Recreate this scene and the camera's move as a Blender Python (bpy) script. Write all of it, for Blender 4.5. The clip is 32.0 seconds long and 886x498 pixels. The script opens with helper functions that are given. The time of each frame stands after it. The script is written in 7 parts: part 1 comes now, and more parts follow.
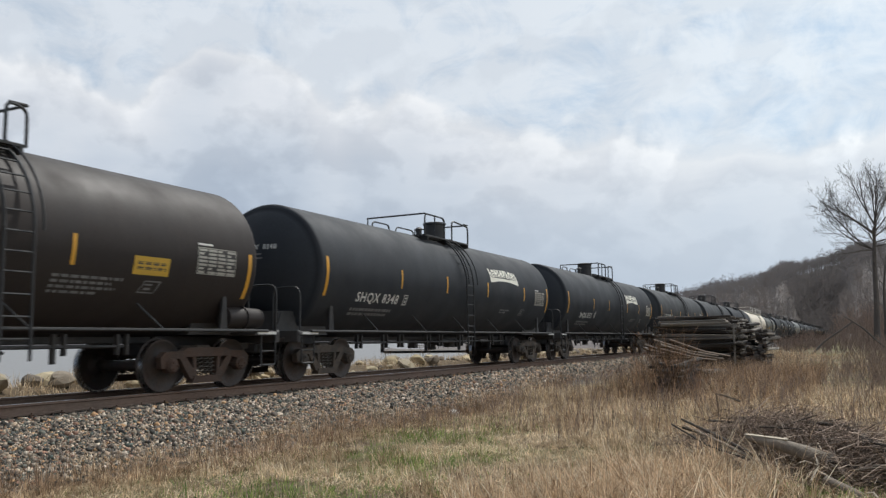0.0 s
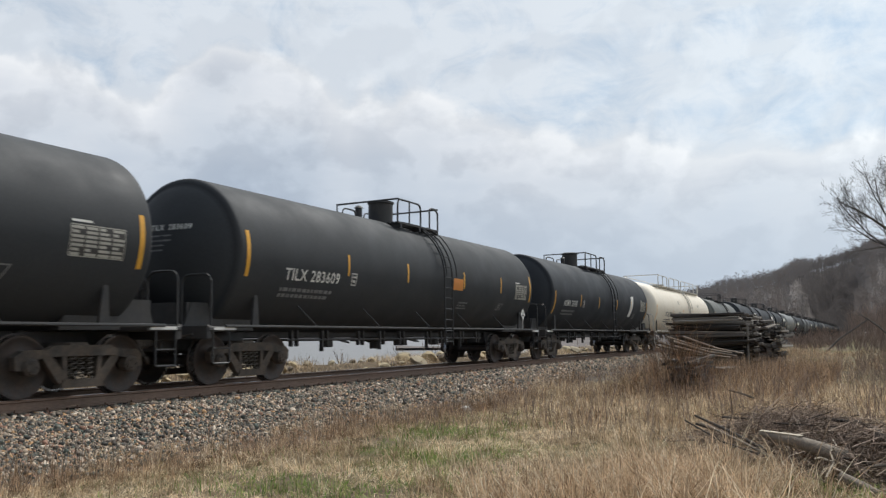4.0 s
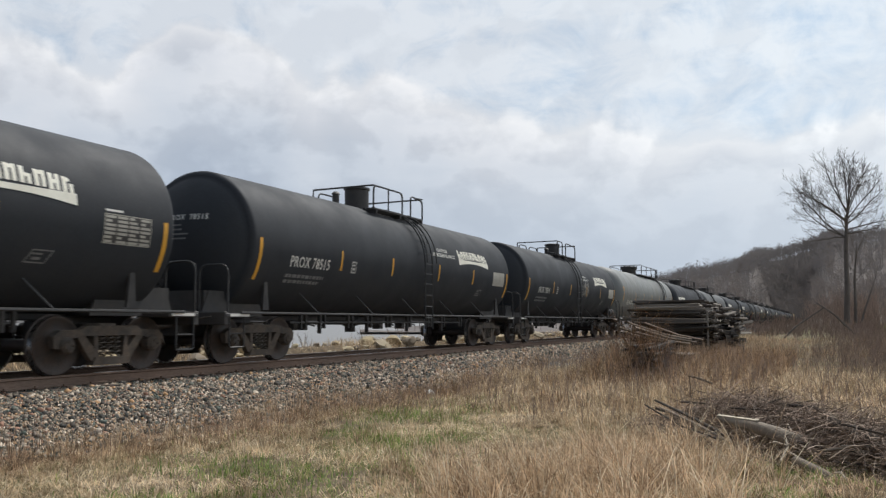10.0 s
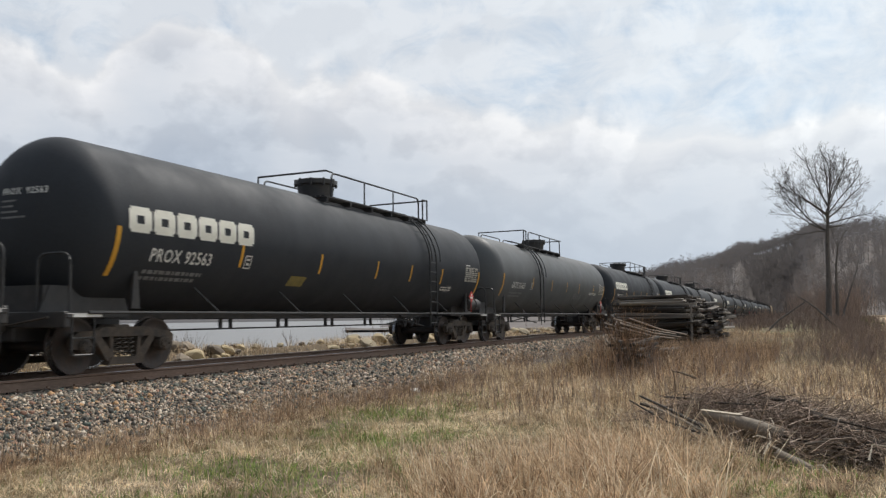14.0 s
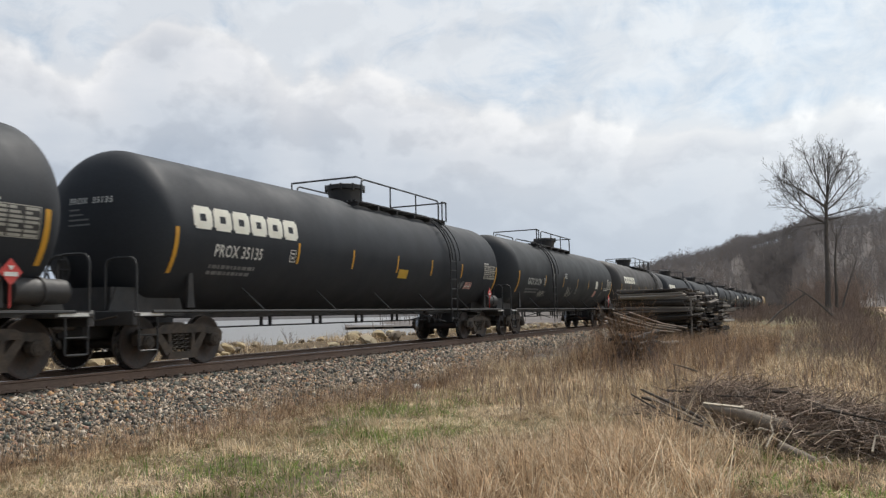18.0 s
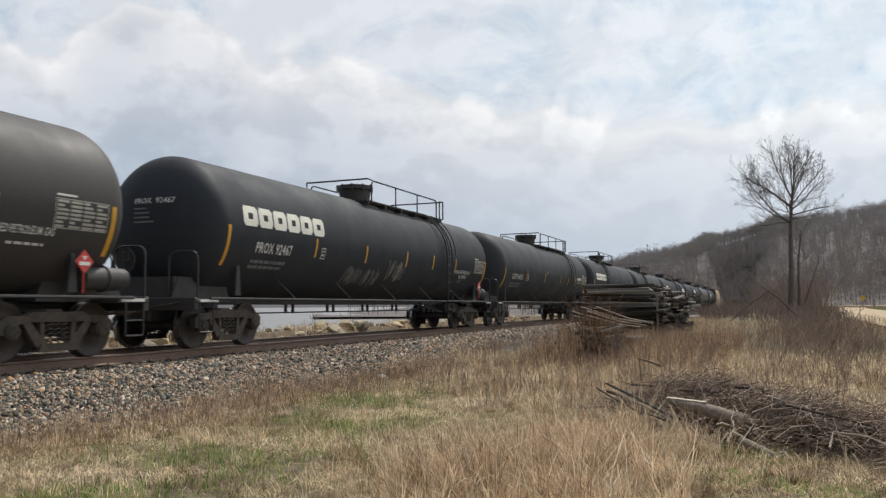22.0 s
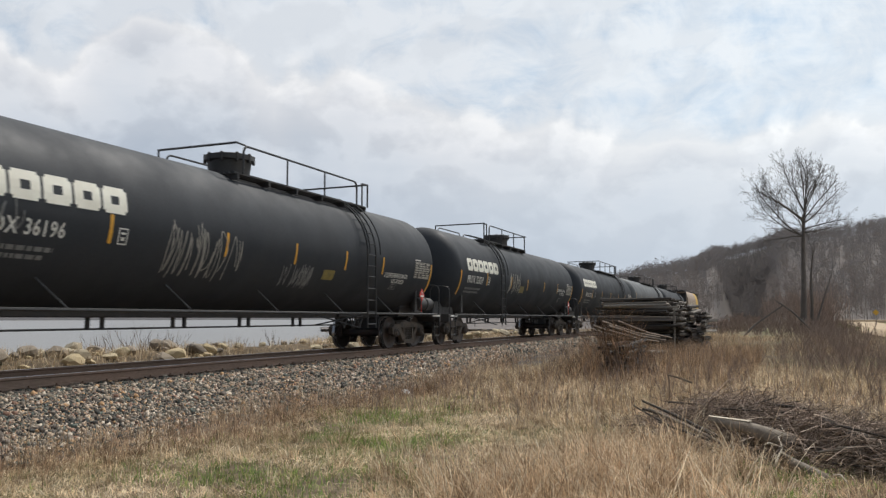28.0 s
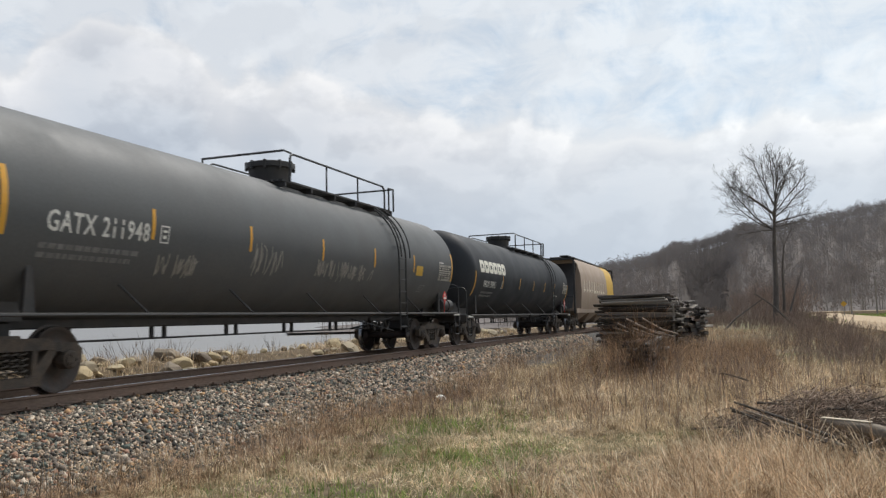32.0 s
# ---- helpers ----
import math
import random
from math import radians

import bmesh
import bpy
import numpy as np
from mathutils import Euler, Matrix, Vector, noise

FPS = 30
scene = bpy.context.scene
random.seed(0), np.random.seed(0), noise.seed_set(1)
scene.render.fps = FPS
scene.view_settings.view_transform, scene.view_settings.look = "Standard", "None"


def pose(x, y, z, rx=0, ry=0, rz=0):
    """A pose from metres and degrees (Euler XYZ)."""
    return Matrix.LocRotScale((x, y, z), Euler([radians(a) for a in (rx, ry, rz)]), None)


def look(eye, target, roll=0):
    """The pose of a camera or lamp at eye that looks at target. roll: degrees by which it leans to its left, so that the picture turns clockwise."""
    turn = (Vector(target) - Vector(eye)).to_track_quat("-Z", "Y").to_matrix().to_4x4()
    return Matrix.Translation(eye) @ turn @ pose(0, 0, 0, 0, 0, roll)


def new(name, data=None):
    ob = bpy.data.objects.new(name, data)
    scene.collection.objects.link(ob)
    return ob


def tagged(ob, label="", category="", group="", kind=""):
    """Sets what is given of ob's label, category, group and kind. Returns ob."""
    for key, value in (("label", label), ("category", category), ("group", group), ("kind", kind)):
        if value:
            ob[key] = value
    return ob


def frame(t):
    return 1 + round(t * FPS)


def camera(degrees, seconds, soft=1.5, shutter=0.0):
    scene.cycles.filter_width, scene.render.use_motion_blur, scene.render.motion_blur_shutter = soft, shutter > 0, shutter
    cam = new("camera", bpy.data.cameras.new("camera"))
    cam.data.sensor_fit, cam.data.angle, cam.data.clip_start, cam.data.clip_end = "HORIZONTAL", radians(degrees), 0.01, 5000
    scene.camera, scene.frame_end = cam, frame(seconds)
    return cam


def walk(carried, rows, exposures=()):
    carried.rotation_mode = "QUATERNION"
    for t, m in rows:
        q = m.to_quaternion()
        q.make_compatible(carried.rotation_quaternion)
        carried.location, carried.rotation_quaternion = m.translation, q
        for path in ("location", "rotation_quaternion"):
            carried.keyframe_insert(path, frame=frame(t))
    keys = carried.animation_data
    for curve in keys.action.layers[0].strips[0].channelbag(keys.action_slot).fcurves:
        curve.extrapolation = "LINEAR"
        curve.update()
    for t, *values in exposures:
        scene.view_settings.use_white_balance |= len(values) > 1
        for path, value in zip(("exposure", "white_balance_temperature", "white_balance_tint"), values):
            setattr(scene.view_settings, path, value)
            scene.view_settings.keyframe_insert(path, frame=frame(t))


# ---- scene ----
cam = camera(55.9, 32.0, 1.3, 0.12)
PATH = [
    (0, (-0.146, -0.079, 0.852), (-1.013, 1.71, 1.068), -0.6),
    (0.5, (-0.16, -0.06, 0.838), (-1.028, 1.73, 1.049), -0.6),
    (1, (-0.174, -0.069, 0.836), (-1.043, 1.72, 1.046), -0.5),
    (1.5, (-0.15, -0.066, 0.831), (-1.026, 1.72, 1.04), -0.5),
    (2, (-0.147, -0.079, 0.838), (-1.025, 1.705, 1.05), -0.4),
    (2.5, (-0.16, -0.088, 0.832), (-1.043, 1.694, 1.049), -0.5),
    (3, (-0.152, -0.092, 0.839), (-1.045, 1.684, 1.059), -0.6),
    (3.5, (-0.152, -0.081, 0.828), (-1.049, 1.694, 1.045), -0.5),
    (4, (-0.156, -0.083, 0.831), (-1.049, 1.694, 1.041), -0.5),
    (4.5, (-0.153, -0.076, 0.827), (-1.036, 1.707, 1.035), -0.5),
    (6.5, (-0.155, -0.077, 0.83), (-1.011, 1.718, 1.037), -0.6),
    (7, (-0.162, -0.074, 0.835), (-1.011, 1.725, 1.039), -0.5),
    (7.5, (-0.16, -0.08, 0.834), (-1.003, 1.723, 1.033), -0.4),
    (8, (-0.172, -0.067, 0.828), (-1.007, 1.74, 1.02), -0.3),
    (8.5, (-0.172, -0.054, 0.832), (-1.001, 1.757, 1.017), -0.3),
    (9, (-0.169, -0.052, 0.83), (-0.996, 1.76, 1.01), -0.3),
    (9.5, (-0.163, -0.074, 0.829), (-0.987, 1.74, 1.004), -0.2),
    (10, (-0.155, -0.087, 0.825), (-0.975, 1.729, 0.998), -0.0),
    (10.5, (-0.135, -0.099, 0.822), (-0.947, 1.721, 0.995), 0.2),
    (11, (-0.137, -0.074, 0.843), (-0.937, 1.751, 1.013), 0.4),
    (11.5, (-0.137, -0.099, 0.829), (-0.925, 1.731, 1.002), 0.4),
    (12, (-0.156, -0.056, 0.833), (-0.941, 1.775, 1.009), 0.2),
    (12.5, (-0.159, -0.063, 0.816), (-0.95, 1.766, 0.989), -0.6),
    (13, (-0.154, -0.067, 0.845), (-0.952, 1.76, 1.009), -0.8),
    (13.5, (-0.14, -0.093, 0.844), (-0.935, 1.734, 1.013), -0.7),
    (14, (-0.146, -0.097, 0.839), (-0.933, 1.734, 1.005), -0.6),
    (14.5, (-0.144, -0.07, 0.837), (-0.927, 1.763, 1.003), -0.6),
    (16.5, (-0.149, -0.063, 0.84), (-0.918, 1.776, 1.01), -0.6),
    (17, (-0.158, -0.067, 0.837), (-0.926, 1.772, 1.007), -0.4),
    (17.5, (-0.154, -0.078, 0.823), (-0.932, 1.757, 0.988), -0.8),
    (18, (-0.168, -0.065, 0.832), (-0.953, 1.768, 0.989), -1.2),
    (18.5, (-0.154, -0.062, 0.834), (-0.937, 1.772, 0.985), -1.3),
    (19, (-0.165, -0.052, 0.839), (-0.94, 1.786, 0.977), -0.9),
    (19.5, (-0.17, -0.048, 0.829), (-0.937, 1.794, 0.962), -0.8),
    (20, (-0.176, -0.059, 0.839), (-0.934, 1.787, 0.976), -0.8),
    (20.5, (-0.161, -0.066, 0.852), (-0.909, 1.784, 0.99), -0.6),
    (21, (-0.158, -0.058, 0.845), (-0.891, 1.798, 0.979), -0.3),
    (21.5, (-0.164, -0.058, 0.833), (-0.887, 1.802, 0.967), -0.3),
    (22, (-0.166, -0.051, 0.829), (-0.885, 1.811, 0.965), -0.2),
    (22.5, (-0.158, -0.033, 0.835), (-0.876, 1.829, 0.966), -0.2),
    (23, (-0.169, -0.035, 0.821), (-0.885, 1.829, 0.943), -0.2),
    (23.5, (-0.167, -0.037, 0.819), (-0.882, 1.827, 0.936), -0.2),
    (24, (-0.17, -0.024, 0.827), (-0.881, 1.842, 0.944), -0.2),
    (24.5, (-0.156, -0.036, 0.84), (-0.868, 1.83, 0.959), -0.2),
    (25, (-0.155, -0.046, 0.833), (-0.87, 1.817, 0.954), -0.4),
    (25.5, (-0.16, -0.024, 0.826), (-0.876, 1.84, 0.948), -0.6),
    (27.5, (-0.387, -0.039, 0.844), (-1.088, 1.828, 0.999), 0.1),
    (28, (-0.527, 0.007, 0.858), (-1.261, 1.860, 1.024), -0.0),
    (28.5, (-0.723, -0.017, 0.871), (-1.462, 1.835, 1.031), -0.6),
    (29, (-0.889, 0.007, 0.851), (-1.620, 1.862, 1.008), -1.1),
    (29.5, (-1.067, 0.082, 0.844), (-1.776, 1.945, 1.003), -0.8),
    (30, (-1.263, 0.115, 0.840), (-1.955, 1.985, 1.000), -1.0),
    (30.5, (-1.463, 0.061, 0.866), (-2.141, 1.936, 1.016), -1.4),
    (31, (-1.653, 0.100, 0.866), (-2.320, 1.980, 1.012), -1.4),
    (31.5, (-1.833, 0.205, 0.882), (-2.498, 2.083, 1.047), -1.4),
    (32, (-2.030, 0.156, 0.899), (-2.677, 2.041, 1.065), -1.3),
]
walk(cam, [(t, look(eye, target, roll)) for t, eye, target, roll in PATH],
     [(0, -0.04, 6250, 9), (5.0, -0.04, 6250, 9), (6.4, -0.24, 6380, 10), (8.2, -0.22, 6300, 10), (9.4, -0.10, 6300, 10), (11.0, 0.0, 6380, 10), (20.0, 0.0, 6450, 10), (32, 0.0, 6420, 10)])

# ---- light: bright broken cloud, a veiled sun high ahead ----
SUN_WAY = Vector((0.12, 0.60, 0.95)).normalized()
sun_el = math.asin(SUN_WAY.z)
sun_az = math.atan2(SUN_WAY.x, SUN_WAY.y)
lamp = bpy.data.lights.new("sun", "SUN")
lamp.energy, lamp.angle, lamp.color = 3.3, radians(3), (1.0, 0.95, 0.87)
sun = new("sun", lamp)
sun.matrix_world = look((0, 0, 60), Vector((0, 0, 60)) - SUN_WAY)

world = bpy.data.worlds.new("sky")
scene.world = world
world.use_nodes = True


class Nodes:
    """A short way to write node trees."""

    def __init__(self, tree):
        self.tree = tree
        tree.nodes.clear()

    def add(self, kind, operation="", data_type="", blend_type="", vector_type="", sky_type="", inputs=()):
        node = self.tree.nodes.new("ShaderNode" + kind)
        if operation:
            node.operation = operation
        if data_type:
            node.data_type = data_type
        if blend_type:
            node.blend_type = blend_type
        if vector_type:
            node.vector_type = vector_type
        if sky_type:
            node.sky_type = sky_type
        for key, value in dict(inputs).items():
            if isinstance(value, bpy.types.NodeSocket):
                self.tree.links.new(value, node.inputs[key])
            else:
                node.inputs[key].default_value = value
        return node

    def math(self, op, a, b=0.0, clamp=False):
        node = self.add("Math", operation=op, inputs={0: a, 1: b})
        node.use_clamp = clamp
        return node.outputs[0]

    def ramp(self, fac, stops, steps=False):
        node = self.add("ValToRGB", inputs={0: fac})
        if steps:
            node.color_ramp.interpolation = "CONSTANT"
        el = node.color_ramp.elements
        while len(el) < len(stops):
            el.new(0.5)
        for e, (p, c) in zip(el, stops):
            e.position = p
            e.color = (*c, 1) if isinstance(c, tuple) else (c, c, c, 1)
        return node.outputs[0]

    def mix(self, fac, a, b, blend="MIX"):
        node = self.add("Mix", data_type="RGBA", blend_type=blend)
        for i, v in ((0, fac), (6, a), (7, b)):
            if isinstance(v, bpy.types.NodeSocket):
                self.tree.links.new(v, node.inputs[i])
            else:
                node.inputs[i].default_value = (*v, 1) if isinstance(v, tuple) else v
        return node.outputs[2]

    def noise(self, vec, scale, detail=4.0, rough=0.55, distort=0.0):
        node = self.add("TexNoise", inputs={"Vector": vec, "Scale": scale, "Detail": detail, "Roughness": rough, "Distortion": distort})
        return node.outputs[0]


# height of the cloud bank's upper edge, in degrees, by bearing in degrees
BANK = [(-62, 16.0), (-55, 16.8), (-50, 16.8), (-46.5, 16.0), (-44.2, 18.0), (-42.3, 19.6), (-40, 19.1), (-36, 18.0), (-34.5, 16.2), (-33.2, 15.6), (-31.7, 16.9), (-28.8, 16.3), (-24, 14.6), (-16, 13.6), (-8, 12.4), (4, 11.5), (20, 13.0)]


def build_sky():
    n = Nodes(world.node_tree)
    way = n.add("TexCoord").outputs["Generated"]
    sep = n.add("SeparateXYZ", inputs={0: way})
    up = n.math("MAXIMUM", sep.outputs[2], 0.0)
    el = n.math("MULTIPLY", n.math("ARCSINE", up), 57.2958)
    az = n.math("MULTIPLY", n.math("ARCTAN2", sep.outputs[0], sep.outputs[1]), 57.2958)
    v = n.add("Mapping", vector_type="POINT", inputs={"Vector": way, "Location": (3.1, 1.7, 0.4), "Scale": (7.5, 7.5, 10.0)}).outputs[0]
    w = n.add("Mapping", vector_type="POINT", inputs={"Vector": way, "Location": (3.1 + 0.10, 1.7 - 0.06, 0.4 - 0.20), "Scale": (7.5, 7.5, 10.0)}).outputs[0]
    lay = n.add("Mapping", vector_type="POINT", inputs={"Vector": way, "Location": (0.3, 5.2, 0.0), "Scale": (3.0, 3.0, 17.0), "Rotation": (0, radians(4), 0)}).outputs[0]
    puff = n.noise(v, 1.25, 7.0, 0.50, 0.12)
    shade = n.math("SUBTRACT", puff, n.noise(w, 1.25, 7.0, 0.50, 0.12))
    wisp = n.noise(lay, 0.9, 7.0, 0.58, 0.5)
    lo, hi = BANK[0][0], BANK[-1][0]
    edge = n.ramp(n.math("DIVIDE", n.math("SUBTRACT", az, lo), hi - lo), [((a - lo) / (hi - lo), e / 30) for a, e in BANK])
    depth = n.math("SUBTRACT", n.math("ADD", n.math("MULTIPLY", edge, 30.0), n.math("MULTIPLY", n.math("SUBTRACT", puff, 0.5), 8.0)), el)
    # heaped bank: bright tops, greyer towards its base
    t = n.math("DIVIDE", n.math("ADD", depth, 1.0), 16.0)
    bank = n.ramp(t, [(0.05, (0.82, 0.82, 0.815)), (0.10, (0.875, 0.865, 0.85)), (0.19, (0.765, 0.77, 0.78)), (0.27, (0.70, 0.715, 0.735)), (0.38, (0.65, 0.68, 0.715)), (0.58, (0.55, 0.595, 0.65)), (0.80, (0.48, 0.535, 0.61))])
    lit = n.ramp(n.math("ADD", shade, 0.5), [(0.45, (0.91, 0.917, 0.93)), (0.50, (0.985, 0.987, 0.99)), (0.55, (1.07, 1.063, 1.055))])
    bank = n.mix(1.0, bank, lit, "MULTIPLY")
    belt = n.ramp(wisp, [(0.36, (0.86, 0.885, 0.92)), (0.50, (1.0, 1.0, 1.0)), (0.62, (1.14, 1.12, 1.095))])
    bank = n.mix(0.30, bank, belt, "MULTIPLY")
    # thin veil above it, torn open to pale blue
    sky = n.add("TexSky", sky_type="NISHITA")
    sky.sun_disc = False
    sky.sun_elevation, sky.sun_rotation = sun_el, sun_az
    blue = n.mix(0.7, n.mix(1.0, sky.outputs[0], (0.085, 0.085, 0.085), "MULTIPLY"), (0.585, 0.685, 0.765))
    veil = n.ramp(n.math("ADD", n.math("MULTIPLY", n.noise(v, 1.9, 8.0, 0.62, 0.6), 0.55), n.math("MULTIPLY", wisp, 0.45)), [(0.36, 0.15), (0.44, 0.6), (0.52, 0.95), (0.66, 1.0)])
    high = n.mix(veil, blue, (0.775, 0.795, 0.81))
    high = n.mix(0.5, high, lit, "MULTIPLY")
    full = n.mix(n.ramp(n.math("ADD", n.math("MULTIPLY", depth, 0.2), 0.5), [(0.36, 0.0), (0.58, 1.0)]), high, bank)
    # the cover is thinner and whiter over the bluff, and hazy down at the horizon
    across = n.ramp(n.math("ADD", n.math("MULTIPLY", sep.outputs[0], 0.5), 0.5), [(0.12, (0.935, 0.955, 0.99)), (0.32, (0.965, 0.985, 1.015)), (0.50, (1.09, 1.125, 1.15))])
    full = n.mix(1.0, full, across, "MULTIPLY")
    low = n.ramp(up, [(0.03, 0.85), (0.11, 0.5), (0.20, 0.0)])
    full = n.mix(low, full, n.ramp(n.math("ADD", n.math("MULTIPLY", sep.outputs[0], 0.5), 0.5), [(0.25, (0.50, 0.565, 0.65)), (0.48, (0.60, 0.66, 0.73))]))
    # the cover thins and darkens to open blue on the side away from the sun
    away = n.add("VectorMath", operation="DOT_PRODUCT", inputs={0: way, 1: (-0.25, -0.95, 0.1)}).outputs["Value"]
    full = n.mix(n.ramp(away, [(0.05, 0.0), (0.65, 1.0)]), full, n.mix(0.22, (0.06, 0.095, 0.16), full))
    back = n.add("Background", inputs={"Color": full, "Strength": 1.0})
    out = n.add("OutputWorld")
    n.tree.links.new(back.outputs[0], out.inputs[0])


build_sky()

# ---- materials ----
MATS = {}


def material(name, color, rough=0.7, metal=0.0, second=None, scale=6.0, spread=0.5, grain=60.0, grain_amount=0.12, bump=0.15, bump_scale=40.0,
             streak=0.0, streak_color=(0.2, 0.13, 0.08), island=0.0, obj_random=0.0, tones=None, stretch=(1, 1, 1), spec=0.5, leaf=0.0, patchy=0.0):
    """Base colour with large stains, fine grain, optional run-down streaks, and bump."""
    if name in MATS:
        return MATS[name]
    m = bpy.data.materials.new(name)
    m.use_nodes = True
    n = Nodes(m.node_tree)
    pos = n.add("TexCoord").outputs["Object"]
    v = n.add("Mapping", inputs={"Vector": pos, "Scale": stretch}).outputs[0]
    col = color
    second = second or tuple(c * 0.72 for c in color)
    big = n.ramp(n.noise(v, scale, 5.0, 0.6, 0.2), [(0.35, 0.0), (0.68, 1.0)])
    col = n.mix(n.math("MULTIPLY", big, spread), color, second)
    if tones:
        src = n.add("NewGeometry").outputs["Random Per Island"] if island else n.add("ObjectInfo").outputs["Random"]
        k = len(tones)
        r = n.ramp(src, [(i / k, c) for i, c in enumerate(tones)], True)
        col = n.mix(0.94, col, r)
    if streak:
        sv = n.add("Mapping", inputs={"Vector": pos, "Scale": (1.0, 5.0, 0.25)}).outputs[0]
        s = n.ramp(n.noise(sv, 1.2, 6.0, 0.65), [(0.5, 0.0), (0.75, 1.0)])
        col = n.mix(n.math("MULTIPLY", s, streak), col, streak_color)
    g = n.noise(v, grain, 3.0, 0.6)
    col = n.mix(1.0, col, n.ramp(g, [(0.3, 1 - grain_amount), (0.7, 1 + grain_amount * 0.6)]), "MULTIPLY")
    if island and not tones:
        r = n.add("NewGeometry").outputs["Random Per Island"]
        col = n.mix(1.0, col, n.ramp(r, [(0.0, 1 - island), (1.0, 1 + island * 0.5)]), "MULTIPLY")
    if obj_random:
        r = n.add("ObjectInfo").outputs["Random"]
        col = n.mix(1.0, col, n.ramp(r, [(0.0, 1 - obj_random), (1.0, 1 + obj_random * 0.5)]), "MULTIPLY")
    if patchy:
        p = n.ramp(n.noise(pos, 0.9, 4.0, 0.6, 0.3), [(0.34, (1 - patchy, 1 - patchy * 1.15, 1 - patchy * 1.3)), (0.66, (1 + patchy, 1 + patchy * 1.1, 1 + patchy * 1.2))])
        col = n.mix(1.0, col, p, "MULTIPLY")
        # clump by clump, the shade of the gaps between put into the colour
        p = n.ramp(n.noise(pos, 4.5, 3.0, 0.6, 0.5), [(0.36, (0.36, 0.32, 0.28)), (0.50, (0.95, 0.95, 0.95)), (0.62, (1.28, 1.28, 1.28))])
        col = n.mix(1.0, col, p, "MULTIPLY")
    bs = n.add("BsdfPrincipled", inputs={"Base Color": col, "Metallic": metal, "Specular IOR Level": spec})
    rr = n.ramp(n.noise(v, scale * 2.3, 4.0), [(0.3, max(0.02, rough - 0.1)), (0.7, min(1.0, rough + 0.1))])
    n.tree.links.new(rr, bs.inputs["Roughness"])
    if bump:
        b = n.add("Bump", inputs={"Strength": bump, "Distance": 0.02, "Height": n.noise(v, bump_scale, 4.0)})
        n.tree.links.new(b.outputs[0], bs.inputs["Normal"])
    out = n.add("OutputMaterial")
    last = bs.outputs[0]
    if leaf:
        thin = n.add("BsdfTranslucent", inputs={"Color": col})
        both = n.add("MixShader", inputs={0: leaf, 1: last, 2: thin.outputs[0]})
        last = both.outputs[0]
    n.tree.links.new(last, out.inputs[0])
    MATS[name] = m
    return m


def black_tank(name, color, dust=(0.05, 0.045, 0.042), amount=0.35, rough=0.6, rust=0.0):
    return material(name, color, rough, 0.0, tuple(c * 0.6 + d * 0.4 for c, d in zip(color, dust)), 0.55, amount, 25.0, 0.10, 0.04, 3.0,
                    0.25 + rust, tuple(c * 0.6 + d * 0.4 for c, d in zip(color, dust)), spec=0.28)


M_TANK = black_tank("tank_black", (0.035, 0.039, 0.046), rough=0.7)
M_TANK_B = black_tank("tank_charcoal", (0.046, 0.049, 0.053), rough=0.7)
M_TANK_E = black_tank("tank_dusty_black", (0.062, 0.058, 0.056), (0.10, 0.085, 0.075), 0.5)
M_TANK_C = black_tank("tank_brown_black", (0.034, 0.028, 0.026), (0.08, 0.06, 0.05))
M_TANK_G = black_tank("tank_slate", (0.108, 0.113, 0.116), (0.14, 0.13, 0.12))
M_GREY = black_tank("tank_grey", (0.22, 0.235, 0.235), (0.30, 0.24, 0.18), 0.5, 0.55, 0.25)
M_OLIVE = black_tank("tank_olive_grey", (0.112, 0.130, 0.126), (0.30, 0.19, 0.12), 0.55, 0.55, 0.25)
M_CREAM = black_tank("tank_cream", (0.83, 0.755, 0.63), (0.60, 0.50, 0.38), 0.22, 0.5, -0.05)
M_TAN = black_tank("hopper_tan", (0.42, 0.33, 0.26), (0.25, 0.18, 0.13), 0.5, 0.6, 0.3)
M_FRAME = material("frame_black", (0.045, 0.044, 0.045), 0.6, 0.0, (0.075, 0.066, 0.058), 3.0, 0.6, 50, 0.2, 0.1, 30)
M_PIPE = material("rail_paint", (0.030, 0.031, 0.033), 0.5, 0.0, (0.06, 0.053, 0.047), 4.0, 0.4)
M_PIPE_W = material("rail_paint_white", (0.62, 0.60, 0.55), 0.5, 0.0, (0.35, 0.30, 0.25), 4.0, 0.4)
M_PIPE_G = material("rail_paint_grey", (0.30, 0.30, 0.29), 0.5, 0.0, (0.18, 0.15, 0.12), 4.0, 0.4)
M_TRUCK = material("truck_grime", (0.052, 0.046, 0.041), 0.85, 0.0, (0.135, 0.100, 0.072), 4.0, 0.8, 40, 0.25, 0.3, 40)
M_TRUCK_R = material("truck_rust", (0.10, 0.058, 0.04), 0.85, 0.0, (0.07, 0.055, 0.045), 4.0, 0.8, 40, 0.25, 0.3, 40)
M_WHEEL = material("wheel_steel", (0.052, 0.047, 0.044), 0.6, 0.3, (0.10, 0.062, 0.044), 5.0, 0.6, 40, 0.2, 0.1, 40)
M_TREAD = material("wheel_tread", (0.42, 0.42, 0.42), 0.28, 1.0, (0.3, 0.28, 0.26), 8.0, 0.5)
M_SPRING = material("spring_steel", (0.10, 0.085, 0.07), 0.7, 0.2)
M_STRIPE = material("reflector_amber", (0.78, 0.40, 0.04), 0.4, 0.0, (0.55, 0.30, 0.06), 5.0, 0.4, 80, 0.1, 0.0)
M_WHITE = material("stencil_white", (0.80, 0.79, 0.74), 0.6, 0.0, (0.50, 0.48, 0.43), 3.0, 0.5, 60, 0.1, 0.0)
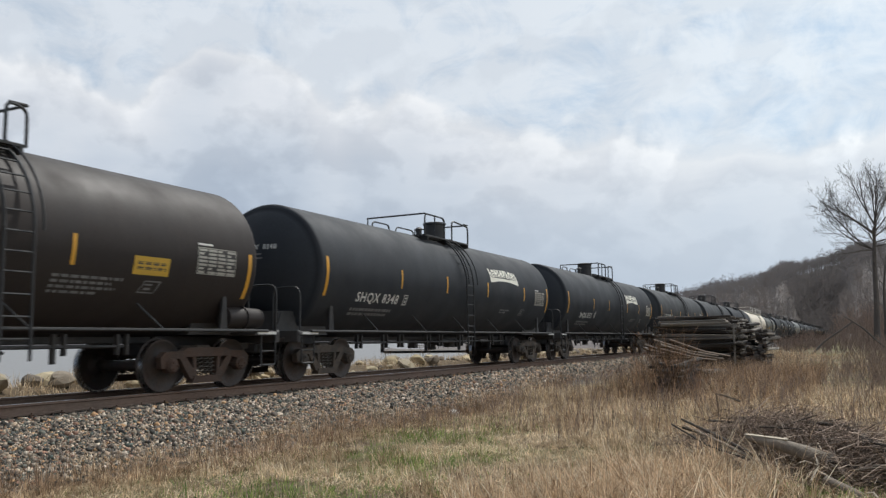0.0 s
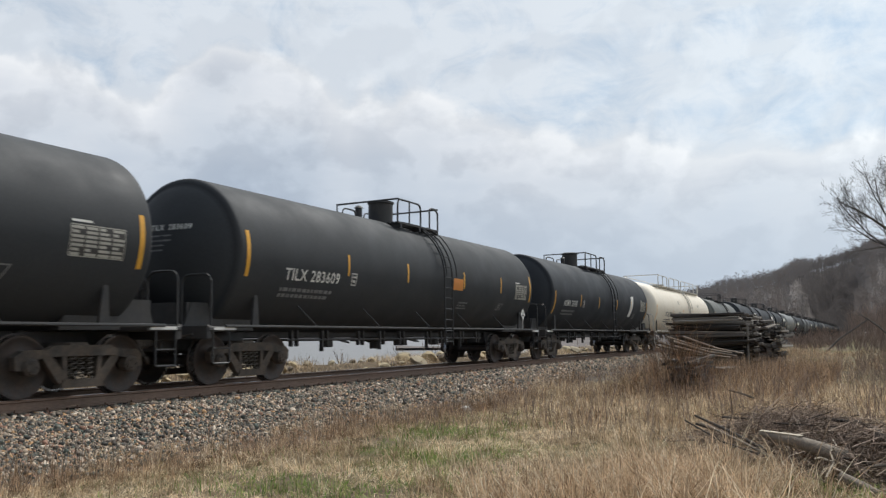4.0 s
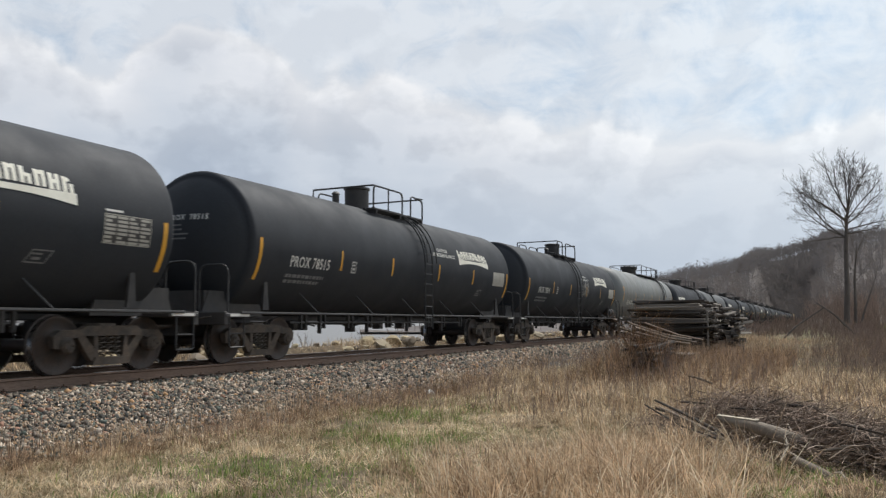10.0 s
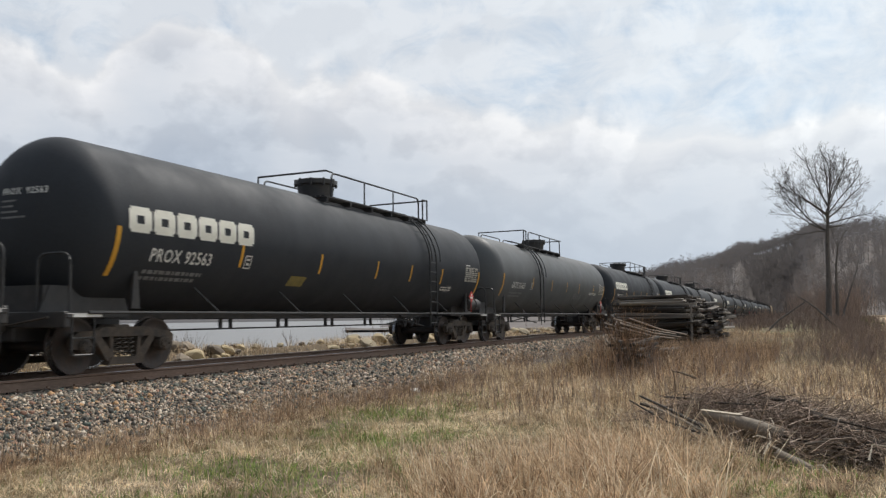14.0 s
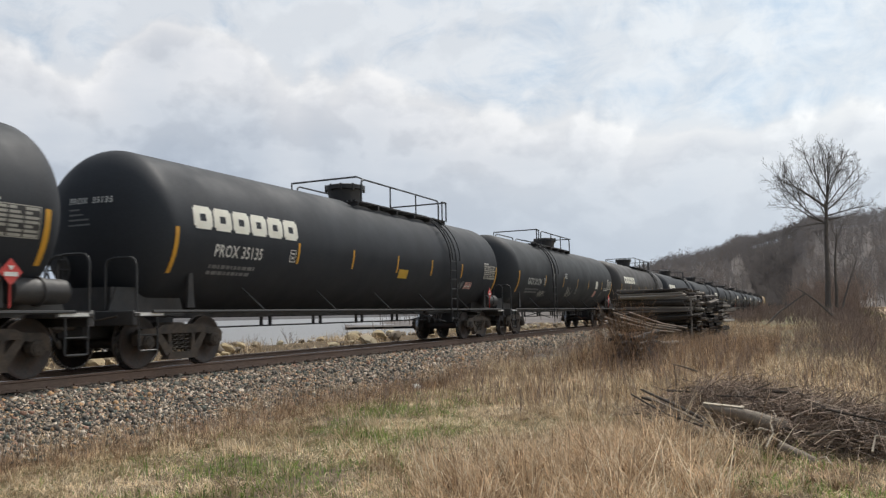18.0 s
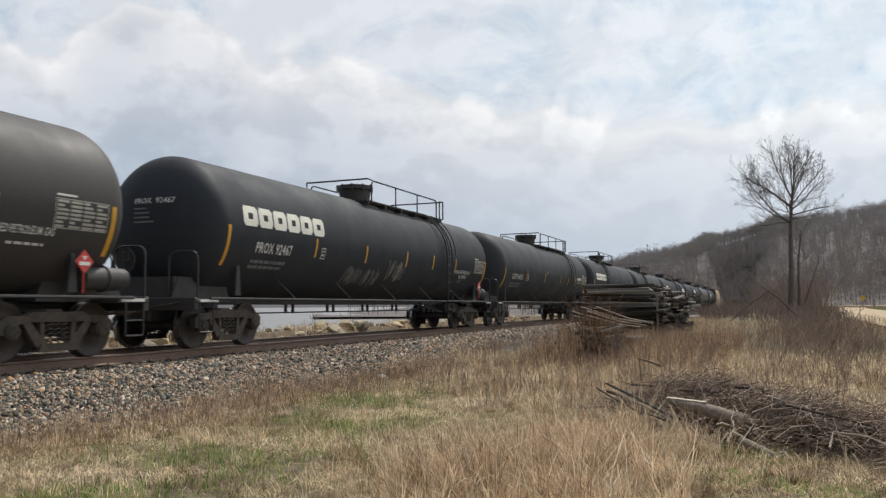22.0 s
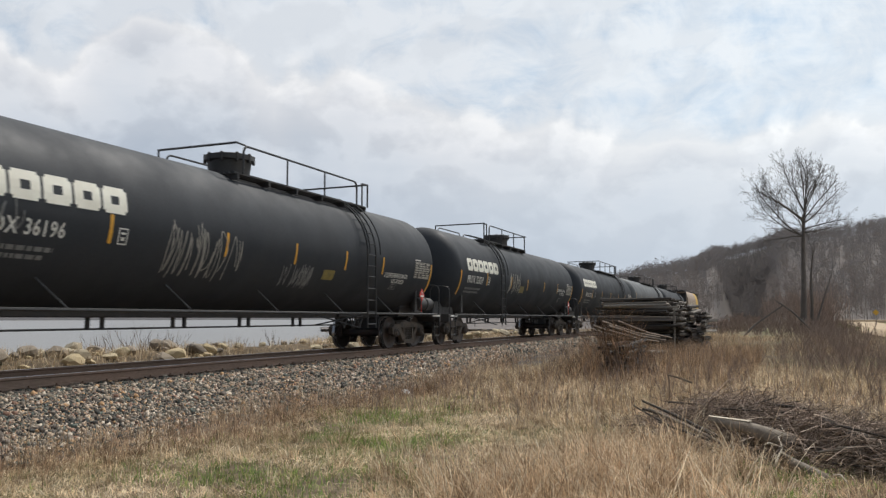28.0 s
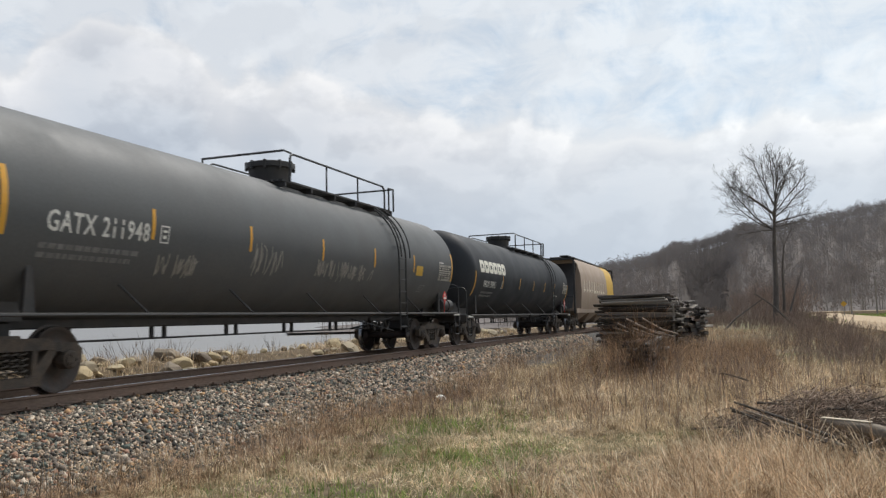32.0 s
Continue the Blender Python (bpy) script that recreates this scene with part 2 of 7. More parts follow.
M_CREAMLOGO = material("logo_cream", (0.86, 0.84, 0.74), 0.55, 0.0, (0.62, 0.58, 0.48), 2.0, 0.5, 60, 0.1, 0.0)
M_DIM = material("stencil_worn", (0.24, 0.24, 0.235), 0.7, 0.0, (0.10, 0.10, 0.10), 5.0, 0.6, 60, 0.2, 0.0)
M_DARKMARK = material("stencil_dark", (0.05, 0.05, 0.05), 0.6, 0.0, (0.12, 0.11, 0.10), 5.0, 0.5, 60, 0.2, 0.0)
M_YELLOW = material("panel_yellow", (0.70, 0.43, 0.05), 0.5, 0.0, (0.5, 0.33, 0.08), 4.0, 0.4, 60, 0.1, 0.0)
M_DIMYELLOW = material("panel_worn_yellow", (0.28, 0.22, 0.06), 0.6, 0.0, (0.12, 0.10, 0.05), 6.0, 0.6, 60, 0.1, 0.0)
M_ORANGE = material("panel_orange", (0.72, 0.27, 0.05), 0.5, 0.0, (0.5, 0.2, 0.06), 4.0, 0.4, 60, 0.1, 0.0)
M_GREYMARK = material("stencil_grey", (0.36, 0.34, 0.30), 0.7, 0.0, (0.22, 0.21, 0.19), 5.0, 0.5, 60, 0.2, 0.0)
M_PALE = material("panel_weathered_cream", (0.50, 0.48, 0.42), 0.6, 0.0, (0.30, 0.28, 0.24), 4.0, 0.6, 60, 0.15, 0.0)
M_RED = material("placard_red", (0.62, 0.07, 0.06), 0.5, 0.0, (0.45, 0.08, 0.06), 4.0, 0.4, 60, 0.1, 0.0)
M_PINK = material("panel_faded_red", (0.55, 0.24, 0.19), 0.6, 0.0, (0.6, 0.45, 0.4), 8.0, 0.6, 60, 0.1, 0.0)
M_RAIL = material("rail_steel", (0.20, 0.140, 0.105), 0.8, 0.0, (0.27, 0.17, 0.12), 2.0, 0.6, 40, 0.2, 0.1, 30, stretch=(1, 0.3, 1))
M_RAILTOP = material("rail_head", (0.45, 0.45, 0.45), 0.3, 0.9, (0.30, 0.28, 0.26), 2.0, 0.5, 40, 0.1, 0.0, stretch=(1, 0.1, 1))
M_TIE = material("tie_wood", (0.085, 0.065, 0.052), 0.9, 0.0, (0.15, 0.12, 0.10), 3.0, 0.7, 30, 0.3, 0.4, 30, obj_random=0.25, stretch=(0.3, 3, 3))

# ---- mesh helpers ----


def mesh(name, verts, faces, mat, smooth=False):
    me = bpy.data.meshes.new(name)
    me.from_pydata(verts, [], faces)
    if mat:
        me.materials.append(mat)
    if smooth:
        me.polygons.foreach_set("use_smooth", [True] * len(me.polygons))
    me.update()
    return me


class Shape:
    """Collects vertices and faces of one part."""

    def __init__(self):
        self.v, self.f = [], []

    def add(self, verts, faces):
        o = len(self.v)
        self.v.extend(tuple(p) for p in verts)
        self.f.extend(tuple(i + o for i in f) for f in faces)
        return self

    def box(self, x0, x1, y0, y1, z0, z1, c=0.0, m=None):
        """A box with its edges cut by c."""
        if c <= 0:
            vs = [Vector((x, y, z)) for x in (x0, x1) for y in (y0, y1) for z in (z0, z1)]
            fs = [(0, 1, 3, 2), (4, 6, 7, 5), (0, 4, 5, 1), (2, 3, 7, 6), (0, 2, 6, 4), (1, 5, 7, 3)]
        else:
            ring = [(x0 + c, z0), (x1 - c, z0), (x1, z0 + c), (x1, z1 - c), (x1 - c, z1), (x0 + c, z1), (x0, z1 - c), (x0, z0 + c)]
            mx, mz = (x0 + x1) / 2, (z0 + z1) / 2
            inner = [(mx + (a - mx) * (1 - 2 * c / max(x1 - x0, 1e-4)), mz + (b - mz) * (1 - 2 * c / max(z1 - z0, 1e-4))) for a, b in ring]
            vs = [Vector((a, y0, b)) for a, b in inner] + [Vector((a, y0 + c, b)) for a, b in ring] + [Vector((a, y1 - c, b)) for a, b in ring] + [Vector((a, y1, b)) for a, b in inner]
            fs = [tuple(range(8)), tuple(range(31, 23, -1))]
            for k in range(3):
                fs += [(k * 8 + i, (k + 1) * 8 + i, (k + 1) * 8 + (i + 1) % 8, k * 8 + (i + 1) % 8) for i in range(8)]
        if m:
            vs = [m @ p for p in vs]
        return self.add(vs, fs)

    def tube(self, pts, r, n=6, r2=None):
        """A round bar along points."""
        pts = [Vector(p) for p in pts]
        k = len(pts)
        vs, fs = [], []
        for i, p in enumerate(pts):
            d = (pts[min(i + 1, k - 1)] - pts[max(i - 1, 0)]).normalized()
            a = d.cross(Vector((0.31, 0.17, 0.93)))
            if a.length < 0.1:
                a = d.cross(Vector((1, 0, 0)))
            a.normalize()
            b = d.cross(a)
            rr = r if r2 is None else r + (r2 - r) * i / (k - 1)
            vs += [p + (a * math.cos(2 * math.pi * j / n) + b * math.sin(2 * math.pi * j / n)) * rr for j in range(n)]
        for i in range(k - 1):
            fs += [(i * n + j, i * n + (j + 1) % n, (i + 1) * n + (j + 1) % n, (i + 1) * n + j) for j in range(n)]
        fs += [tuple(range(n - 1, -1, -1)), tuple(range((k - 1) * n, k * n))]
        return self.add(vs, fs)

    def lathe(self, profile, n=24, axis="y", at=(0, 0, 0)):
        """Turns (along, radius) pairs round an axis."""
        vs, fs = [], []
        for a, r in profile:
            for j in range(n):
                c, s = math.cos(2 * math.pi * j / n) * r, math.sin(2 * math.pi * j / n) * r
                p = (c, a, s) if axis == "y" else ((a, c, s) if axis == "x" else (c, s, a))
                vs.append((p[0] + at[0], p[1] + at[1], p[2] + at[2]))
        for i in range(len(profile) - 1):
            fs += [(i * n + j, i * n + (j + 1) % n, (i + 1) * n + (j + 1) % n, (i + 1) * n + j) for j in range(n)]
        fs += [tuple(range(n - 1, -1, -1)), tuple(range((len(profile) - 1) * n, len(profile) * n))]
        return self.add(vs, fs)

    def plate(self, outline, x0, x1):
        """A plate of y, z outline between two x."""
        k = len(outline)
        vs = [(x0, y, z) for y, z in outline] + [(x1, y, z) for y, z in outline]
        fs = [tuple(range(k - 1, -1, -1)), tuple(range(k, 2 * k))] + [(i, (i + 1) % k, k + (i + 1) % k, k + i) for i in range(k)]
        return self.add(vs, fs)

    def mesh(self, name, mat, smooth=False):
        me = mesh(name, self.v, self.f, mat, smooth)
        bm = bmesh.new()
        bm.from_mesh(me)
        bmesh.ops.recalc_face_normals(bm, faces=bm.faces)
        bm.to_mesh(me)
        bm.free()
        if smooth:
            me.set_sharp_from_angle(angle=radians(40))
        return me


def part(name, shape, mat, parent, label="", smooth=False, m=None):
    """One mesh as a part under a thing or part."""
    me = shape if isinstance(shape, bpy.types.Mesh) else shape.mesh(name, mat, smooth)
    ob = new(name, me)
    ob.parent = parent
    if m is not None:
        ob.matrix_basis = m
    if label:
        tagged(ob, label)
    return ob


def thing(name, label, category, m=None, group="", kind=""):
    ob = new(name)
    if m is not None:
        ob.matrix_basis = m
    return tagged(ob, label, category, group, kind)


def structure(name, me, label="", kind="structure", category=""):
    ob = new(name, me)
    return tagged(ob, label, category, "", kind)


# ---- the plan ----
XC = -11.655          # centre line of the track
GAUGE = 1.51
SPEED = 14.05         # metres a second towards the camera
rnd = random.Random(7)
rng = np.random.default_rng(5)


def smooth_step(a, b, x):
    t = min(1.0, max(0.0, (x - a) / (b - a)))
    return t * t * (3 - 2 * t)


def toe(y):
    """How far the ballast reaches from the centre line."""
    return 4.05 - 2.0 * smooth_step(17, 32, y) + 0.25 * math.sin(y * 0.9) * (1 - smooth_step(17, 30, y))


def height(x, y):
    """The ground."""
    d = x - XC
    if d >= 0:
        e = toe(y)
        z = -0.21 - 0.41 * smooth_step(1.65, e + 0.2, d)
        if d > e:
            z += 0.05 * noise.noise((x * 0.35, y * 0.35, 3.0)) + 0.03 * noise.noise((x * 1.3, y * 1.3, 1.0))
            far = smooth_step(25, 80, y)
            z += far * 0.30 * smooth_step(e, e + 3, d)
            z += 0.05 * smooth_step(4, 12, d)
            z += smooth_step(8, 40, x) * 0.25
        return z
    z = -0.21 - 0.20 * smooth_step(1.7, 2.4, -d)
    z += 0.42 * smooth_step(2.5, 3.3, -d)
    z -= 6.3 * smooth_step(3.7, 9.5, -d)
    if d < -9:
        far = smooth_step(1235, 1300, -x)
        z += far * 7 + 20 * smooth_step(1290, 1420, -x) + far * 6 * noise.noise((x * 0.004, y * 0.004, 0.0))
    else:
        z += 0.06 * noise.noise((x * 1.1, y * 0.8, 0.0))
    return z


def lines(spans):
    out = []
    for a, b, step in spans:
        k = max(1, round((b - a) / step))
        out += [a + (b - a) * i / k for i in range(k)]
    return out + [spans[-1][1]]


def build_ground():
    xs = lines([(-2600, -1500, 200), (-1500, -1200, 15), (-1200, -40, 160), (-40, -22, 3), (-22, -16, 0.6), (-16, 3, 0.25), (3, 20, 1.0), (20, 80, 8), (80, 400, 60), (400, 2600, 300)])
    ys = lines([(-900, -60, 120), (-60, 0, 6), (0, 45, 0.35), (45, 110, 2.5), (110, 600, 25), (600, 3600, 250)])
    vs = [(x, y, height(x, y)) for y in ys for x in xs]
    k = len(xs)
    fs = [(j * k + i, j * k + i + 1, (j + 1) * k + i + 1, (j + 1) * k + i) for j in range(len(ys) - 1) for i in range(k - 1)]
    m = bpy.data.materials.new("dry_ground")
    m.use_nodes = True
    n = Nodes(m.node_tree)
    pos = n.add("TexCoord").outputs["Object"]
    patch = n.noise(pos, 0.35, 5.0, 0.6, 0.4)
    straw = n.mix(n.ramp(n.noise(pos, 5.0, 5.0, 0.65), [(0.35, 0.0), (0.65, 1.0)]), (0.225, 0.175, 0.115), (0.095, 0.072, 0.048))
    green = n.mix(n.ramp(n.noise(pos, 7.0, 4.0), [(0.35, 0.0), (0.65, 1.0)]), (0.075, 0.105, 0.022), (0.16, 0.14, 0.05))
    col = n.mix(n.ramp(patch, [(0.45, 0.0), (0.62, 0.8)]), straw, green)
    gx = n.add("SeparateXYZ", inputs={0: pos})
    # crushed stone by the track, mud and scree towards the river
    d = n.math("SUBTRACT", gx.outputs[0], XC)
    edge = n.math("ADD", d, n.math("MULTIPLY", n.math("SUBTRACT", n.noise(pos, 1.4, 4.0), 0.5), 1.3))
    stone = n.mix(n.ramp(n.noise(pos, 22.0, 3.0), [(0.35, 0.0), (0.65, 1.0)]), (0.14, 0.13, 0.12), (0.05, 0.047, 0.044))
    near = n.math("LESS_THAN", edge, 3.9)
    col = n.mix(near, col, stone)
    scree = n.mix(n.ramp(n.noise(pos, 6.0, 4.0), [(0.35, 0.0), (0.65, 1.0)]), (0.20, 0.15, 0.095), (0.085, 0.065, 0.045))
    col = n.mix(n.math("LESS_THAN", edge, -2.1), col, scree)
    woods = n.mix(n.ramp(n.noise(pos, 0.03, 5.0, 0.7), [(0.35, 0.0), (0.65, 1.0)]), (0.105, 0.098, 0.098), (0.075, 0.074, 0.080))
    col = n.mix(n.math("LESS_THAN", gx.outputs[0], -1100.0), col, woods)
    bs = n.add("BsdfPrincipled", inputs={"Base Color": col, "Roughness": 0.95, "Specular IOR Level": 0.2})
    b = n.add("Bump", inputs={"Strength": 0.7, "Distance": 0.05, "Height": n.noise(pos, 18.0, 5.0, 0.7)})
    n.tree.links.new(b.outputs[0], bs.inputs["Normal"])
    n.tree.links.new(bs.outputs[0], n.add("OutputMaterial").inputs[0])
    structure("ground", mesh("ground", vs, fs, m, True), "dry grassy ground with crushed stone beside the track")


build_ground()


def build_water():
    m = bpy.data.materials.new("river_water")
    m.use_nodes = True
    n = Nodes(m.node_tree)
    pos = n.add("TexCoord").outputs["Object"]
    v = n.add("Mapping", inputs={"Vector": pos, "Scale": (0.5, 0.12, 1.0), "Rotation": (0, 0, radians(35))}).outputs[0]
    ripple = n.math("ADD", n.noise(v, 1.6, 5.0, 0.6), n.math("MULTIPLY", n.noise(v, 0.25, 3.0), 0.6))
    b = n.add("Bump", inputs={"Strength": 0.55, "Distance": 0.35, "Height": ripple})
    bs = n.add("BsdfPrincipled", inputs={"Base Color": (0.17, 0.155, 0.135, 1), "Roughness": 0.28, "IOR": 1.33, "Normal": b.outputs[0]})
    n.tree.links.new(bs.outputs[0], n.add("OutputMaterial").inputs[0])
    vs = [(-1262, -900, -2.6), (-19.0, -900, -2.6), (-19.0, 3500, -2.6), (-1262, 3500, -2.6)]
    structure("water", mesh("water", vs, [(0, 1, 2, 3)], m), "wide grey river with small ripples")


build_water()


def build_track():
    track = thing("railway_track", "rusty steel rails on dark timber ties in crushed stone", "railway track", kind="structure")
    prof = [(-0.070, -0.170), (0.070, -0.170), (0.070, -0.158), (0.014, -0.140), (0.010, -0.045), (0.036, -0.034), (0.036, -0.006), (0.030, 0.0), (-0.030, 0.0), (-0.036, -0.006), (-0.036, -0.034), (-0.010, -0.045), (-0.014, -0.140), (-0.070, -0.158)]
    k = len(prof)
    ys = [-60, 0, 40, 120, 300, 760]
    for side in (1, -1):
        s = Shape()
        s.add([(x, y, z) for y in ys for x, z in prof], [tuple(range(k - 1, -1, -1))] + [(j * k + i, j * k + (i + 1) % k, (j + 1) * k + (i + 1) % k, (j + 1) * k + i) for j in range(len(ys) - 1) for i in range(k)])
        me = s.mesh("rail", M_RAIL)
        me.materials.append(M_RAILTOP)
        for p in me.polygons:
            if p.center.z > -0.003:
                p.material_index = 1
        part("rail", me, None, track, m=pose(XC + side * GAUGE / 2, 0, 0))
    tie = Shape().box(-1.3, 1.3, -0.115, 0.115, -0.36, -0.172, 0.012).mesh("tie", M_TIE)
    plate = Shape().box(-0.19, 0.19, -0.09, 0.09, -0.1715, -0.158, 0.003).box(0.08, 0.11, -0.07, -0.05, -0.165, -0.13).box(-0.11, -0.08, 0.05, 0.07, -0.165, -0.13).mesh("tie_plate", M_RAIL)
    far = Shape()
    for i in range(1330):
        y = -40 + i * 0.52
        dx, dz, turn = rnd.uniform(-0.05, 0.05), rnd.uniform(-0.012, 0.0), rnd.uniform(-1.2, 1.2)
        if 3 < y < 62:
            part("tie", tie, None, track, m=pose(XC + dx, y, dz, 0, 0, turn))
            for side in (1, -1):
                part("tie_plate", plate, None, track, m=pose(XC + side * GAUGE / 2, y, 0))
        else:
            far.box(XC - 1.3, XC + 1.3, y - 0.115, y + 0.115, -0.36, -0.172)
    tagged(part("far_ties", far, M_TIE, track), kind="stuff")
    return track


build_track()

# ---- the train ----


def build_truck_parts():
    """Meshes of one two-axle truck, shared by all cars."""
    out = {}
    # wheelset: two wheels with flanges and an axle, turned about x
    s = Shape()
    for side in (1, -1):
        face = [(0.0, 0.02), (0.0, 0.17), (-0.02, 0.20), (-0.035, 0.36), (-0.01, 0.40), (0.0, 0.435), (0.0, 0.452), (-0.015, 0.457), (-0.10, 0.460), (-0.115, 0.482), (-0.135, 0.482), (-0.14, 0.44), (-0.10, 0.36), (-0.08, 0.20), (-0.12, 0.17), (-0.16, 0.11)]
        x = GAUGE / 2 + 0.065
        s.lathe([(side * (x + a), r) for a, r in face], 32, "x")
    s.lathe([(-0.98, 0.075), (-0.80, 0.075), (-0.72, 0.10), (0.72, 0.10), (0.80, 0.075), (0.98, 0.075)], 14, "x")
    me = s.mesh("wheelset", M_WHEEL, True)
    me.materials.append(M_TREAD)
    for p in me.polygons:
        r = math.hypot(p.center.y, p.center.z)
        if 0.4525 < r < 0.4615 and abs(abs(p.center.x) - GAUGE / 2) < 0.12:
            p.material_index = 1
    out["wheelset"] = me
    # paint dots on the hub face of a wheel are left to the grime; the cast side frame with its windows
    s = Shape()
    top = [(-1.12, 0.42), (-1.14, 0.60), (-1.02, 0.69), (-0.62, 0.70), (-0.50, 0.76), (0.50, 0.76), (0.62, 0.70), (1.02, 0.69), (1.14, 0.60), (1.12, 0.42), (0.96, 0.40), (0.92, 0.52), (0.80, 0.56)]
    s.plate(top + [(0.58, 0.60), (-0.58, 0.60), (-0.80, 0.56), (-0.92, 0.52), (-0.96, 0.40)], 0.0, 0.13)
    for k in (1, -1):
        s.plate([(k * 0.70, 0.60), (k * 0.55, 0.62), (k * 0.22, 0.26), (k * 0.30, 0.17), (k * 0.42, 0.22)], 0.01, 0.12)
        s.plate([(k * 0.36, 0.62), (k * 0.28, 0.62), (k * 0.25, 0.28), (k * 0.33, 0.26)], 0.0, 0.12)
        # journal box and bearing
        s.lathe([(-0.02, 0.13), (0.13, 0.13), (0.15, 0.10), (0.17, 0.10), (0.175, 0.05)], 16, "x", (0.03, k * 0.889, 0.457))
        for a in range(3):
            s.lathe([(0.0, 0.018), (0.03, 0.018)], 6, "x", (0.19, k * 0.889 + 0.06 * math.cos(a * 2.094), 0.457 + 0.06 * math.sin(a * 2.094)))
    s.plate([(-0.40, 0.14), (0.40, 0.14), (0.34, 0.26), (-0.34, 0.26)], -0.02, 0.15)
    out["side_frame"] = s.mesh("side_frame", M_TRUCK)
    # coil springs
    s = Shape()
    for k in (0.0,):
        pts = [(0.065 + 0.05 * math.cos(a * 0.9), k + 0.062 * math.sin(a * 0.9), 0.27 + 0.0105 * a) for a in range(32)]
        s.tube(pts, 0.014, 5)
    out["spring"] = s.mesh("spring", M_SPRING, True)
    s = Shape().box(-0.95, 0.95, -0.20, 0.20, 0.56, 0.80, 0.04).lathe([(0.80, 0.2), (0.90, 0.2)], 16, "z")
    s.tube([(-0.80, -0.30, 0.40), (0.80, -0.30, 0.40)], 0.05).tube([(-0.80, 0.30, 0.40), (0.80, 0.30, 0.40)], 0.05)
    for k in (1, -1):
        for q in (0.36, -0.36):
            s.box(k * 0.70 - 0.05, k * 0.70 + 0.05, q - 0.05, q + 0.05, 0.30, 0.60, 0.01)
    out["bolster"] = s.mesh("truck", M_TRUCK)
    return out


TRUCK = build_truck_parts()
WHEELS = []


def add_truck(car, y, mat=None):
    truck = part("truck", TRUCK["bolster"], None, car, "grimy cast-steel freight truck", m=pose(0, y, 0))
    for k in (1, -1):
        w = part("wheelset", TRUCK["wheelset"], None, truck, "worn steel wheels with bright treads", m=pose(0, k * 0.889, 0.457))
        WHEELS.append(w)
        f = part("side_frame", TRUCK["side_frame"], None, truck, m=pose(k * 0.90, 0, 0, 0, 0, 0 if k > 0 else 180))
        if mat:
            f.data = TRUCK["rusty"]
        for q in (-0.15, 0.0, 0.15):
            part("spring", TRUCK["spring"], None, truck, m=pose(k * 0.90 + (0 if k > 0 else -0.13), q, 0))
    return truck


TRUCK["rusty"] = TRUCK["side_frame"].copy()
TRUCK["rusty"].materials[0] = M_TRUCK_R


def on_tank(R, zc, y, z, lift=0.004):
    """A place on the near side of a tank at arc height z over the ground."""
    a = (z - zc) / R
    return ((R + lift) * math.cos(a), y, zc + (R + lift) * math.sin(a))


def patch(R, zc, y0, y1, z0, z1, lift=0.004, slant=0.0):
    """A thin sheet that follows the tank."""
    k = max(1, round(abs(z1 - z0) / 0.12))
    vs, fs = [], []
    for i in range(k + 1):
        z = z0 + (z1 - z0) * i / k
        o = slant * i / k
        vs += [on_tank(R, zc, y0 + o, z, lift), on_tank(R, zc, y1 + o, z, lift)]
    fs = [(2 * i, 2 * i + 1, 2 * i + 3, 2 * i + 2) for i in range(k)]
    return vs, fs


def lettering(body, size, wide=1.0):
    """Outlines of the built-in font as flat vertices and faces; u to the right from 0."""
    cu = bpy.data.curves.new("letters", "FONT")
    cu.body, cu.size, cu.resolution_u, cu.fill_mode = body, size * 1.38, 2, "FRONT"
    cu.space_character, cu.offset = 1.10, size * 0.022
    ob = bpy.data.objects.new("letters", cu)
    scene.collection.objects.link(ob)
    me = bpy.data.meshes.new_from_object(ob)
    vs = [(v.co.x * wide, v.co.y) for v in me.vertices]
    fs = [tuple(p.vertices) for p in me.polygons]
    bpy.data.objects.remove(ob)
    bpy.data.curves.remove(cu)
    bpy.data.meshes.remove(me)
    return vs, fs


def letters_on(car, R, zc, body, size, y, z, mat, name="lettering", wide=1.0, label="", slant=0.0):
    vs, fs = lettering(body, size, wide)
    s = Shape().add([on_tank(R, zc, y + u + slant * v, z + v, 0.005) for u, v in vs], fs)
    me = mesh(name, s.v, s.f, mat)
    return part(name, me, None, car, label or "stencilled white lettering")


def bars_on(car, R, zc, rows, y, z, mat, seed=0, name="small_print", step=0.085, high=0.045):
    """Rows of small unreadable print as short bars."""
    r = random.Random(seed)
    s = Shape()
    for i, length in enumerate(rows):
        u = 0.0
        while u < length:
            w = r.uniform(0.05, 0.16)
            s.add(*patch(R, zc, y + u, y + min(length, u + w), z - i * step, z - i * step + high, 0.005))
            u += w + 0.035
    return tagged(part(name, mesh(name, s.v, s.f, mat), None, car, "small worn print"), kind="stuff")


def emblem_blocks(car, R, zc, y, z, w=3.1, h=0.40):
    """A row of six bold cream blocks with cut corners, an owner's emblem without its letters."""
    one, t, c = w / 6.35, h * 0.34, 0.11 * h
    wide = one * 0.97
    for i in range(6):
        a = y + i * one * 1.06
        s = Shape()
        for y0, y1, z0, z1 in ((c, wide - c, 0, t), (c, wide - c, h - t, h), (0, t * 1.2, c, h - c), (wide - t * 1.2, wide, c, h - c)):
            s.add(*patch(R, zc, a + y0, a + y1, z + z0, z + z1, 0.006))
        part("emblem_block", mesh("emblem_block", s.v, s.f, M_CREAMLOGO), None, car, "bold cream block of the emblem")


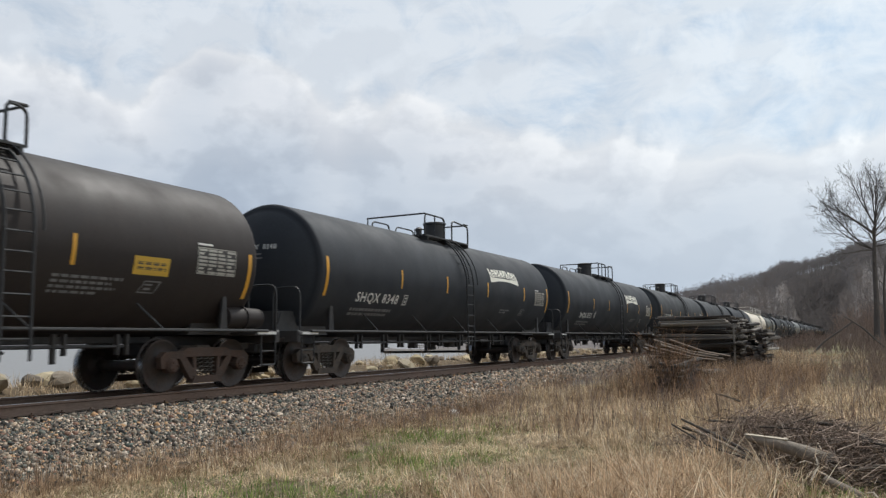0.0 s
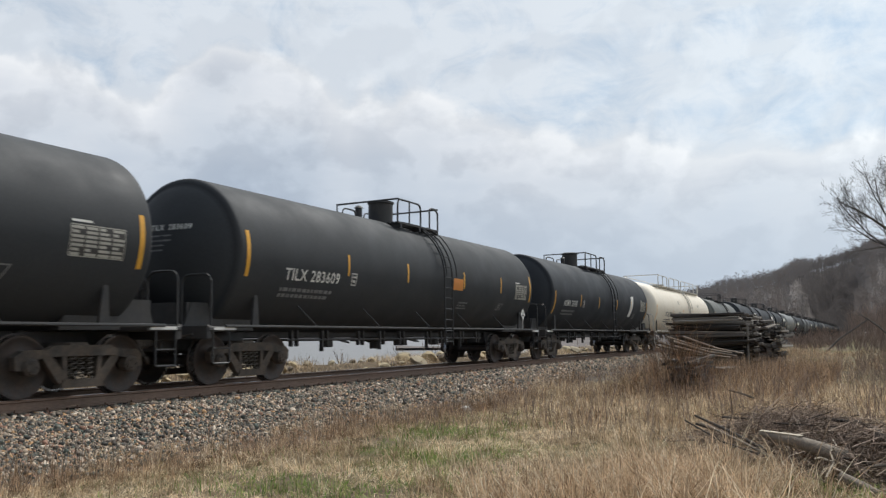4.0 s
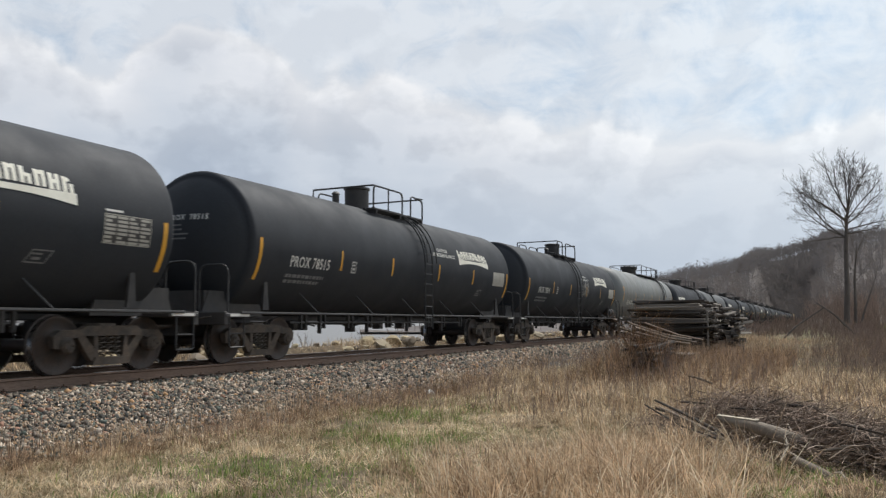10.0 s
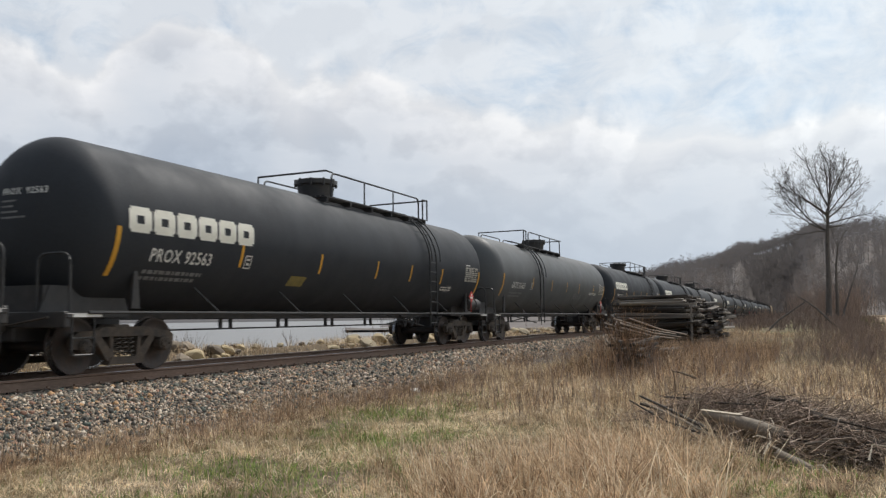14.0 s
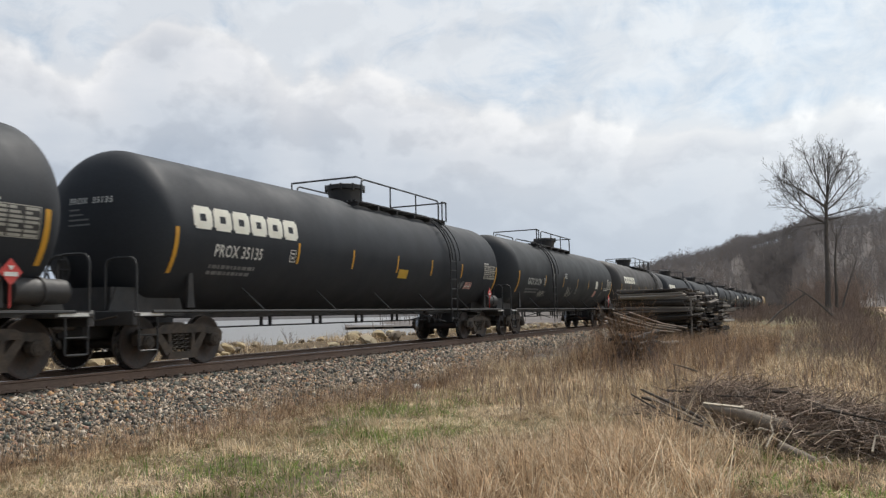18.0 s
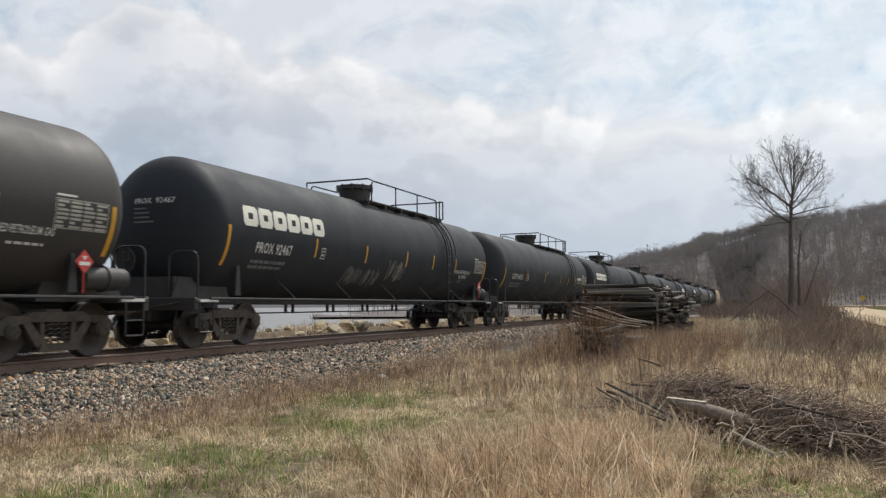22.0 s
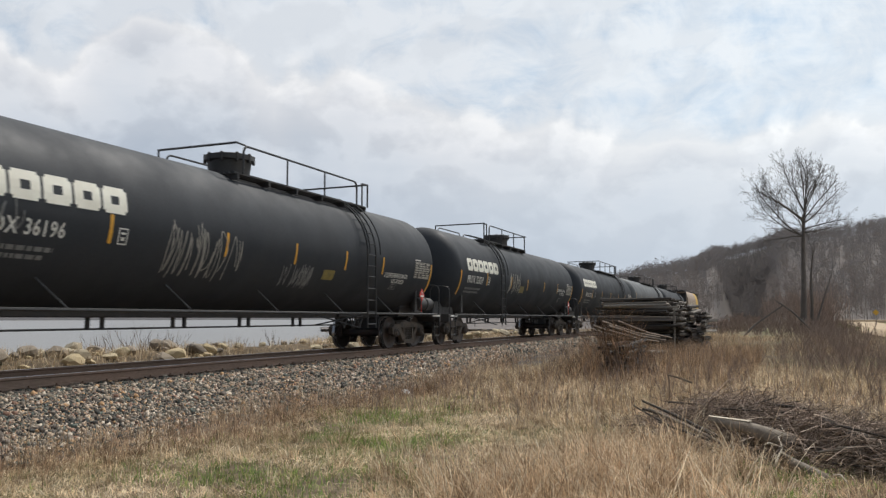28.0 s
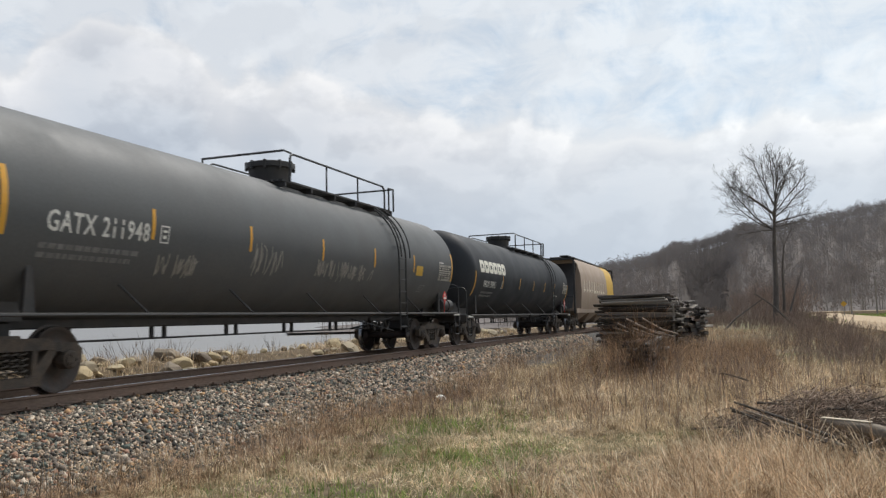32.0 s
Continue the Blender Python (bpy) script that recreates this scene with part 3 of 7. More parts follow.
def emblem_swoosh(car, R, zc, y, z, w=2.4, h=0.26):
    """Ten upright white blocks over a bowed white bar."""
    s = Shape()
    one = w / 10
    for i in range(10):
        hh = h * (1.18 if i == 0 else 1.0)
        a = y + i * one
        lift = 0.06 + 0.05 * ((i - 4.5) / 4.5) ** 2 * -1
        s.add(*patch(R, zc, a, a + one * 0.34, z + lift, z + lift + hh, 0.006))
        s.add(*patch(R, zc, a + one * 0.50, a + one * 0.80, z + lift, z + lift + hh * (1 if i % 3 else 0.6), 0.006))
        s.add(*patch(R, zc, a + one * 0.30, a + one * 0.55, z + lift + hh * (0.72 if i % 2 else 0.4), z + lift + hh * (0.72 if i % 2 else 0.4) + 0.06, 0.006))
    for i in range(12):
        u0, u1 = i / 12, (i + 1) / 12

        def bow(u):
            return -0.16 + 0.14 * math.sin(math.pi * (0.12 + 0.76 * u))
        vs = [on_tank(R, zc, y + w * u0, z + bow(u0) - 0.05, 0.006), on_tank(R, zc, y + w * u1, z + bow(u1) - 0.05, 0.006), on_tank(R, zc, y + w * u1, z + 0.0 + 0.02, 0.006), on_tank(R, zc, y + w * u0, z + 0.0 + 0.02, 0.006)]
        s.add(vs, [(0, 1, 2, 3)])
    part("emblem", mesh("emblem", s.v, s.f, M_CREAMLOGO), None, car, "white blocks over a bowed white bar")


def scrawl(car, R, zc, y, z, w, h, seed, mat):
    """Hand-sprayed strokes: each sign a loose bent line through its own cell."""
    r = random.Random(seed)
    s = Shape()
    u = 0.0
    while u < w - 0.05:
        k = r.uniform(0.16, 0.34) * max(0.8, h * 1.3)
        for stroke in range(r.choice((1, 1, 2))):
            a, b = r.uniform(0.0, 0.4), r.choice((0.0, 0.95))
            knots = []
            for i in range(r.choice((4, 5, 6))):
                knots.append((u + k * (a + r.uniform(-0.25, 0.25)), h * (b + r.uniform(-0.12, 0.12))))
                a, b = a + r.uniform(-0.15, 0.45), (0.1 if b > 0.5 else 0.9) if r.random() < 0.65 else r.uniform(0.2, 0.8)
            knots = [knots[0]] + knots + [knots[-1]]
            pts = []
            for p0, p1, p2, p3 in zip(knots, knots[1:], knots[2:], knots[3:]):
                for i in range(6):
                    t = i / 6
                    pts.append(tuple(0.5 * (2 * q1 + (q2 - q0) * t + (2 * q0 - 5 * q1 + 4 * q2 - q3) * t * t + (3 * q1 - q0 - 3 * q2 + q3) * t ** 3) for q0, q1, q2, q3 in zip(p0, p1, p2, p3)))
            for (ya, za), (yb, zb) in zip(pts, pts[1:]):
                n2 = Vector((zb - za, ya - yb)).normalized() * r.uniform(0.009, 0.014)
                q = [(ya - n2.x, za - n2.y), (ya + n2.x, za + n2.y), (yb + n2.x, zb + n2.y), (yb - n2.x, zb - n2.y)]
                s.add([on_tank(R, zc, y + a, z + max(-0.05, min(h + 0.05, b)), 0.007) for a, b in q], [(0, 1, 2, 3)])
        u += k * 0.85
    part("graffiti", mesh("graffiti", s.v, s.f, mat), None, car, "thin sprayed graffiti strokes")


def data_panel(car, R, zc, y, z, w, h, mat=None):
    p = Shape()
    p.add(*patch(R, zc, y, y + w, z, z + h, 0.004))
    panel = part("data_panel", mesh("data_panel", p.v, p.f, mat or M_DIM), None, car, "pale stencilled data table")
    s = Shape()
    r = random.Random(int(z * 100))
    for i in range(7):
        for k in range(4):
            a = y + w * (0.03 + k * 0.242)
            b = a + w * (0.21 if r.random() < 0.75 else r.uniform(0.10, 0.18))
            s.add(*patch(R, zc, a, b, z + h * (0.04 + i * 0.137), z + h * (0.04 + i * 0.137 + 0.085), 0.007))
    for a in ((y, y + w, z, z + 0.014), (y, y + w, z + h - 0.014, z + h), (y, y + 0.014, z, z + h), (y + w - 0.014, y + w, z, z + h)):
        s.add(*patch(R, zc, *a, 0.007))
    tagged(part("data_print", mesh("data_print", s.v, s.f, M_PALE), None, panel), kind="stuff")
    part("data_heading", mesh("data_heading", *patch(R, zc, y + w * 0.02, y + w * 0.38, z + h + 0.035, z + h + 0.07, 0.006), M_WHITE), None, panel)


def outline_box(car, R, zc, y, z, w, h, slant=0.0, mat=None):
    s = Shape()
    t = 0.022
    for a in ((y, y + w, z, z + t), (y + slant, y + w + slant, z + h - t, z + h)):
        s.add(*patch(R, zc, *a, 0.005))
    s.add(*patch(R, zc, y, y + t, z, z + h, 0.005, slant))
    s.add(*patch(R, zc, y + w - t, y + w, z, z + h, 0.005, slant))
    s.add(*patch(R, zc, y + w * 0.3, y + w * 0.7, z + h * 0.25, z + h * 0.45, 0.005, slant * 0.2))
    s.add(*patch(R, zc, y + w * 0.25, y + w * 0.75, z + h * 0.62, z + h * 0.75, 0.005, slant * 0.2))
    part("stencil_box", mesh("stencil_box", s.v, s.f, mat or M_DIM), None, car)


def loop(s, pts, r=0.024, bend=0.16, n=6):
    """A bar through points with its corners rounded."""
    pts = [Vector(p) for p in pts]
    out = [pts[0]]
    for a, b, c in zip(pts, pts[1:], pts[2:]):
        k = min(bend, (b - a).length * 0.45, (c - b).length * 0.45)
        p0, p1 = b + (a - b).normalized() * k, b + (c - b).normalized() * k
        for i in range(5):
            t = i / 4
            out.append(p0 * (1 - t) ** 2 + b * 2 * t * (1 - t) + p1 * t * t)
    out.append(pts[-1])
    s.tube(out, r, n)
    return s


def head_depth(q, depth):
    """How far a dished head stands out at the share q of its radius; the deep ones are half-ellipses."""
    if depth > 0.6:
        return depth * math.sqrt(max(0.0, 1 - q * q))
    rim = 0.905
    if q < rim:
        return 0.10 + (depth - 0.10) * (1 - (q / rim) ** 2) ** 0.85
    t = (q - rim) / (1 - rim)
    return 0.10 * math.sqrt(max(0.0, 1 - t * t))


def tank_mesh(half, R, zc, depth, mat, rings=()):
    shares = (0.01, 0.2, 0.4, 0.55, 0.7, 0.8, 0.87, 0.905, 0.93, 0.955, 0.978, 0.993, 1.0)
    prof = [(-half - head_depth(q, depth), q * R) for q in shares]
    ys = sorted([y for y in rings if -half < y < half])
    for y in ys:
        prof += [(y - 0.10, R), (y - 0.04, R), (y - 0.015, R + 0.008), (y + 0.015, R + 0.008), (y + 0.04, R), (y + 0.10, R)]
    if not ys:
        prof += [(-half + 0.06, R), (-half * 0.5, R), (0, R), (half * 0.5, R), (half - 0.06, R)]
    prof += [(half + head_depth(q, depth), q * R) for q in reversed(shares)]
    return Shape().lathe(prof, 64, "y", (0, 0, zc)).mesh("tank", mat, True)


END = {}


def end_meshes(pipe, key):
    """End platform, rails, steps and coupler, for the +y end; y is measured from the end sill."""
    if key in END:
        return END[key]
    out = {}
    s = Shape().box(-1.42, 1.42, -0.75, 0.0, 0.98, 1.06, 0.015).box(-1.40, 1.40, -0.10, 0.02, 0.84, 1.09, 0.015)
    s.box(-0.32, 0.32, -2.2, 0.0, 0.62, 1.00, 0.03)
    out["end_platform"] = s.mesh("end_platform", M_FRAME)
    s = loop(Shape(), [(1.38, -0.08, 1.05), (1.38, -0.08, 1.98), (0.70, -0.08, 1.98), (0.70, -0.08, 1.05)], 0.022, 0.2)
    out["end_handrail"] = s.mesh("end_handrail", pipe, True)
    s = loop(Shape(), [(1.40, -0.55, 1.0), (1.40, -0.55, 0.42), (1.40, -0.12, 0.42), (1.40, -0.12, 1.0)], 0.018, 0.05)
    s.tube([(1.40, -0.55, 0.68), (1.40, -0.12, 0.68)], 0.014)
    out["sill_step"] = s.mesh("sill_step", pipe)
    s = Shape().box(-0.14, 0.14, -0.2, 0.28, 0.70, 0.92, 0.03).box(-0.19, 0.13, 0.26, 0.50, 0.66, 0.96, 0.05).box(0.05, 0.20, 0.30, 0.52, 0.68, 0.94, 0.04)
    s.tube([(0.3, 0.05, 0.85), (0.34, 0.22, 0.55), (0.25, 0.40, 0.42), (0.12, 0.50, 0.52)], 0.03)
    s.tube([(-1.1, 0.06, 0.92), (-0.3, 0.10, 0.80), (0.0, 0.12, 0.95)], 0.02)
    out["coupler"] = s.mesh("coupler", M_TRUCK)
    s = Shape().box(0.55, 1.38, -0.62, -0.55, 1.092, 1.60, 0.01)
    out["saddle"] = Shape().plate([(-1.9, 1.0), (0.0, 1.0), (-0.2, 1.5), (-1.7, 1.5)], 0.78, 0.82).plate([(-1.9, 1.0), (0.0, 1.0), (-0.2, 1.5), (-1.7, 1.5)], -0.82, -0.78).box(-0.8, 0.8, -1.8, -1.7, 1.0, 1.5).box(-0.8, 0.8, -0.2, -0.1, 1.0, 1.5).mesh("saddle", M_FRAME)
    s = Shape()
    ring = [(0.45 + 0.26 * math.cos(a * math.pi / 10), -0.02, 1.75 + 0.26 * math.sin(a * math.pi / 10)) for a in range(21)]
    s.tube(ring, 0.02)
    for a in range(4):
        s.tube([(0.45, -0.02, 1.75), (0.45 + 0.25 * math.cos(a * 1.571), -0.02, 1.75 + 0.25 * math.sin(a * 1.571))], 0.014)
    s.box(0.36, 0.54, -0.16, -0.04, 1.55, 1.95, 0.02).box(0.40, 0.50, -0.13, -0.06, 1.05, 1.56, 0.01)
    out["brake_wheel"] = s.mesh("brake_wheel", M_FRAME)
    END[key] = out
    return out


def side_ladder(y, R, zc):
    """Curved ladder from the walkway down the near side."""
    s = Shape()
    w = 0.23
    arc = []
    for i in range(13):
        a = radians(84 - 84 * i / 12)
        arc.append(((R + 0.11) * math.cos(a), zc + (R + 0.11) * math.sin(a)))
    arc += [(R + 0.11, zc - 0.55), (R + 0.12, 0.62)]
    for k in (1, -1):
        s.tube([(x, y + k * w, z) for x, z in arc], 0.024)
    path = []
    for (xa, za), (xb, zb) in zip(arc, arc[1:]):
        d = math.hypot(xb - xa, zb - za)
        m = max(1, round(d / 0.1))
        path += [(xa + (xb - xa) * i / m, za + (zb - za) * i / m) for i in range(m)]
    for i in range(3, len(path), 3):
        x, z = path[i]
        s.tube([(x, y - w, z), (x, y + w, z)], 0.015, 5)
    # safety hoop rails beside the upper part
    for k in (1, -1):
        up = [(x * 1.05 + 0.02, y + k * (w + 0.07), z + 0.03) for x, z in arc[3:13]]
        s.tube(up, 0.018, 5)
    return s


def railing(s, x, y0, y1, z, posts, h=0.62):
    loop(s, [(x, y0, z), (x, y0, z + h), (x, y1, z + h), (x, y1, z)], 0.026, 0.18)
    for i in range(1, posts + 1):
        y = y0 + (y1 - y0) * i / (posts + 1)
        s.tube([(x, y, z), (x, y, z + h)], 0.022, 6)
    return s


def tank_car(label, y, span, R, zc, tank, pipe=None, kind="oil", mark="", rings=(), ladder=0.43, hatch=-0.85, walk_y=(-1.58, 1.35), loops=(), stripes=(), logo="", logo_y=4.2, logo_z=2.70, extra=(), rust=False,
             drum=None, drum_mat=None, mark_at=None, mark_size=0.24, plate_at=None, mark_mat=None, placard=False, hatch_r=0.33, hatch_h=0.50, plate=True, emblem_at=None, stripe_z=2.22, end_z=2.05, rail_z=0.99, data=True, data_y=0.0, seed=0):
    pipe = pipe or M_PIPE
    mark_mat = mark_mat or M_WHITE
    r = random.Random(seed + 11)
    car = thing("tank_car", label, "tank car", pose(XC, y, 0), "cars of the train")
    half = span / 2 + (0.16 if kind == "oil" else 0.02)
    sill = span / 2 + 0.95                     # end sill from the centre
    part("tank", tank_mesh(half, R, zc, 0.55 if kind == "oil" else 0.74, tank, rings), None, car)
    top = zc + R
    ends = end_meshes(pipe, pipe.name)
    drop = rail_z - 1.07
    for k in (1, -1):
        m = pose(0, k * sill, 0, 0, 0, 0 if k > 0 else 180)
        for name in ("end_platform", "end_handrail", "sill_step", "coupler", "saddle"):
            part(name, ends[name], None, car, m=m @ pose(0, 0, drop if name != "coupler" else 0))
        part("end_handrail", ends["end_handrail"], None, car, m=m @ pose(-2.08, 0, drop))
        part("sill_step", ends["sill_step"], None, car, m=m @ pose(-2.80, 0, drop))
        add_truck(car, k * (span / 2 - 0.66), rust)
        # white strip along the sill edge
        s = Shape().box(1.421, 1.426, -0.68, -0.12, 1.0, 1.045)
        part("sill_lettering", s, M_WHITE, car, m=pose(0, k * sill, drop) if k > 0 else pose(0, -sill + 0.8, drop))
        # shelf bracket post by the end
        s = Shape().plate([(k * (half - 0.75), 1.06), (k * (half - 0.55), 1.06), (k * (half - 0.60), 1.75), (k * (half - 0.68), 1.75)], 1.20, 1.25)
        part("bracket", s, M_FRAME, car)
    part("brake_wheel", ends["brake_wheel"], None, car, "black hand-brake wheel", m=pose(0, -sill + 0.12, 0, 0, 0, 180))
    # long side rails with braces
    x = min(R, 1.42) + 0.02
    for k in (1, -1):
        s = Shape().tube([(k * x, -sill + 0.4, rail_z), (k * x, sill - 0.4, rail_z)], 0.026)
        part("side_rail", s, pipe, car)
    n = 5
    for i in range(n):
        q = -half * 0.68 + 1.36 * half * i / (n - 1)
        s = Shape().tube([on_tank(R, zc, q - 0.28, rail_z + 0.36, 0.0), (x, q, rail_z + 0.01)], 0.02)
        part("brace", s, pipe, car)
    # underframe: centre outlet, pipes and hangers
    s = Shape().box(-0.22, 0.22, -half + 1.0, half - 1.0, max(0.84, zc - R - 0.12), zc - R + 0.1, 0.02)
    part("stub_sill", s, M_FRAME, car)
    if kind == "oil":
        s = Shape().lathe([(0.55, 0.14), (0.70, 0.14), (0.72, 0.22), (0.95, 0.26)], 14, "z", (0, hatch - 0.3, 0)).box(-0.45, 0.45, hatch - 0.8, hatch + 0.4, 0.74, 0.86, 0.02)
        part("outlet", s, M_FRAME, car, "bottom outlet valve")
        s = Shape()
        for q in (0.62, -0.55):
            s.tube([(q, -half + 2.4, 0.80), (q, half - 2.4, 0.80)], 0.03)
        for i in range(9):
            q = -half + 2.6 + (2 * half - 5.2) * i / 8 + r.uniform(-0.25, 0.25)
            s.box(0.58, 0.66, q - 0.03, q + 0.03, 0.66 - 0.12 * (i % 2), 1.0, 0.0).box(0.58, 0.66, q + 0.17, q + 0.22, 0.66, 1.0)
        part("brake_pipe", s, M_FRAME, car)
        s = Shape()
        for i in range(4):
            q = r.uniform(-half + 2.5, half - 3.5)
            s.tube([(0.2, q, 0.86), (0.2, q + 1.0, 0.72)], 0.025).box(0.1, 0.34, q - 0.1, q + 0.12, 0.62, 0.84, 0.02)
        tagged(part("brake_rigging", s, M_FRAME, car), kind="stuff")
    else:
        s = Shape().tube([(0.10, -half + 1.6, 0.93), (0.10, half - 1.6, 0.93)], 0.032).tube([(0.10, -half + 1.9, 0.67), (0.10, half - 3.1, 0.69)], 0.018)
        for i in range(6):
            q = -half + 2.2 + (2 * half - 5.6) * i / 5
            for o in (0.0, 0.34):
                s.box(0.07, 0.13, q + o - 0.03, q + o + 0.03, 0.66, 1.08)
        part("brake_pipe", s, M_FRAME, car)
        s = Shape()
        q = half - 3.4
        for o in (0.0, 0.5, 0.9):
            s.tube([(0.2, q + o, 1.0), (0.2, q + o + 0.25, 0.60)], 0.03).tube([(0.2, q + o + 0.5, 1.0), (0.2, q + o + 0.25, 0.60)], 0.03)
        s.box(0.12, 0.30, q - 0.2, q + 1.3, 0.90, 0.97, 0.01)
        tagged(part("brake_rigging", s, M_FRAME, car), kind="stuff")
    # walkway, hatch and railings on the crown
    w0, w1 = walk_y
    s = Shape()
    for k in range(4):
        s.box(0.46 + k * 0.13, 0.56 + k * 0.13, w0, w1, top - 0.13, top - 0.09)
    nb = max(2, round((w1 - w0) / 1.2))
    for i in range(nb + 1):
        q = w0 + 0.1 + (w1 - w0 - 0.2) * i / nb
        s.box(0.30, 0.98, q - 0.03, q + 0.03, top - 0.24, top - 0.13)
    part("walkway", s, M_FRAME if pipe is M_PIPE else pipe, car, "steel grating walkway")
    xr, zr = (0.93 if kind == "oil" else 0.99), top - 0.12
    zt = zr + 0.62
    if kind == "oil":
        s = railing(Shape(), xr, w0, ladder - 0.36, zr, 1 if ladder - w0 > 1.4 else 0)
        part("railing", s, pipe, car, smooth=True)
        s = Shape()
        loop(s, [(xr, ladder + 0.16, zr), (xr, ladder + 0.16, zt), (xr, w1, zt - 0.06), (xr, w1, zr)], 0.026, 0.14)
        part("railing", s, pipe, car, smooth=True)
    else:
        flip = -1 if ladder < 0 else 1
        for a0, a1 in loops or ([(w0 + 0.25, w1 - 0.62)] if flip > 0 else [(w0 + 0.62, w1 - 0.25)]):
            part("railing", railing(Shape(), xr, a0, a1, zr, max(1, round((a1 - a0) / 1.5) - 1), 0.60), pipe, car, smooth=True)
        # square gate by the ladder
        e = w1 if flip > 0 else w0
        s = Shape().tube([(xr, e, zr), (xr, e, zt)], 0.026).tube([(xr, e - flip * 0.32, zr), (xr, e - flip * 0.32, zt - 0.04)], 0.024).tube([(xr, e - flip * 0.36, zt - 0.03), (xr, e, zt)], 0.024)
        part("railing", s, pipe, car, smooth=True)
    # cross bars at both ends and the far side
    for e in (w0, w1):
        s = Shape().tube([(-xr, e, zt - 0.02), (xr, e, zt)], 0.024).tube([(-xr, e, zr), (-xr, e, zt)], 0.022).tube([(xr, e, zt), (xr, e + (0.30 if e == w0 else -0.30), zt - 0.01)], 0.022)
        part("end_railing", s, pipe, car, smooth=True)
    s = Shape()
    middle = (w0 + w1) / 2
    loop(s, [(-xr, w0 + 0.25, zr), (-xr, w0 + 0.25, zt - 0.06), (-xr, middle - 0.2, zt - 0.06), (-xr, middle - 0.2, zr)], 0.024, 0.18)
    part("railing", s, pipe, car, smooth=True)
    s = Shape()
    loop(s, [(-xr, middle + 0.2, zr), (-xr, middle + 0.2, zt - 0.06), (-xr, w1 - 0.1, zt - 0.06), (-xr, w1 - 0.1, zr)], 0.024, 0.18)
    part("railing", s, pipe, car, smooth=True)
    # pressure or manway housing
    hm = M_FRAME if tank is not M_CREAM else pipe
    if kind == "oil":
        s = Shape().lathe([(top - 0.12, hatch_r + 0.03), (top + 0.02, hatch_r + 0.03), (top + 0.02, hatch_r), (top + hatch_h, hatch_r), (top + hatch_h + 0.02, hatch_r + 0.03), (top + hatch_h + 0.07, hatch_r + 0.03), (top + hatch_h + 0.10, hatch_r - 0.08)], 28, "z", (0, hatch, 0))
        h = part("hatch", s, hm, car, "round manway housing", smooth=True)
        s = Shape().lathe([(top - 0.05, 0.09), (top + 0.22, 0.09), (top + 0.24, 0.12), (top + 0.30, 0.06)], 12, "z", (0.1, hatch - 1.25, 0))
        part("valve", s, hm, car)
        s = Shape().lathe([(top - 0.05, 0.07), (top + 0.15, 0.07)], 10, "z", (-0.2, hatch + 1.2, 0))
        part("valve", s, hm, car)
        s = Shape().box(-0.5, 0.3, hatch + 0.75, hatch + 1.1, top - 0.06, top + 0.08, 0.02)
        part("valve_box", s, hm, car)
    else:
        s = Shape().lathe([(top - 0.12, 0.52), (top + 0.02, 0.52), (top + 0.03, 0.44), (top + hatch_h * 0.68, 0.48), (top + hatch_h * 0.72, 0.54), (top + hatch_h * 0.94, 0.54), (top + hatch_h, 0.43)], 28, "z", (0, hatch, 0))
        h = part("hatch", s, hm, car, "bolted pressure housing", smooth=True)
        s = Shape()
        for i in range(10):
            a = i * 0.628
            s.box(0.52 * math.cos(a) - 0.03, 0.52 * math.cos(a) + 0.03, hatch + 0.52 * math.sin(a) - 0.03, hatch + 0.52 * math.sin(a) + 0.03, top + hatch_h * 0.6, top + hatch_h, 0.01)
        tagged(part("clamp", s, hm, h), kind="stuff")
    part("ladder", side_ladder(ladder, R, zc), pipe, car)
    if kind != "oil":
        s = Shape().tube([(1.40, ladder - 0.23, 0.62), (0.5, ladder - 0.9, 0.95)], 0.02).tube([(1.40, ladder - 0.23, 0.95), (0.5, ladder - 0.9, 0.70)], 0.02)
        part("ladder_brace", s, pipe, car)
    # amber reflectors
    usual = (-4.0, -1.45, 1.4, 3.95) if kind == "oil" else (-4.7, -2.0, 0.5, 2.8, 5.0) if ladder > 0 else (-4.7, -1.9, 0.6, 2.9, 5.9)
    for q in (-span / 2, span / 2):
        part("reflector", mesh("reflector", *patch(R, zc, q - 0.05, q + 0.05, end_z - 0.43, end_z + 0.43, 0.005), M_STRIPE), None, car, "amber reflective strip")
    for q in stripes or usual:
        part("reflector", mesh("reflector", *patch(R, zc, q - 0.038, q + 0.038, stripe_z - 0.23, stripe_z + 0.23, 0.005), M_STRIPE), None, car, "amber reflective strip")
    # writing
    if mark:
        word, number = mark.split()
        y0, y1, z0 = mark_at or (-span / 2 + 1.05, -span / 2 + 2.65, 1.97)

        def reach(text):
            return max(a for a, b in lettering(text, mark_size)[0])
        mark_wide = (y1 - y0) / (reach(word) + 0.5 * mark_size + reach(number))
        shift = (reach(word) + 0.5 * mark_size) * mark_wide
        letters_on(car, R, zc, word, mark_size, y0, z0, mark_mat, "reporting_mark", mark_wide)
        letters_on(car, R, zc, number, mark_size, y0 + shift, z0, mark_mat, "car_number", mark_wide)
        bars_on(car, R, zc, ((y1 - y0) * 0.95, (y1 - y0) * 0.88), y0 - 0.05, z0 - 0.24, M_DIM if mark_mat is M_WHITE else mark_mat, seed + 3, "weight_print", 0.13, 0.075)
        if plate:
            py, pz = plate_at or (y1 + 0.75, z0)
            outline_box(car, R, zc, py, pz, 0.21, 0.27, 0.0, mark_mat)
        # the same mark on the near head
        hd = 0.55 if kind == "oil" else 0.74

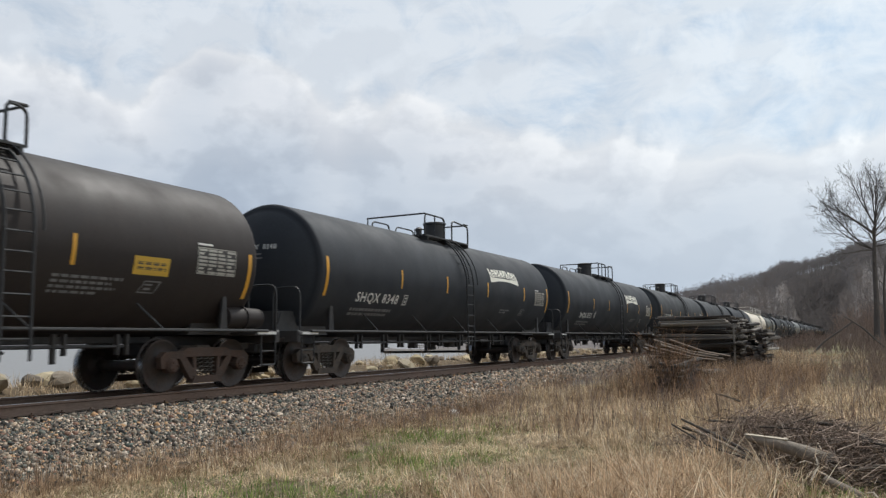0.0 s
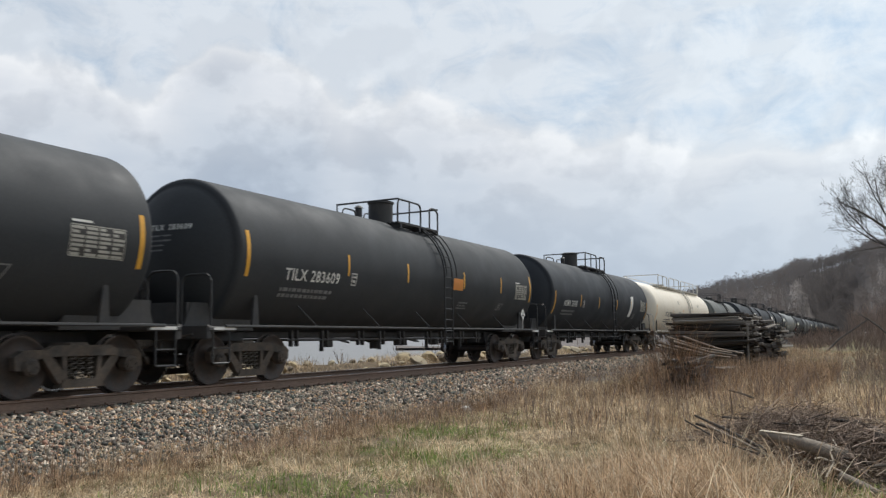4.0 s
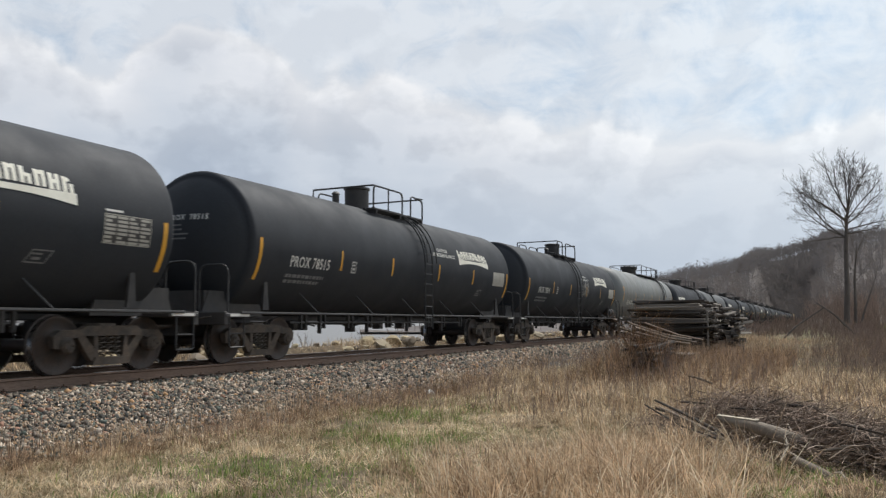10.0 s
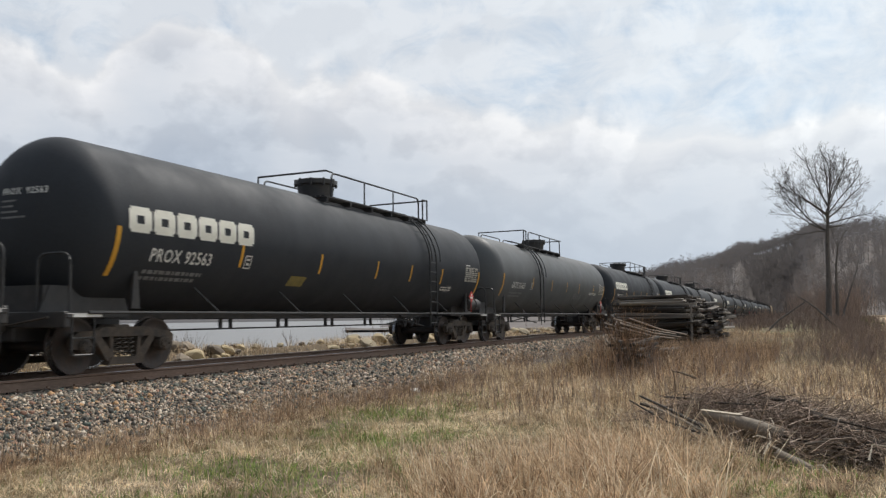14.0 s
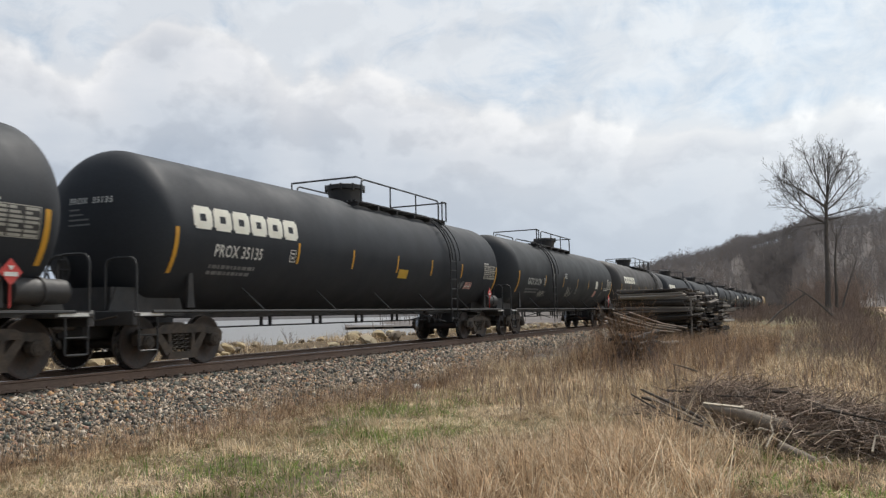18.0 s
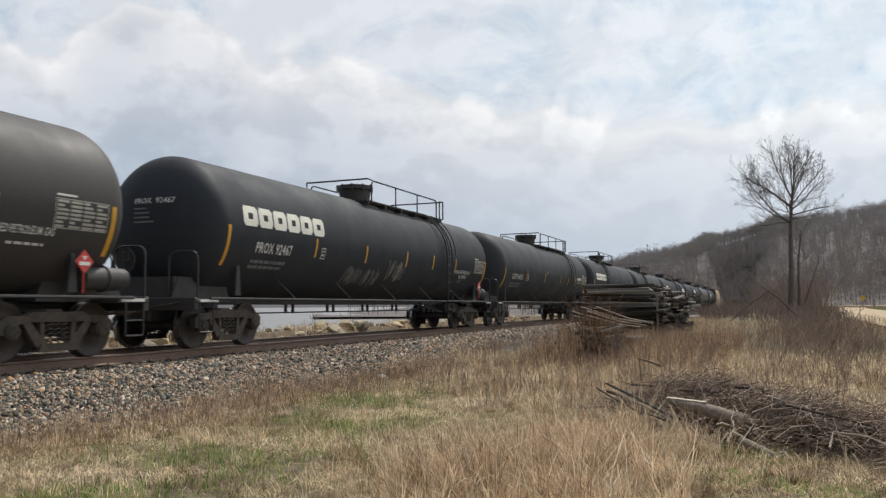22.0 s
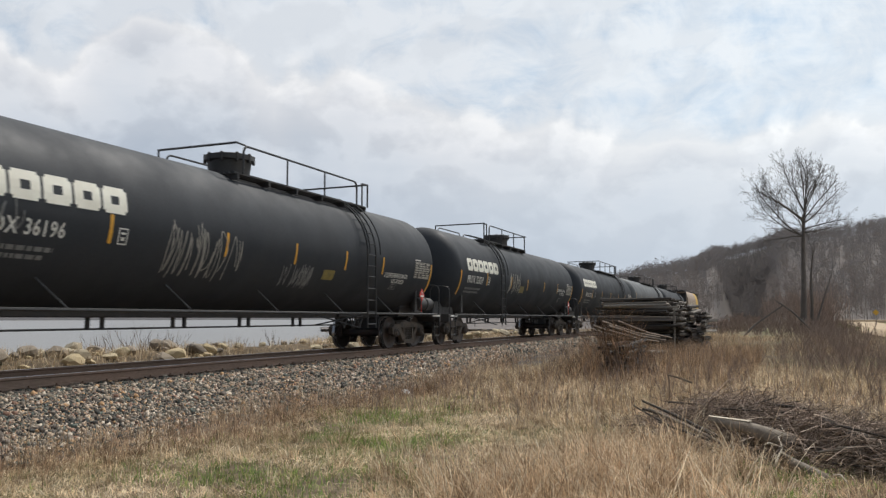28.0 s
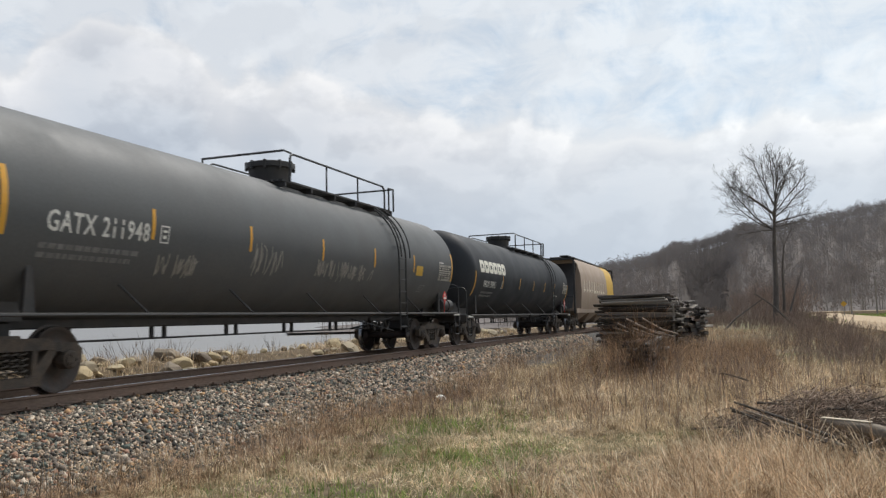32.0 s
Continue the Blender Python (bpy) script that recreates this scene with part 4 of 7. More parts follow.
        def head(u, w):
            return (u, -half - head_depth(min(0.99, math.hypot(u, w) / R), hd) - 0.012, zc + w)
        for name, body, off in (("head_mark", word, -0.30), ("head_number", number, -0.20 + max(a for a, b in lettering(word, 0.11)[0]))):
            v, f = lettering(body, 0.11)
            part(name, mesh(name, [head(off + a, 0.42 + b) for a, b in v], f, mark_mat), None, car)
        s = Shape()
        for i in range(4):
            b = r.uniform(0.25, 0.55)
            s.add([head(-0.28, 0.30 - i * 0.09), head(-0.28 + b, 0.30 - i * 0.09), head(-0.28 + b, 0.33 - i * 0.09), head(-0.28, 0.33 - i * 0.09)], [(0, 1, 2, 3)])
        part("head_print", mesh("head_print", s.v, s.f, M_DIM if mark_mat is M_WHITE else mark_mat), None, car)
    if logo == "blocks":
        emblem_blocks(car, R, zc, *(emblem_at or (-span / 2 + 0.55, 2.48)), 3.42, 0.43)
    elif logo == "swoosh":
        emblem_swoosh(car, R, zc, span / 2 - logo_y, logo_z)
    if data:
        data_panel(car, R, zc, span / 2 - (data_y or (1.33 if kind == "oil" else 1.22)), 2.03, 1.0 if kind == "oil" else 1.1, 0.47, M_FRAME)
    outline_box(car, R, zc, span / 2 - 2.6, 1.62, 0.36, 0.22, 0.10)
    for e in extra:
        what = e[0]
        if what == "text":
            letters_on(car, R, zc, e[1], e[2], e[3], e[4], M_WHITE, "notice", e[5] / max(a for a, b in lettering(e[1], e[2])[0]) if len(e) > 5 else 1.0)
        elif what == "bars":
            bars_on(car, R, zc, e[1], e[2], e[3], e[4] if len(e) > 4 else M_DIM, seed + 5, "notice")
        elif what == "panel":
            part("panel", mesh("panel", *patch(R, zc, e[1], e[1] + e[2], e[3], e[3] + e[4], 0.005, e[6] if len(e) > 6 else 0.0), e[5]), None, car)
        elif what == "tag":
            scrawl(car, R, zc, e[1], e[2], e[3], e[4], seed + int(e[1] * 7), e[5] if len(e) > 5 else M_DIM)
    if drum is None:
        drum = kind != "oil"
    if drum:
        dm = drum_mat or M_FRAME
        s = Shape().lathe([(-0.55, 0.10), (-0.52, 0.19), (-0.05, 0.20), (-0.05, 0.225), (0.0, 0.225), (0.0, 0.20), (0.45, 0.19), (0.50, 0.10)], 20, "y", (1.12, span / 2 + 0.15, 1.30))
        part("air_reservoir", s, dm, car, "horizontal air reservoir drum", smooth=True)
    if placard:
        k = 0.19
        c = Vector((1.40, span / 2 - 0.55, 1.55))
        s = Shape().plate([(c.y, c.z - k), (c.y + k, c.z), (c.y, c.z + k), (c.y - k, c.z)], c.x, c.x + 0.012).tube([(1.39, c.y, 1.05), (1.39, c.y, c.z)], 0.014)
        p = part("placard", s, M_RED if placard == "red" else M_WHITE, car, "diamond placard")
        s = Shape().plate([(c.y, c.z + 0.02), (c.y + 0.05, c.z + 0.09), (c.y - 0.05, c.z + 0.09)], c.x + 0.013, c.x + 0.016).box(c.x + 0.013, c.x + 0.016, c.y - 0.11, c.y + 0.11, c.z - 0.06, c.z + 0.0)
        part("placard_mark", s, M_WHITE if placard == "red" else M_DIM, p)
    return car


def hopper_car(y, span):
    """Covered grain hopper with bowed sides at the tail."""
    car = thing("hopper_car", "faded tan covered grain hopper with a yellow end panel", "hopper car", pose(XC, y, 0), "cars of the train")
    h = span / 2
    side = [(1.40, 1.18), (1.50, 1.35), (1.56, 2.3), (1.52, 3.2), (1.35, 3.85), (1.05, 4.18)]
    s = Shape()
    prof = side + [(-a, b) for a, b in reversed(side)]
    k = len(prof)
    ys = [-h + 1.4, -h + 1.5, h - 3.0, h - 1.5, h - 1.4]
    s.add([(a, q, b) for q in ys for a, b in prof], [tuple(range(k)), tuple(range(4 * k, 5 * k))] + [(j * k + i, j * k + (i + 1) % k, (j + 1) * k + (i + 1) % k, (j + 1) * k + i) for j in range(4) for i in range(k)])
    part("body", s.mesh("body", M_TAN, True), None, car)
    s = Shape()
    s.add([(a + 0.006, q, b) for q in (h - 4.6, h - 1.42) for a, b in side], [(i, i + 1, 6 + i + 1, 6 + i) for i in range(5)])
    part("end_panel", s.mesh("end_panel", M_YELLOW, True), None, car, "yellow painted panel")
    s = Shape()
    for q, hh in ((-h + 0.25, 4.15), (h - 0.25, 4.15)):
        for kx in (1, -1):
            s.box(kx * 1.35 - 0.05, kx * 1.35 + 0.05, q - 0.05, q + 0.05, 1.0, hh)
        s.box(-1.4, 1.4, q - 0.05, q + 0.05, hh - 0.1, hh)
        e = -h + 1.4 if q < 0 else h - 1.4
        s.add([(-1.3, e, 3.9), (1.3, e, 3.9), (1.2, q, 1.3), (-1.2, q, 1.3)], [(0, 1, 2, 3)])
        s.box(-1.4, 1.4, min(q, e), max(q, e), 4.10, 4.16)
        for i in range(9):
            s.tube([(1.42, q - 0.25, 1.2 + i * 0.34), (1.42, q + 0.25, 1.2 + i * 0.34)], 0.014, 5)
    part("end_frame", s, M_FRAME, car)
    s = Shape().box(1.38, 1.46, -h + 0.3, h - 0.3, 1.05, 1.30, 0.01).box(-1.46, -1.38, -h + 0.3, h - 0.3, 1.05, 1.30, 0.01).box(-0.35, 0.35, -h, h, 0.70, 1.05, 0.02)
    part("side_sill", s, M_TAN, car)
    s = Shape()
    for i in range(3):
        q = -h * 0.5 + i * h * 0.5
        s.add([(-1.3, q - 2.0, 1.2), (1.3, q - 2.0, 1.2), (1.3, q + 2.0, 1.2), (-1.3, q + 2.0, 1.2), (-0.5, q - 0.4, 0.45), (0.5, q - 0.4, 0.45), (0.5, q + 0.4, 0.45), (-0.5, q + 0.4, 0.45)], [(0, 1, 5, 4), (1, 2, 6, 5), (2, 3, 7, 6), (3, 0, 4, 7), (4, 5, 6, 7)])
    part("discharge_bay", s, M_TAN, car)
    s = Shape().box(0.55, 1.05, -h + 0.3, h - 0.3, 4.24, 4.30, 0.01).box(-1.05, -0.55, -h + 0.3, h - 0.3, 4.24, 4.30, 0.01)
    for i in range(10):
        s.box(-0.35, 0.35, -h + 2 + i * (2 * h - 4) / 10, -h + 3.2 + i * (2 * h - 4) / 10, 4.20, 4.34, 0.02)
    part("roof_hatches", s, M_FRAME, car)
    s = Shape()
    r = random.Random(9)
    for i in range(9):
        q = -h + 2.2 + i * 0.95
        s.plate([(q, 2.25), (q + 0.14, 2.25), (q + 0.24, 2.95), (q + 0.10, 2.95)], 1.552, 1.566)
        s.plate([(q + 0.2, 2.25 + r.uniform(0, 0.2)), (q + 0.55, 2.3), (q + 0.55, 2.42), (q + 0.2, 2.42)], 1.552, 1.566)
    part("graffiti", s, M_CREAM, car, "tall pale painted strokes")
    for k in (1, -1):
        add_truck(car, k * (h - 1.6))
        m = pose(0, k * h, 0, 0, 0, 0 if k > 0 else 180)
        part("end_handrail", END[M_PIPE.name]["end_handrail"], None, car, m=m @ pose(-2.08, 0, 0))
        part("sill_step", END[M_PIPE.name]["sill_step"], None, car, m=m @ pose(-2.80, 0, 0))
        for name in ("end_handrail", "sill_step", "coupler"):
            part(name, END[M_PIPE.name][name], None, car, m=m)
    return car


BLACK_OIL = "matt black tank car with amber reflectors and white stencilling"
BLACK_GAS = "long black pressure tank car with a cream block emblem"
R1, Z1 = 1.48, 2.41       # general-service tanks
R2, Z2 = 1.48, 2.475       # long pressure tanks
T = "text"


def mid(a, b):
    return (a + b) / 2, b - a


def build_train():
    cars = []

    def oil(a, b, label=BLACK_OIL, tank=M_TANK, R=R1, zc=Z1, **kw):
        y, span = mid(a, b)
        cars.append(tank_car(label, y, span, R, zc, tank, kind="oil", seed=len(cars) * 13, **kw))

    def gas(a, b, label=BLACK_GAS, tank=M_TANK, R=R2, zc=Z2, walk_y=(-0.98, 4.95), ladder=4.05, hatch=0.15, placard="red", hatch_r=0.35, **kw):
        y, span = mid(a, b)
        cars.append(tank_car(label, y, span, R, zc, tank, kind="gas", walk_y=walk_y, ladder=ladder, hatch=hatch, placard=placard, hatch_r=hatch_r, seed=len(cars) * 13, **kw))

    oil(-1.9, 12.40, "weathered brown-black tank car with a yellow notice panel", M_TANK_C, rail_z=1.06, R=1.43, zc=2.37, rust=True, ladder=2.2, hatch=0.6, walk_y=(-2.1, 2.7), drum=True, drum_mat=M_TANK_C,
        data_y=1.4, stripes=(0.2, 3.19), extra=[("panel", 4.34, 0.77, 1.93, 0.30, M_YELLOW), ("bars", (0.6, 0.62), 4.42, 2.10, M_DARKMARK), ("bars", (1.6, 1.5, 1.2), -0.6, 1.80), ("bars", (1.3, 1.1, 1.2, 0.9), 2.9, 1.80)])
    oil(14.94, 29.40, rail_z=1.06, mark="SHQX 8348", logo="swoosh", logo_z=2.78, ladder=0.03, hatch=0.9, stripes=(-3.9, -1.27, 1.63, 4.83), stripe_z=2.37, end_z=2.24, mark_at=(-5.91, -3.94, 1.73), plate_at=(-3.69, 1.71), logo_y=5.32, extra=[("bars", (0.8, 0.5), 2.9, 1.75)])
    oil(32.1, 47.45, rail_z=1.06, mark="SHQX 8321", logo="swoosh", hatch=-0.3, walk_y=(-1.2, 1.38), stripes=(-4.04, -1.46, 2.08, 4.6), stripe_z=2.34, end_z=2.3, mark_at=(-5.9, -4.08, 1.7), plate_at=(-3.76, 1.72), logo_y=5.72, extra=[("bars", (1.3, 0.9), 2.9, 1.75)])
    oil(50.4, 65.6, "charcoal-grey tank car with a small yellow panel", M_TANK_B, rail_z=1.06, R=1.47, zc=2.43, ladder=-0.1, hatch=-0.5, walk_y=(-1.5, 0.75), mark="GATX 223599", stripes=(-4.59, -1.52, 1.51, 4.26), stripe_z=2.37, end_z=2.35, mark_at=(-6.77, -4.72, 2.01), plate_at=(-4.38, 2.0), mark_size=0.27,
        extra=[("panel", 0.35, 0.75, 1.30, 0.42, M_YELLOW, 0.22), (T, "FRA AIP", 0.16, 4.0, 1.92), ("bars", (0.7, 0.6, 0.7), 1.9, 1.85), ("bars", (0.6, 0.7), 4.0, 1.75)])
    oil(68.14, 82.6, tank=M_TANK_B, rail_z=1.06, R=1.47, zc=2.42, mark="TILX 283609", ladder=0.80, hatch=-0.1, walk_y=(-0.8, 1.45), placard="white", stripes=(-3.88, -1.21, 2.04, 4.71), stripe_z=2.41, end_z=2.4, mark_at=(-6.09, -4.2, 1.98), plate_at=(-3.74, 1.98),
        extra=[("panel", 1.36, 0.6, 2.12, 0.32, M_ORANGE), ("bars", (0.6, 0.5, 0.6), 1.9, 1.75)])
    oil(85.2, 99.4, rail_z=1.06, mark="ADMX 29745", extra=[("panel", 3.6, 0.5, 1.7, 1.0, M_WHITE, 0.3)])
    gas(102.1, 118.9, "long cream pressure tank car with white ladder and railings", M_CREAM, rail_z=1.06, R=1.43, zc=2.38, pipe=M_PIPE_W, mark="WDLX 2804", mark_at=(-6.1, -4.3, 1.90), mark_mat=M_DARKMARK, data=False, placard="white", rings=(-6.5, -4, -1.5, 1, 3.5, 6),
        walk_y=(-5.95, 6.8), loops=((-5.95, -3.54), (-2.98, 0.04), (0.65, 5.06)), ladder=0.55, hatch=-2.2, hatch_h=0.14, drum=True, drum_mat=M_CREAM,
        stripes=(-4.03, -1.01, 2.24, 4.14, 6.69), stripe_z=2.17, plate_at=(-3.81, 1.86), mark_size=0.28,
        extra=[("bars", (0.6, 0.55, 0.6), -2.54, 2.86, M_GREYMARK), ("bars", (0.7, 1.4, 1.3), -2.44, 2.20, M_GREYMARK), ("bars", (0.55, 0.5, 0.55), -2.38, 1.80, M_GREYMARK), ("bars", (1.35, 0.9), -2.34, 1.52, M_GREYMARK), ("bars", (1.5, 1.3, 1.4, 0.9), -4.06, 1.83, M_GREYMARK), ("bars", (0.7, 0.6, 0.7), 0.85, 2.84, M_GREYMARK), ("bars", (0.6, 1.0, 0.4), 0.99, 2.42, M_GREYMARK), ("bars", (0.55, 0.5, 0.5), 1.0, 2.10, M_GREYMARK), ("bars", (0.7, 0.6, 0.6), 1.3, 1.74, M_GREYMARK),
               ("bars", (0.6, 0.5, 0.6), 4.03, 2.84, M_GREYMARK), ("bars", (1.2, 1.0), 4.2, 2.20, M_GREYMARK), ("bars", (0.5, 0.5, 0.4), 4.2, 1.90, M_GREYMARK), ("bars", (1.1, 0.9), 4.4, 1.55, M_GREYMARK), ("panel", 6.13, 0.42, 1.64, 0.22, M_YELLOW), ("panel", 7.31, 0.18, 1.64, 0.22, M_DARKMARK), ("bars", (0.8, 0.8, 0.8, 0.8, 0.8), 7.2, 2.30, M_GREYMARK)])
    oil(122.35, 134.36, "weathered olive-grey tank car stained with rust", M_OLIVE, R=1.39, zc=2.28, hatch_h=0.16, mark="UTLX 650253", mark_at=(-4.8, -3.07, 1.91), plate=False, stripes=(-3.07, -1.21, 1.09, 3.6), stripe_z=2.15, end_z=2.12, mark_mat=M_YELLOW, rings=(-5.0, -2.0, 1.1, 3.9), ladder=-0.22, hatch=-0.5, walk_y=(-1.65, 1.2), drum=True, drum_mat=M_GREY, placard="white",
        extra=[("panel", 2.17, 0.56, 1.68, 0.27, M_YELLOW), ("bars", (0.4,), 2.25, 1.80, M_DARKMARK), ("bars", (0.38, 0.34, 0.38, 0.3), -2.56, 2.22, M_DIMYELLOW), ("tag", 1.0, 1.55, 0.4, 0.28, M_WHITE), ("panel", 3.81, 0.32, 1.75, 0.24, M_DARKMARK), ("bars", (0.26, 0.26), 3.84, 1.88, M_WHITE)])
    oil(137.0, 151.25, mark="PROX 78492", logo="swoosh", stripes=(-4.04, -1.45, 1.39, 3.93), mark_at=(-6.03, -4.49, 1.98), plate_at=(-3.55, 1.99), logo_y=4.25, extra=[("bars", (0.45, 0.6), 1.0, 2.75, M_WHITE), ("bars", (0.3, 0.4), -0.3, 2.6)])
    oil(153.9, 168.06, mark="PROX 78515", logo="swoosh", data=False, stripes=(-4.0, -1.48, 1.4, 4.0), mark_at=(-6.03, -4.5, 1.97), plate_at=(-3.54, 1.96), logo_y=4.22, extra=[(T, "CAUTION", 0.11, 1.35, 2.85), (T, "NITROGEN BLANKET", 0.11, 1.0, 2.70), ("panel", 5.75, 1.05, 2.02, 0.46, M_PALE)])
    oil(170.6, 184.8, mark="PROX 78595", logo="swoosh", ladder=-0.4, hatch=0.75, drum=True, data=False, stripes=(-3.91, -1.33, 1.4, 4.12), mark_at=(-5.91, -4.41, 1.96), plate_at=(-3.45, 1.98), logo_y=4.14, extra=[(T, "CAUTION", 0.09, 0.75, 2.85), (T, "NITROGEN BLANKET", 0.09, 0.5, 2.72), ("tag", 0.55, 1.95, 1.1, 0.75, M_GREYMARK), ("panel", 5.85, 1.05, 2.02, 0.46, M_PALE)])
    gas(187.3, 203.9, "long pale grey pressure tank car with rust-stained crown", M_GREY, rail_z=1.06, mark="FGLX 87047", rings=tuple(-7.3 + i * 1.62 for i in range(10)), stripes=(-5.03, -2.49, 0.18, 2.97, 5.4), stripe_z=2.29, end_z=2.38, mark_at=(-7.17, -5.16, 1.78), plate_at=(-4.97, 1.77), mark_size=0.27,
        extra=[("panel", 3.7, 0.38, 1.82, 0.34, M_PINK), ("panel", 6.74, 0.4, 1.80, 0.28, M_PINK), ("bars", (0.4, 0.3), 3.72, 2.02, M_WHITE)])
    gas(206.8, 223.0, mark="PROX 92563", logo="blocks", stripes=(-4.84, -1.91, 0.84, 2.86, 5.02), stripe_z=2.1, end_z=1.95, mark_at=(-7.31, -5.72, 1.85), plate_at=(-4.72, 1.85), emblem_at=(-7.9, 2.31),
        extra=[("panel", -3.01, 0.62, 1.52, 0.25, M_DIMYELLOW, 0.06), ("bars", (0.8, 0.8), 5.2, 1.75, M_WHITE)])
    gas(225.6, 242.3, "long dark grey pressure tank car with a faded emblem", M_TANK_G, mark="GATX 201603", ladder=-3.9, hatch=0.2, walk_y=(-4.42, 1.35), extra=[(T, "LIQUEFIED PETROLEUM GAS", 0.13, 5.05, 1.95, 1.5), ("tag", 2.0, 1.6, 1.6, 0.4)])
    gas(245.2, 261.66, mark="PROX 35436", logo="blocks", stripes=(-4.56, -2.25, 0.24, 2.59, 5.0), mark_at=(-7.22, -5.67, 1.97), plate_at=(-4.86, 1.99), emblem_at=(-7.8, 2.46),
        extra=[(T, "LIQUEFIED PETROLEUM GAS", 0.13, 5.05, 2.02, 1.5), (T, "NOT-ODORIZED", 0.11, 5.5, 1.86, 0.8), ("panel", 6.1, 0.35, 2.22, 0.13, M_PINK), ("panel", -1.09, 0.66, 1.70, 0.25, M_DIMYELLOW, 0.08)])
    gas(264.4, 281.0, mark="PROX 35135", logo="blocks", stripes=(-4.43, -2.01, 0.43, 2.7, 5.07), mark_at=(-7.24, -5.74, 2.01), plate_at=(-4.75, 2.02), emblem_at=(-7.87, 2.49),
        extra=[("panel", 0.57, 0.57, 1.84, 0.25, M_YELLOW), ("panel", 5.6, 0.6, 1.62, 0.25, M_PINK), ("bars", (0.5,), 5.65, 1.70, M_WHITE), ("tag", 5.0, 1.6, 0.5, 0.3)])
    gas(283.7, 300.6, "long black pressure tank car with its ladder near one end", M_TANK_B, mark="GATX 201534", ladder=-3.9, hatch=0.2, walk_y=(-4.42, 1.35), stripes=(-4.78, -1.87, 0.71, 2.98, 6.03), stripe_z=2.19, mark_at=(-7.25, -5.4, 1.98), plate_at=(-5.03, 2.01), mark_size=0.27,
        extra=[("tag", -5.41, 1.42, 0.72, 0.34, M_PALE), ("tag", -1.1, 1.5, 0.9, 0.52, M_GREYMARK), ("tag", 0.47, 1.63, 0.4, 0.38), ("tag", -3.7, 1.9, 0.16, 1.2, M_GREYMARK), ("bars", (0.45, 0.4, 0.42), -1.73, 2.55, M_WHITE), ("panel", 4.55, 0.5, 2.02, 0.40, M_CREAMLOGO), ("panel", 4.42, 0.45, 1.56, 0.34, M_PINK, 0.1), ("bars", (1.2, 1.0), 6.6, 2.05, M_WHITE)])
    gas(303.6, 319.9, "long dusty black pressure tank car with a cream block emblem", M_TANK_E, mark="PROX 31813", logo="blocks", stripes=(-5.18, -2.39, 0.35, 3.11, 5.88), mark_at=(-7.05, -5.61, 1.93), plate_at=(-5.0, 1.95), emblem_at=(-7.15, 2.55),
        extra=[("panel", -3.72, 0.85, 2.52, 0.50, M_TANK_G), (T, "LIQUEFIED PETROLEUM GAS", 0.13, 5.65, 1.90, 1.35), ("panel", 2.95, 0.6, 1.52, 0.24, M_YELLOW, 0.05), ("bars", (0.7,), 6.2, 1.72, M_WHITE), ("tag", 0.4, 1.5, 1.0, 0.2)])
    gas(323.1, 339.45, mark="PROX 92467", logo="blocks", stripes=(-4.67, -1.96, 0.76, 2.9, 4.98), mark_at=(-7.18, -5.74, 1.97), plate_at=(-4.41, 1.97), emblem_at=(-7.7, 2.51),
        extra=[(T, "LIQUEFIED PETROLEUM GAS", 0.13, 5.05, 1.95, 1.5), (T, "NOT-ODORIZED", 0.11, 5.5, 1.79, 0.8), ("tag", -2.9, 1.3, 2.0, 0.55, M_DIM), ("tag", -0.45, 1.5, 1.2, 0.62, M_GREYMARK)])
    gas(342.2, 358.8, "long black pressure tank car with plain sides", M_TANK_B, mark="CGTX 64355", stripes=(-4.88, -1.58, 1.78, 3.52, 5.3, 6.93), stripe_z=2.17, end_z=1.98, mark_at=(-7.18, -5.53, 1.97), plate_at=(-4.74, 1.96),
        extra=[("panel", 5.75, 0.95, 2.25, 0.14, M_WHITE), ("bars", (0.9, 0.8), 5.75, 2.15, M_PALE), ("bars", (0.42, 0.4), -1.37, 2.45)])
    gas(361.4, 377.9, mark="PROX 39658", logo="blocks", ladder=-3.9, hatch=0.2, walk_y=(-4.42, 1.35), stripes=(-4.66, -2.5, -0.33, 2.34, 5.06), stripe_z=2.2, end_z=1.98, mark_at=(-7.13, -5.51, 1.97), plate_at=(-4.49, 1.95), emblem_at=(-7.5, 2.46),
        extra=[("panel", -4.7, 0.6, 1.56, 0.27, M_ORANGE, 0.05), (T, "LIQUEFIED PETROLEUM GAS", 0.13, 5.15, 2.08, 1.5), (T, "NOT-ODORIZED", 0.12, 5.7, 1.90, 0.8), ("panel", 6.1, 0.4, 1.72, 0.2, M_DIM)])
    gas(380.6, 397.6, "long dark grey pressure tank car with sprayed scrawl", M_TANK_B, mark="GATX 201571", ladder=-3.9, hatch=0.2, walk_y=(-4.42, 1.35), plate=False, extra=[("tag", -0.8, 1.5, 4.6, 0.55, M_WHITE), ("panel", 4.2, 0.4, 2.05, 0.34, M_WHITE)])
    gas(400.2, 416.8, mark="PROX 36196", logo="blocks", stripes=(-4.87, -1.86, 0.62, 2.92, 4.99), stripe_z=2.26, mark_at=(-7.36, -5.76, 2.03), plate_at=(-4.7, 2.03), emblem_at=(-7.92, 2.51),
        extra=[("tag", -3.5, 1.55, 1.9, 1.0, M_GREYMARK), ("tag", 0.27, 1.50, 1.3, 0.55, M_DIM), ("panel", 1.95, 0.53, 1.74, 0.25, M_DIMYELLOW), (T, "LIQUEFIED PETROLEUM GAS", 0.13, 5.15, 1.97, 1.5), (T, "NOT-ODORIZED", 0.12, 5.7, 1.81, 0.8), ("tag", -6.9, 2.1, 0.3, 0.4)])
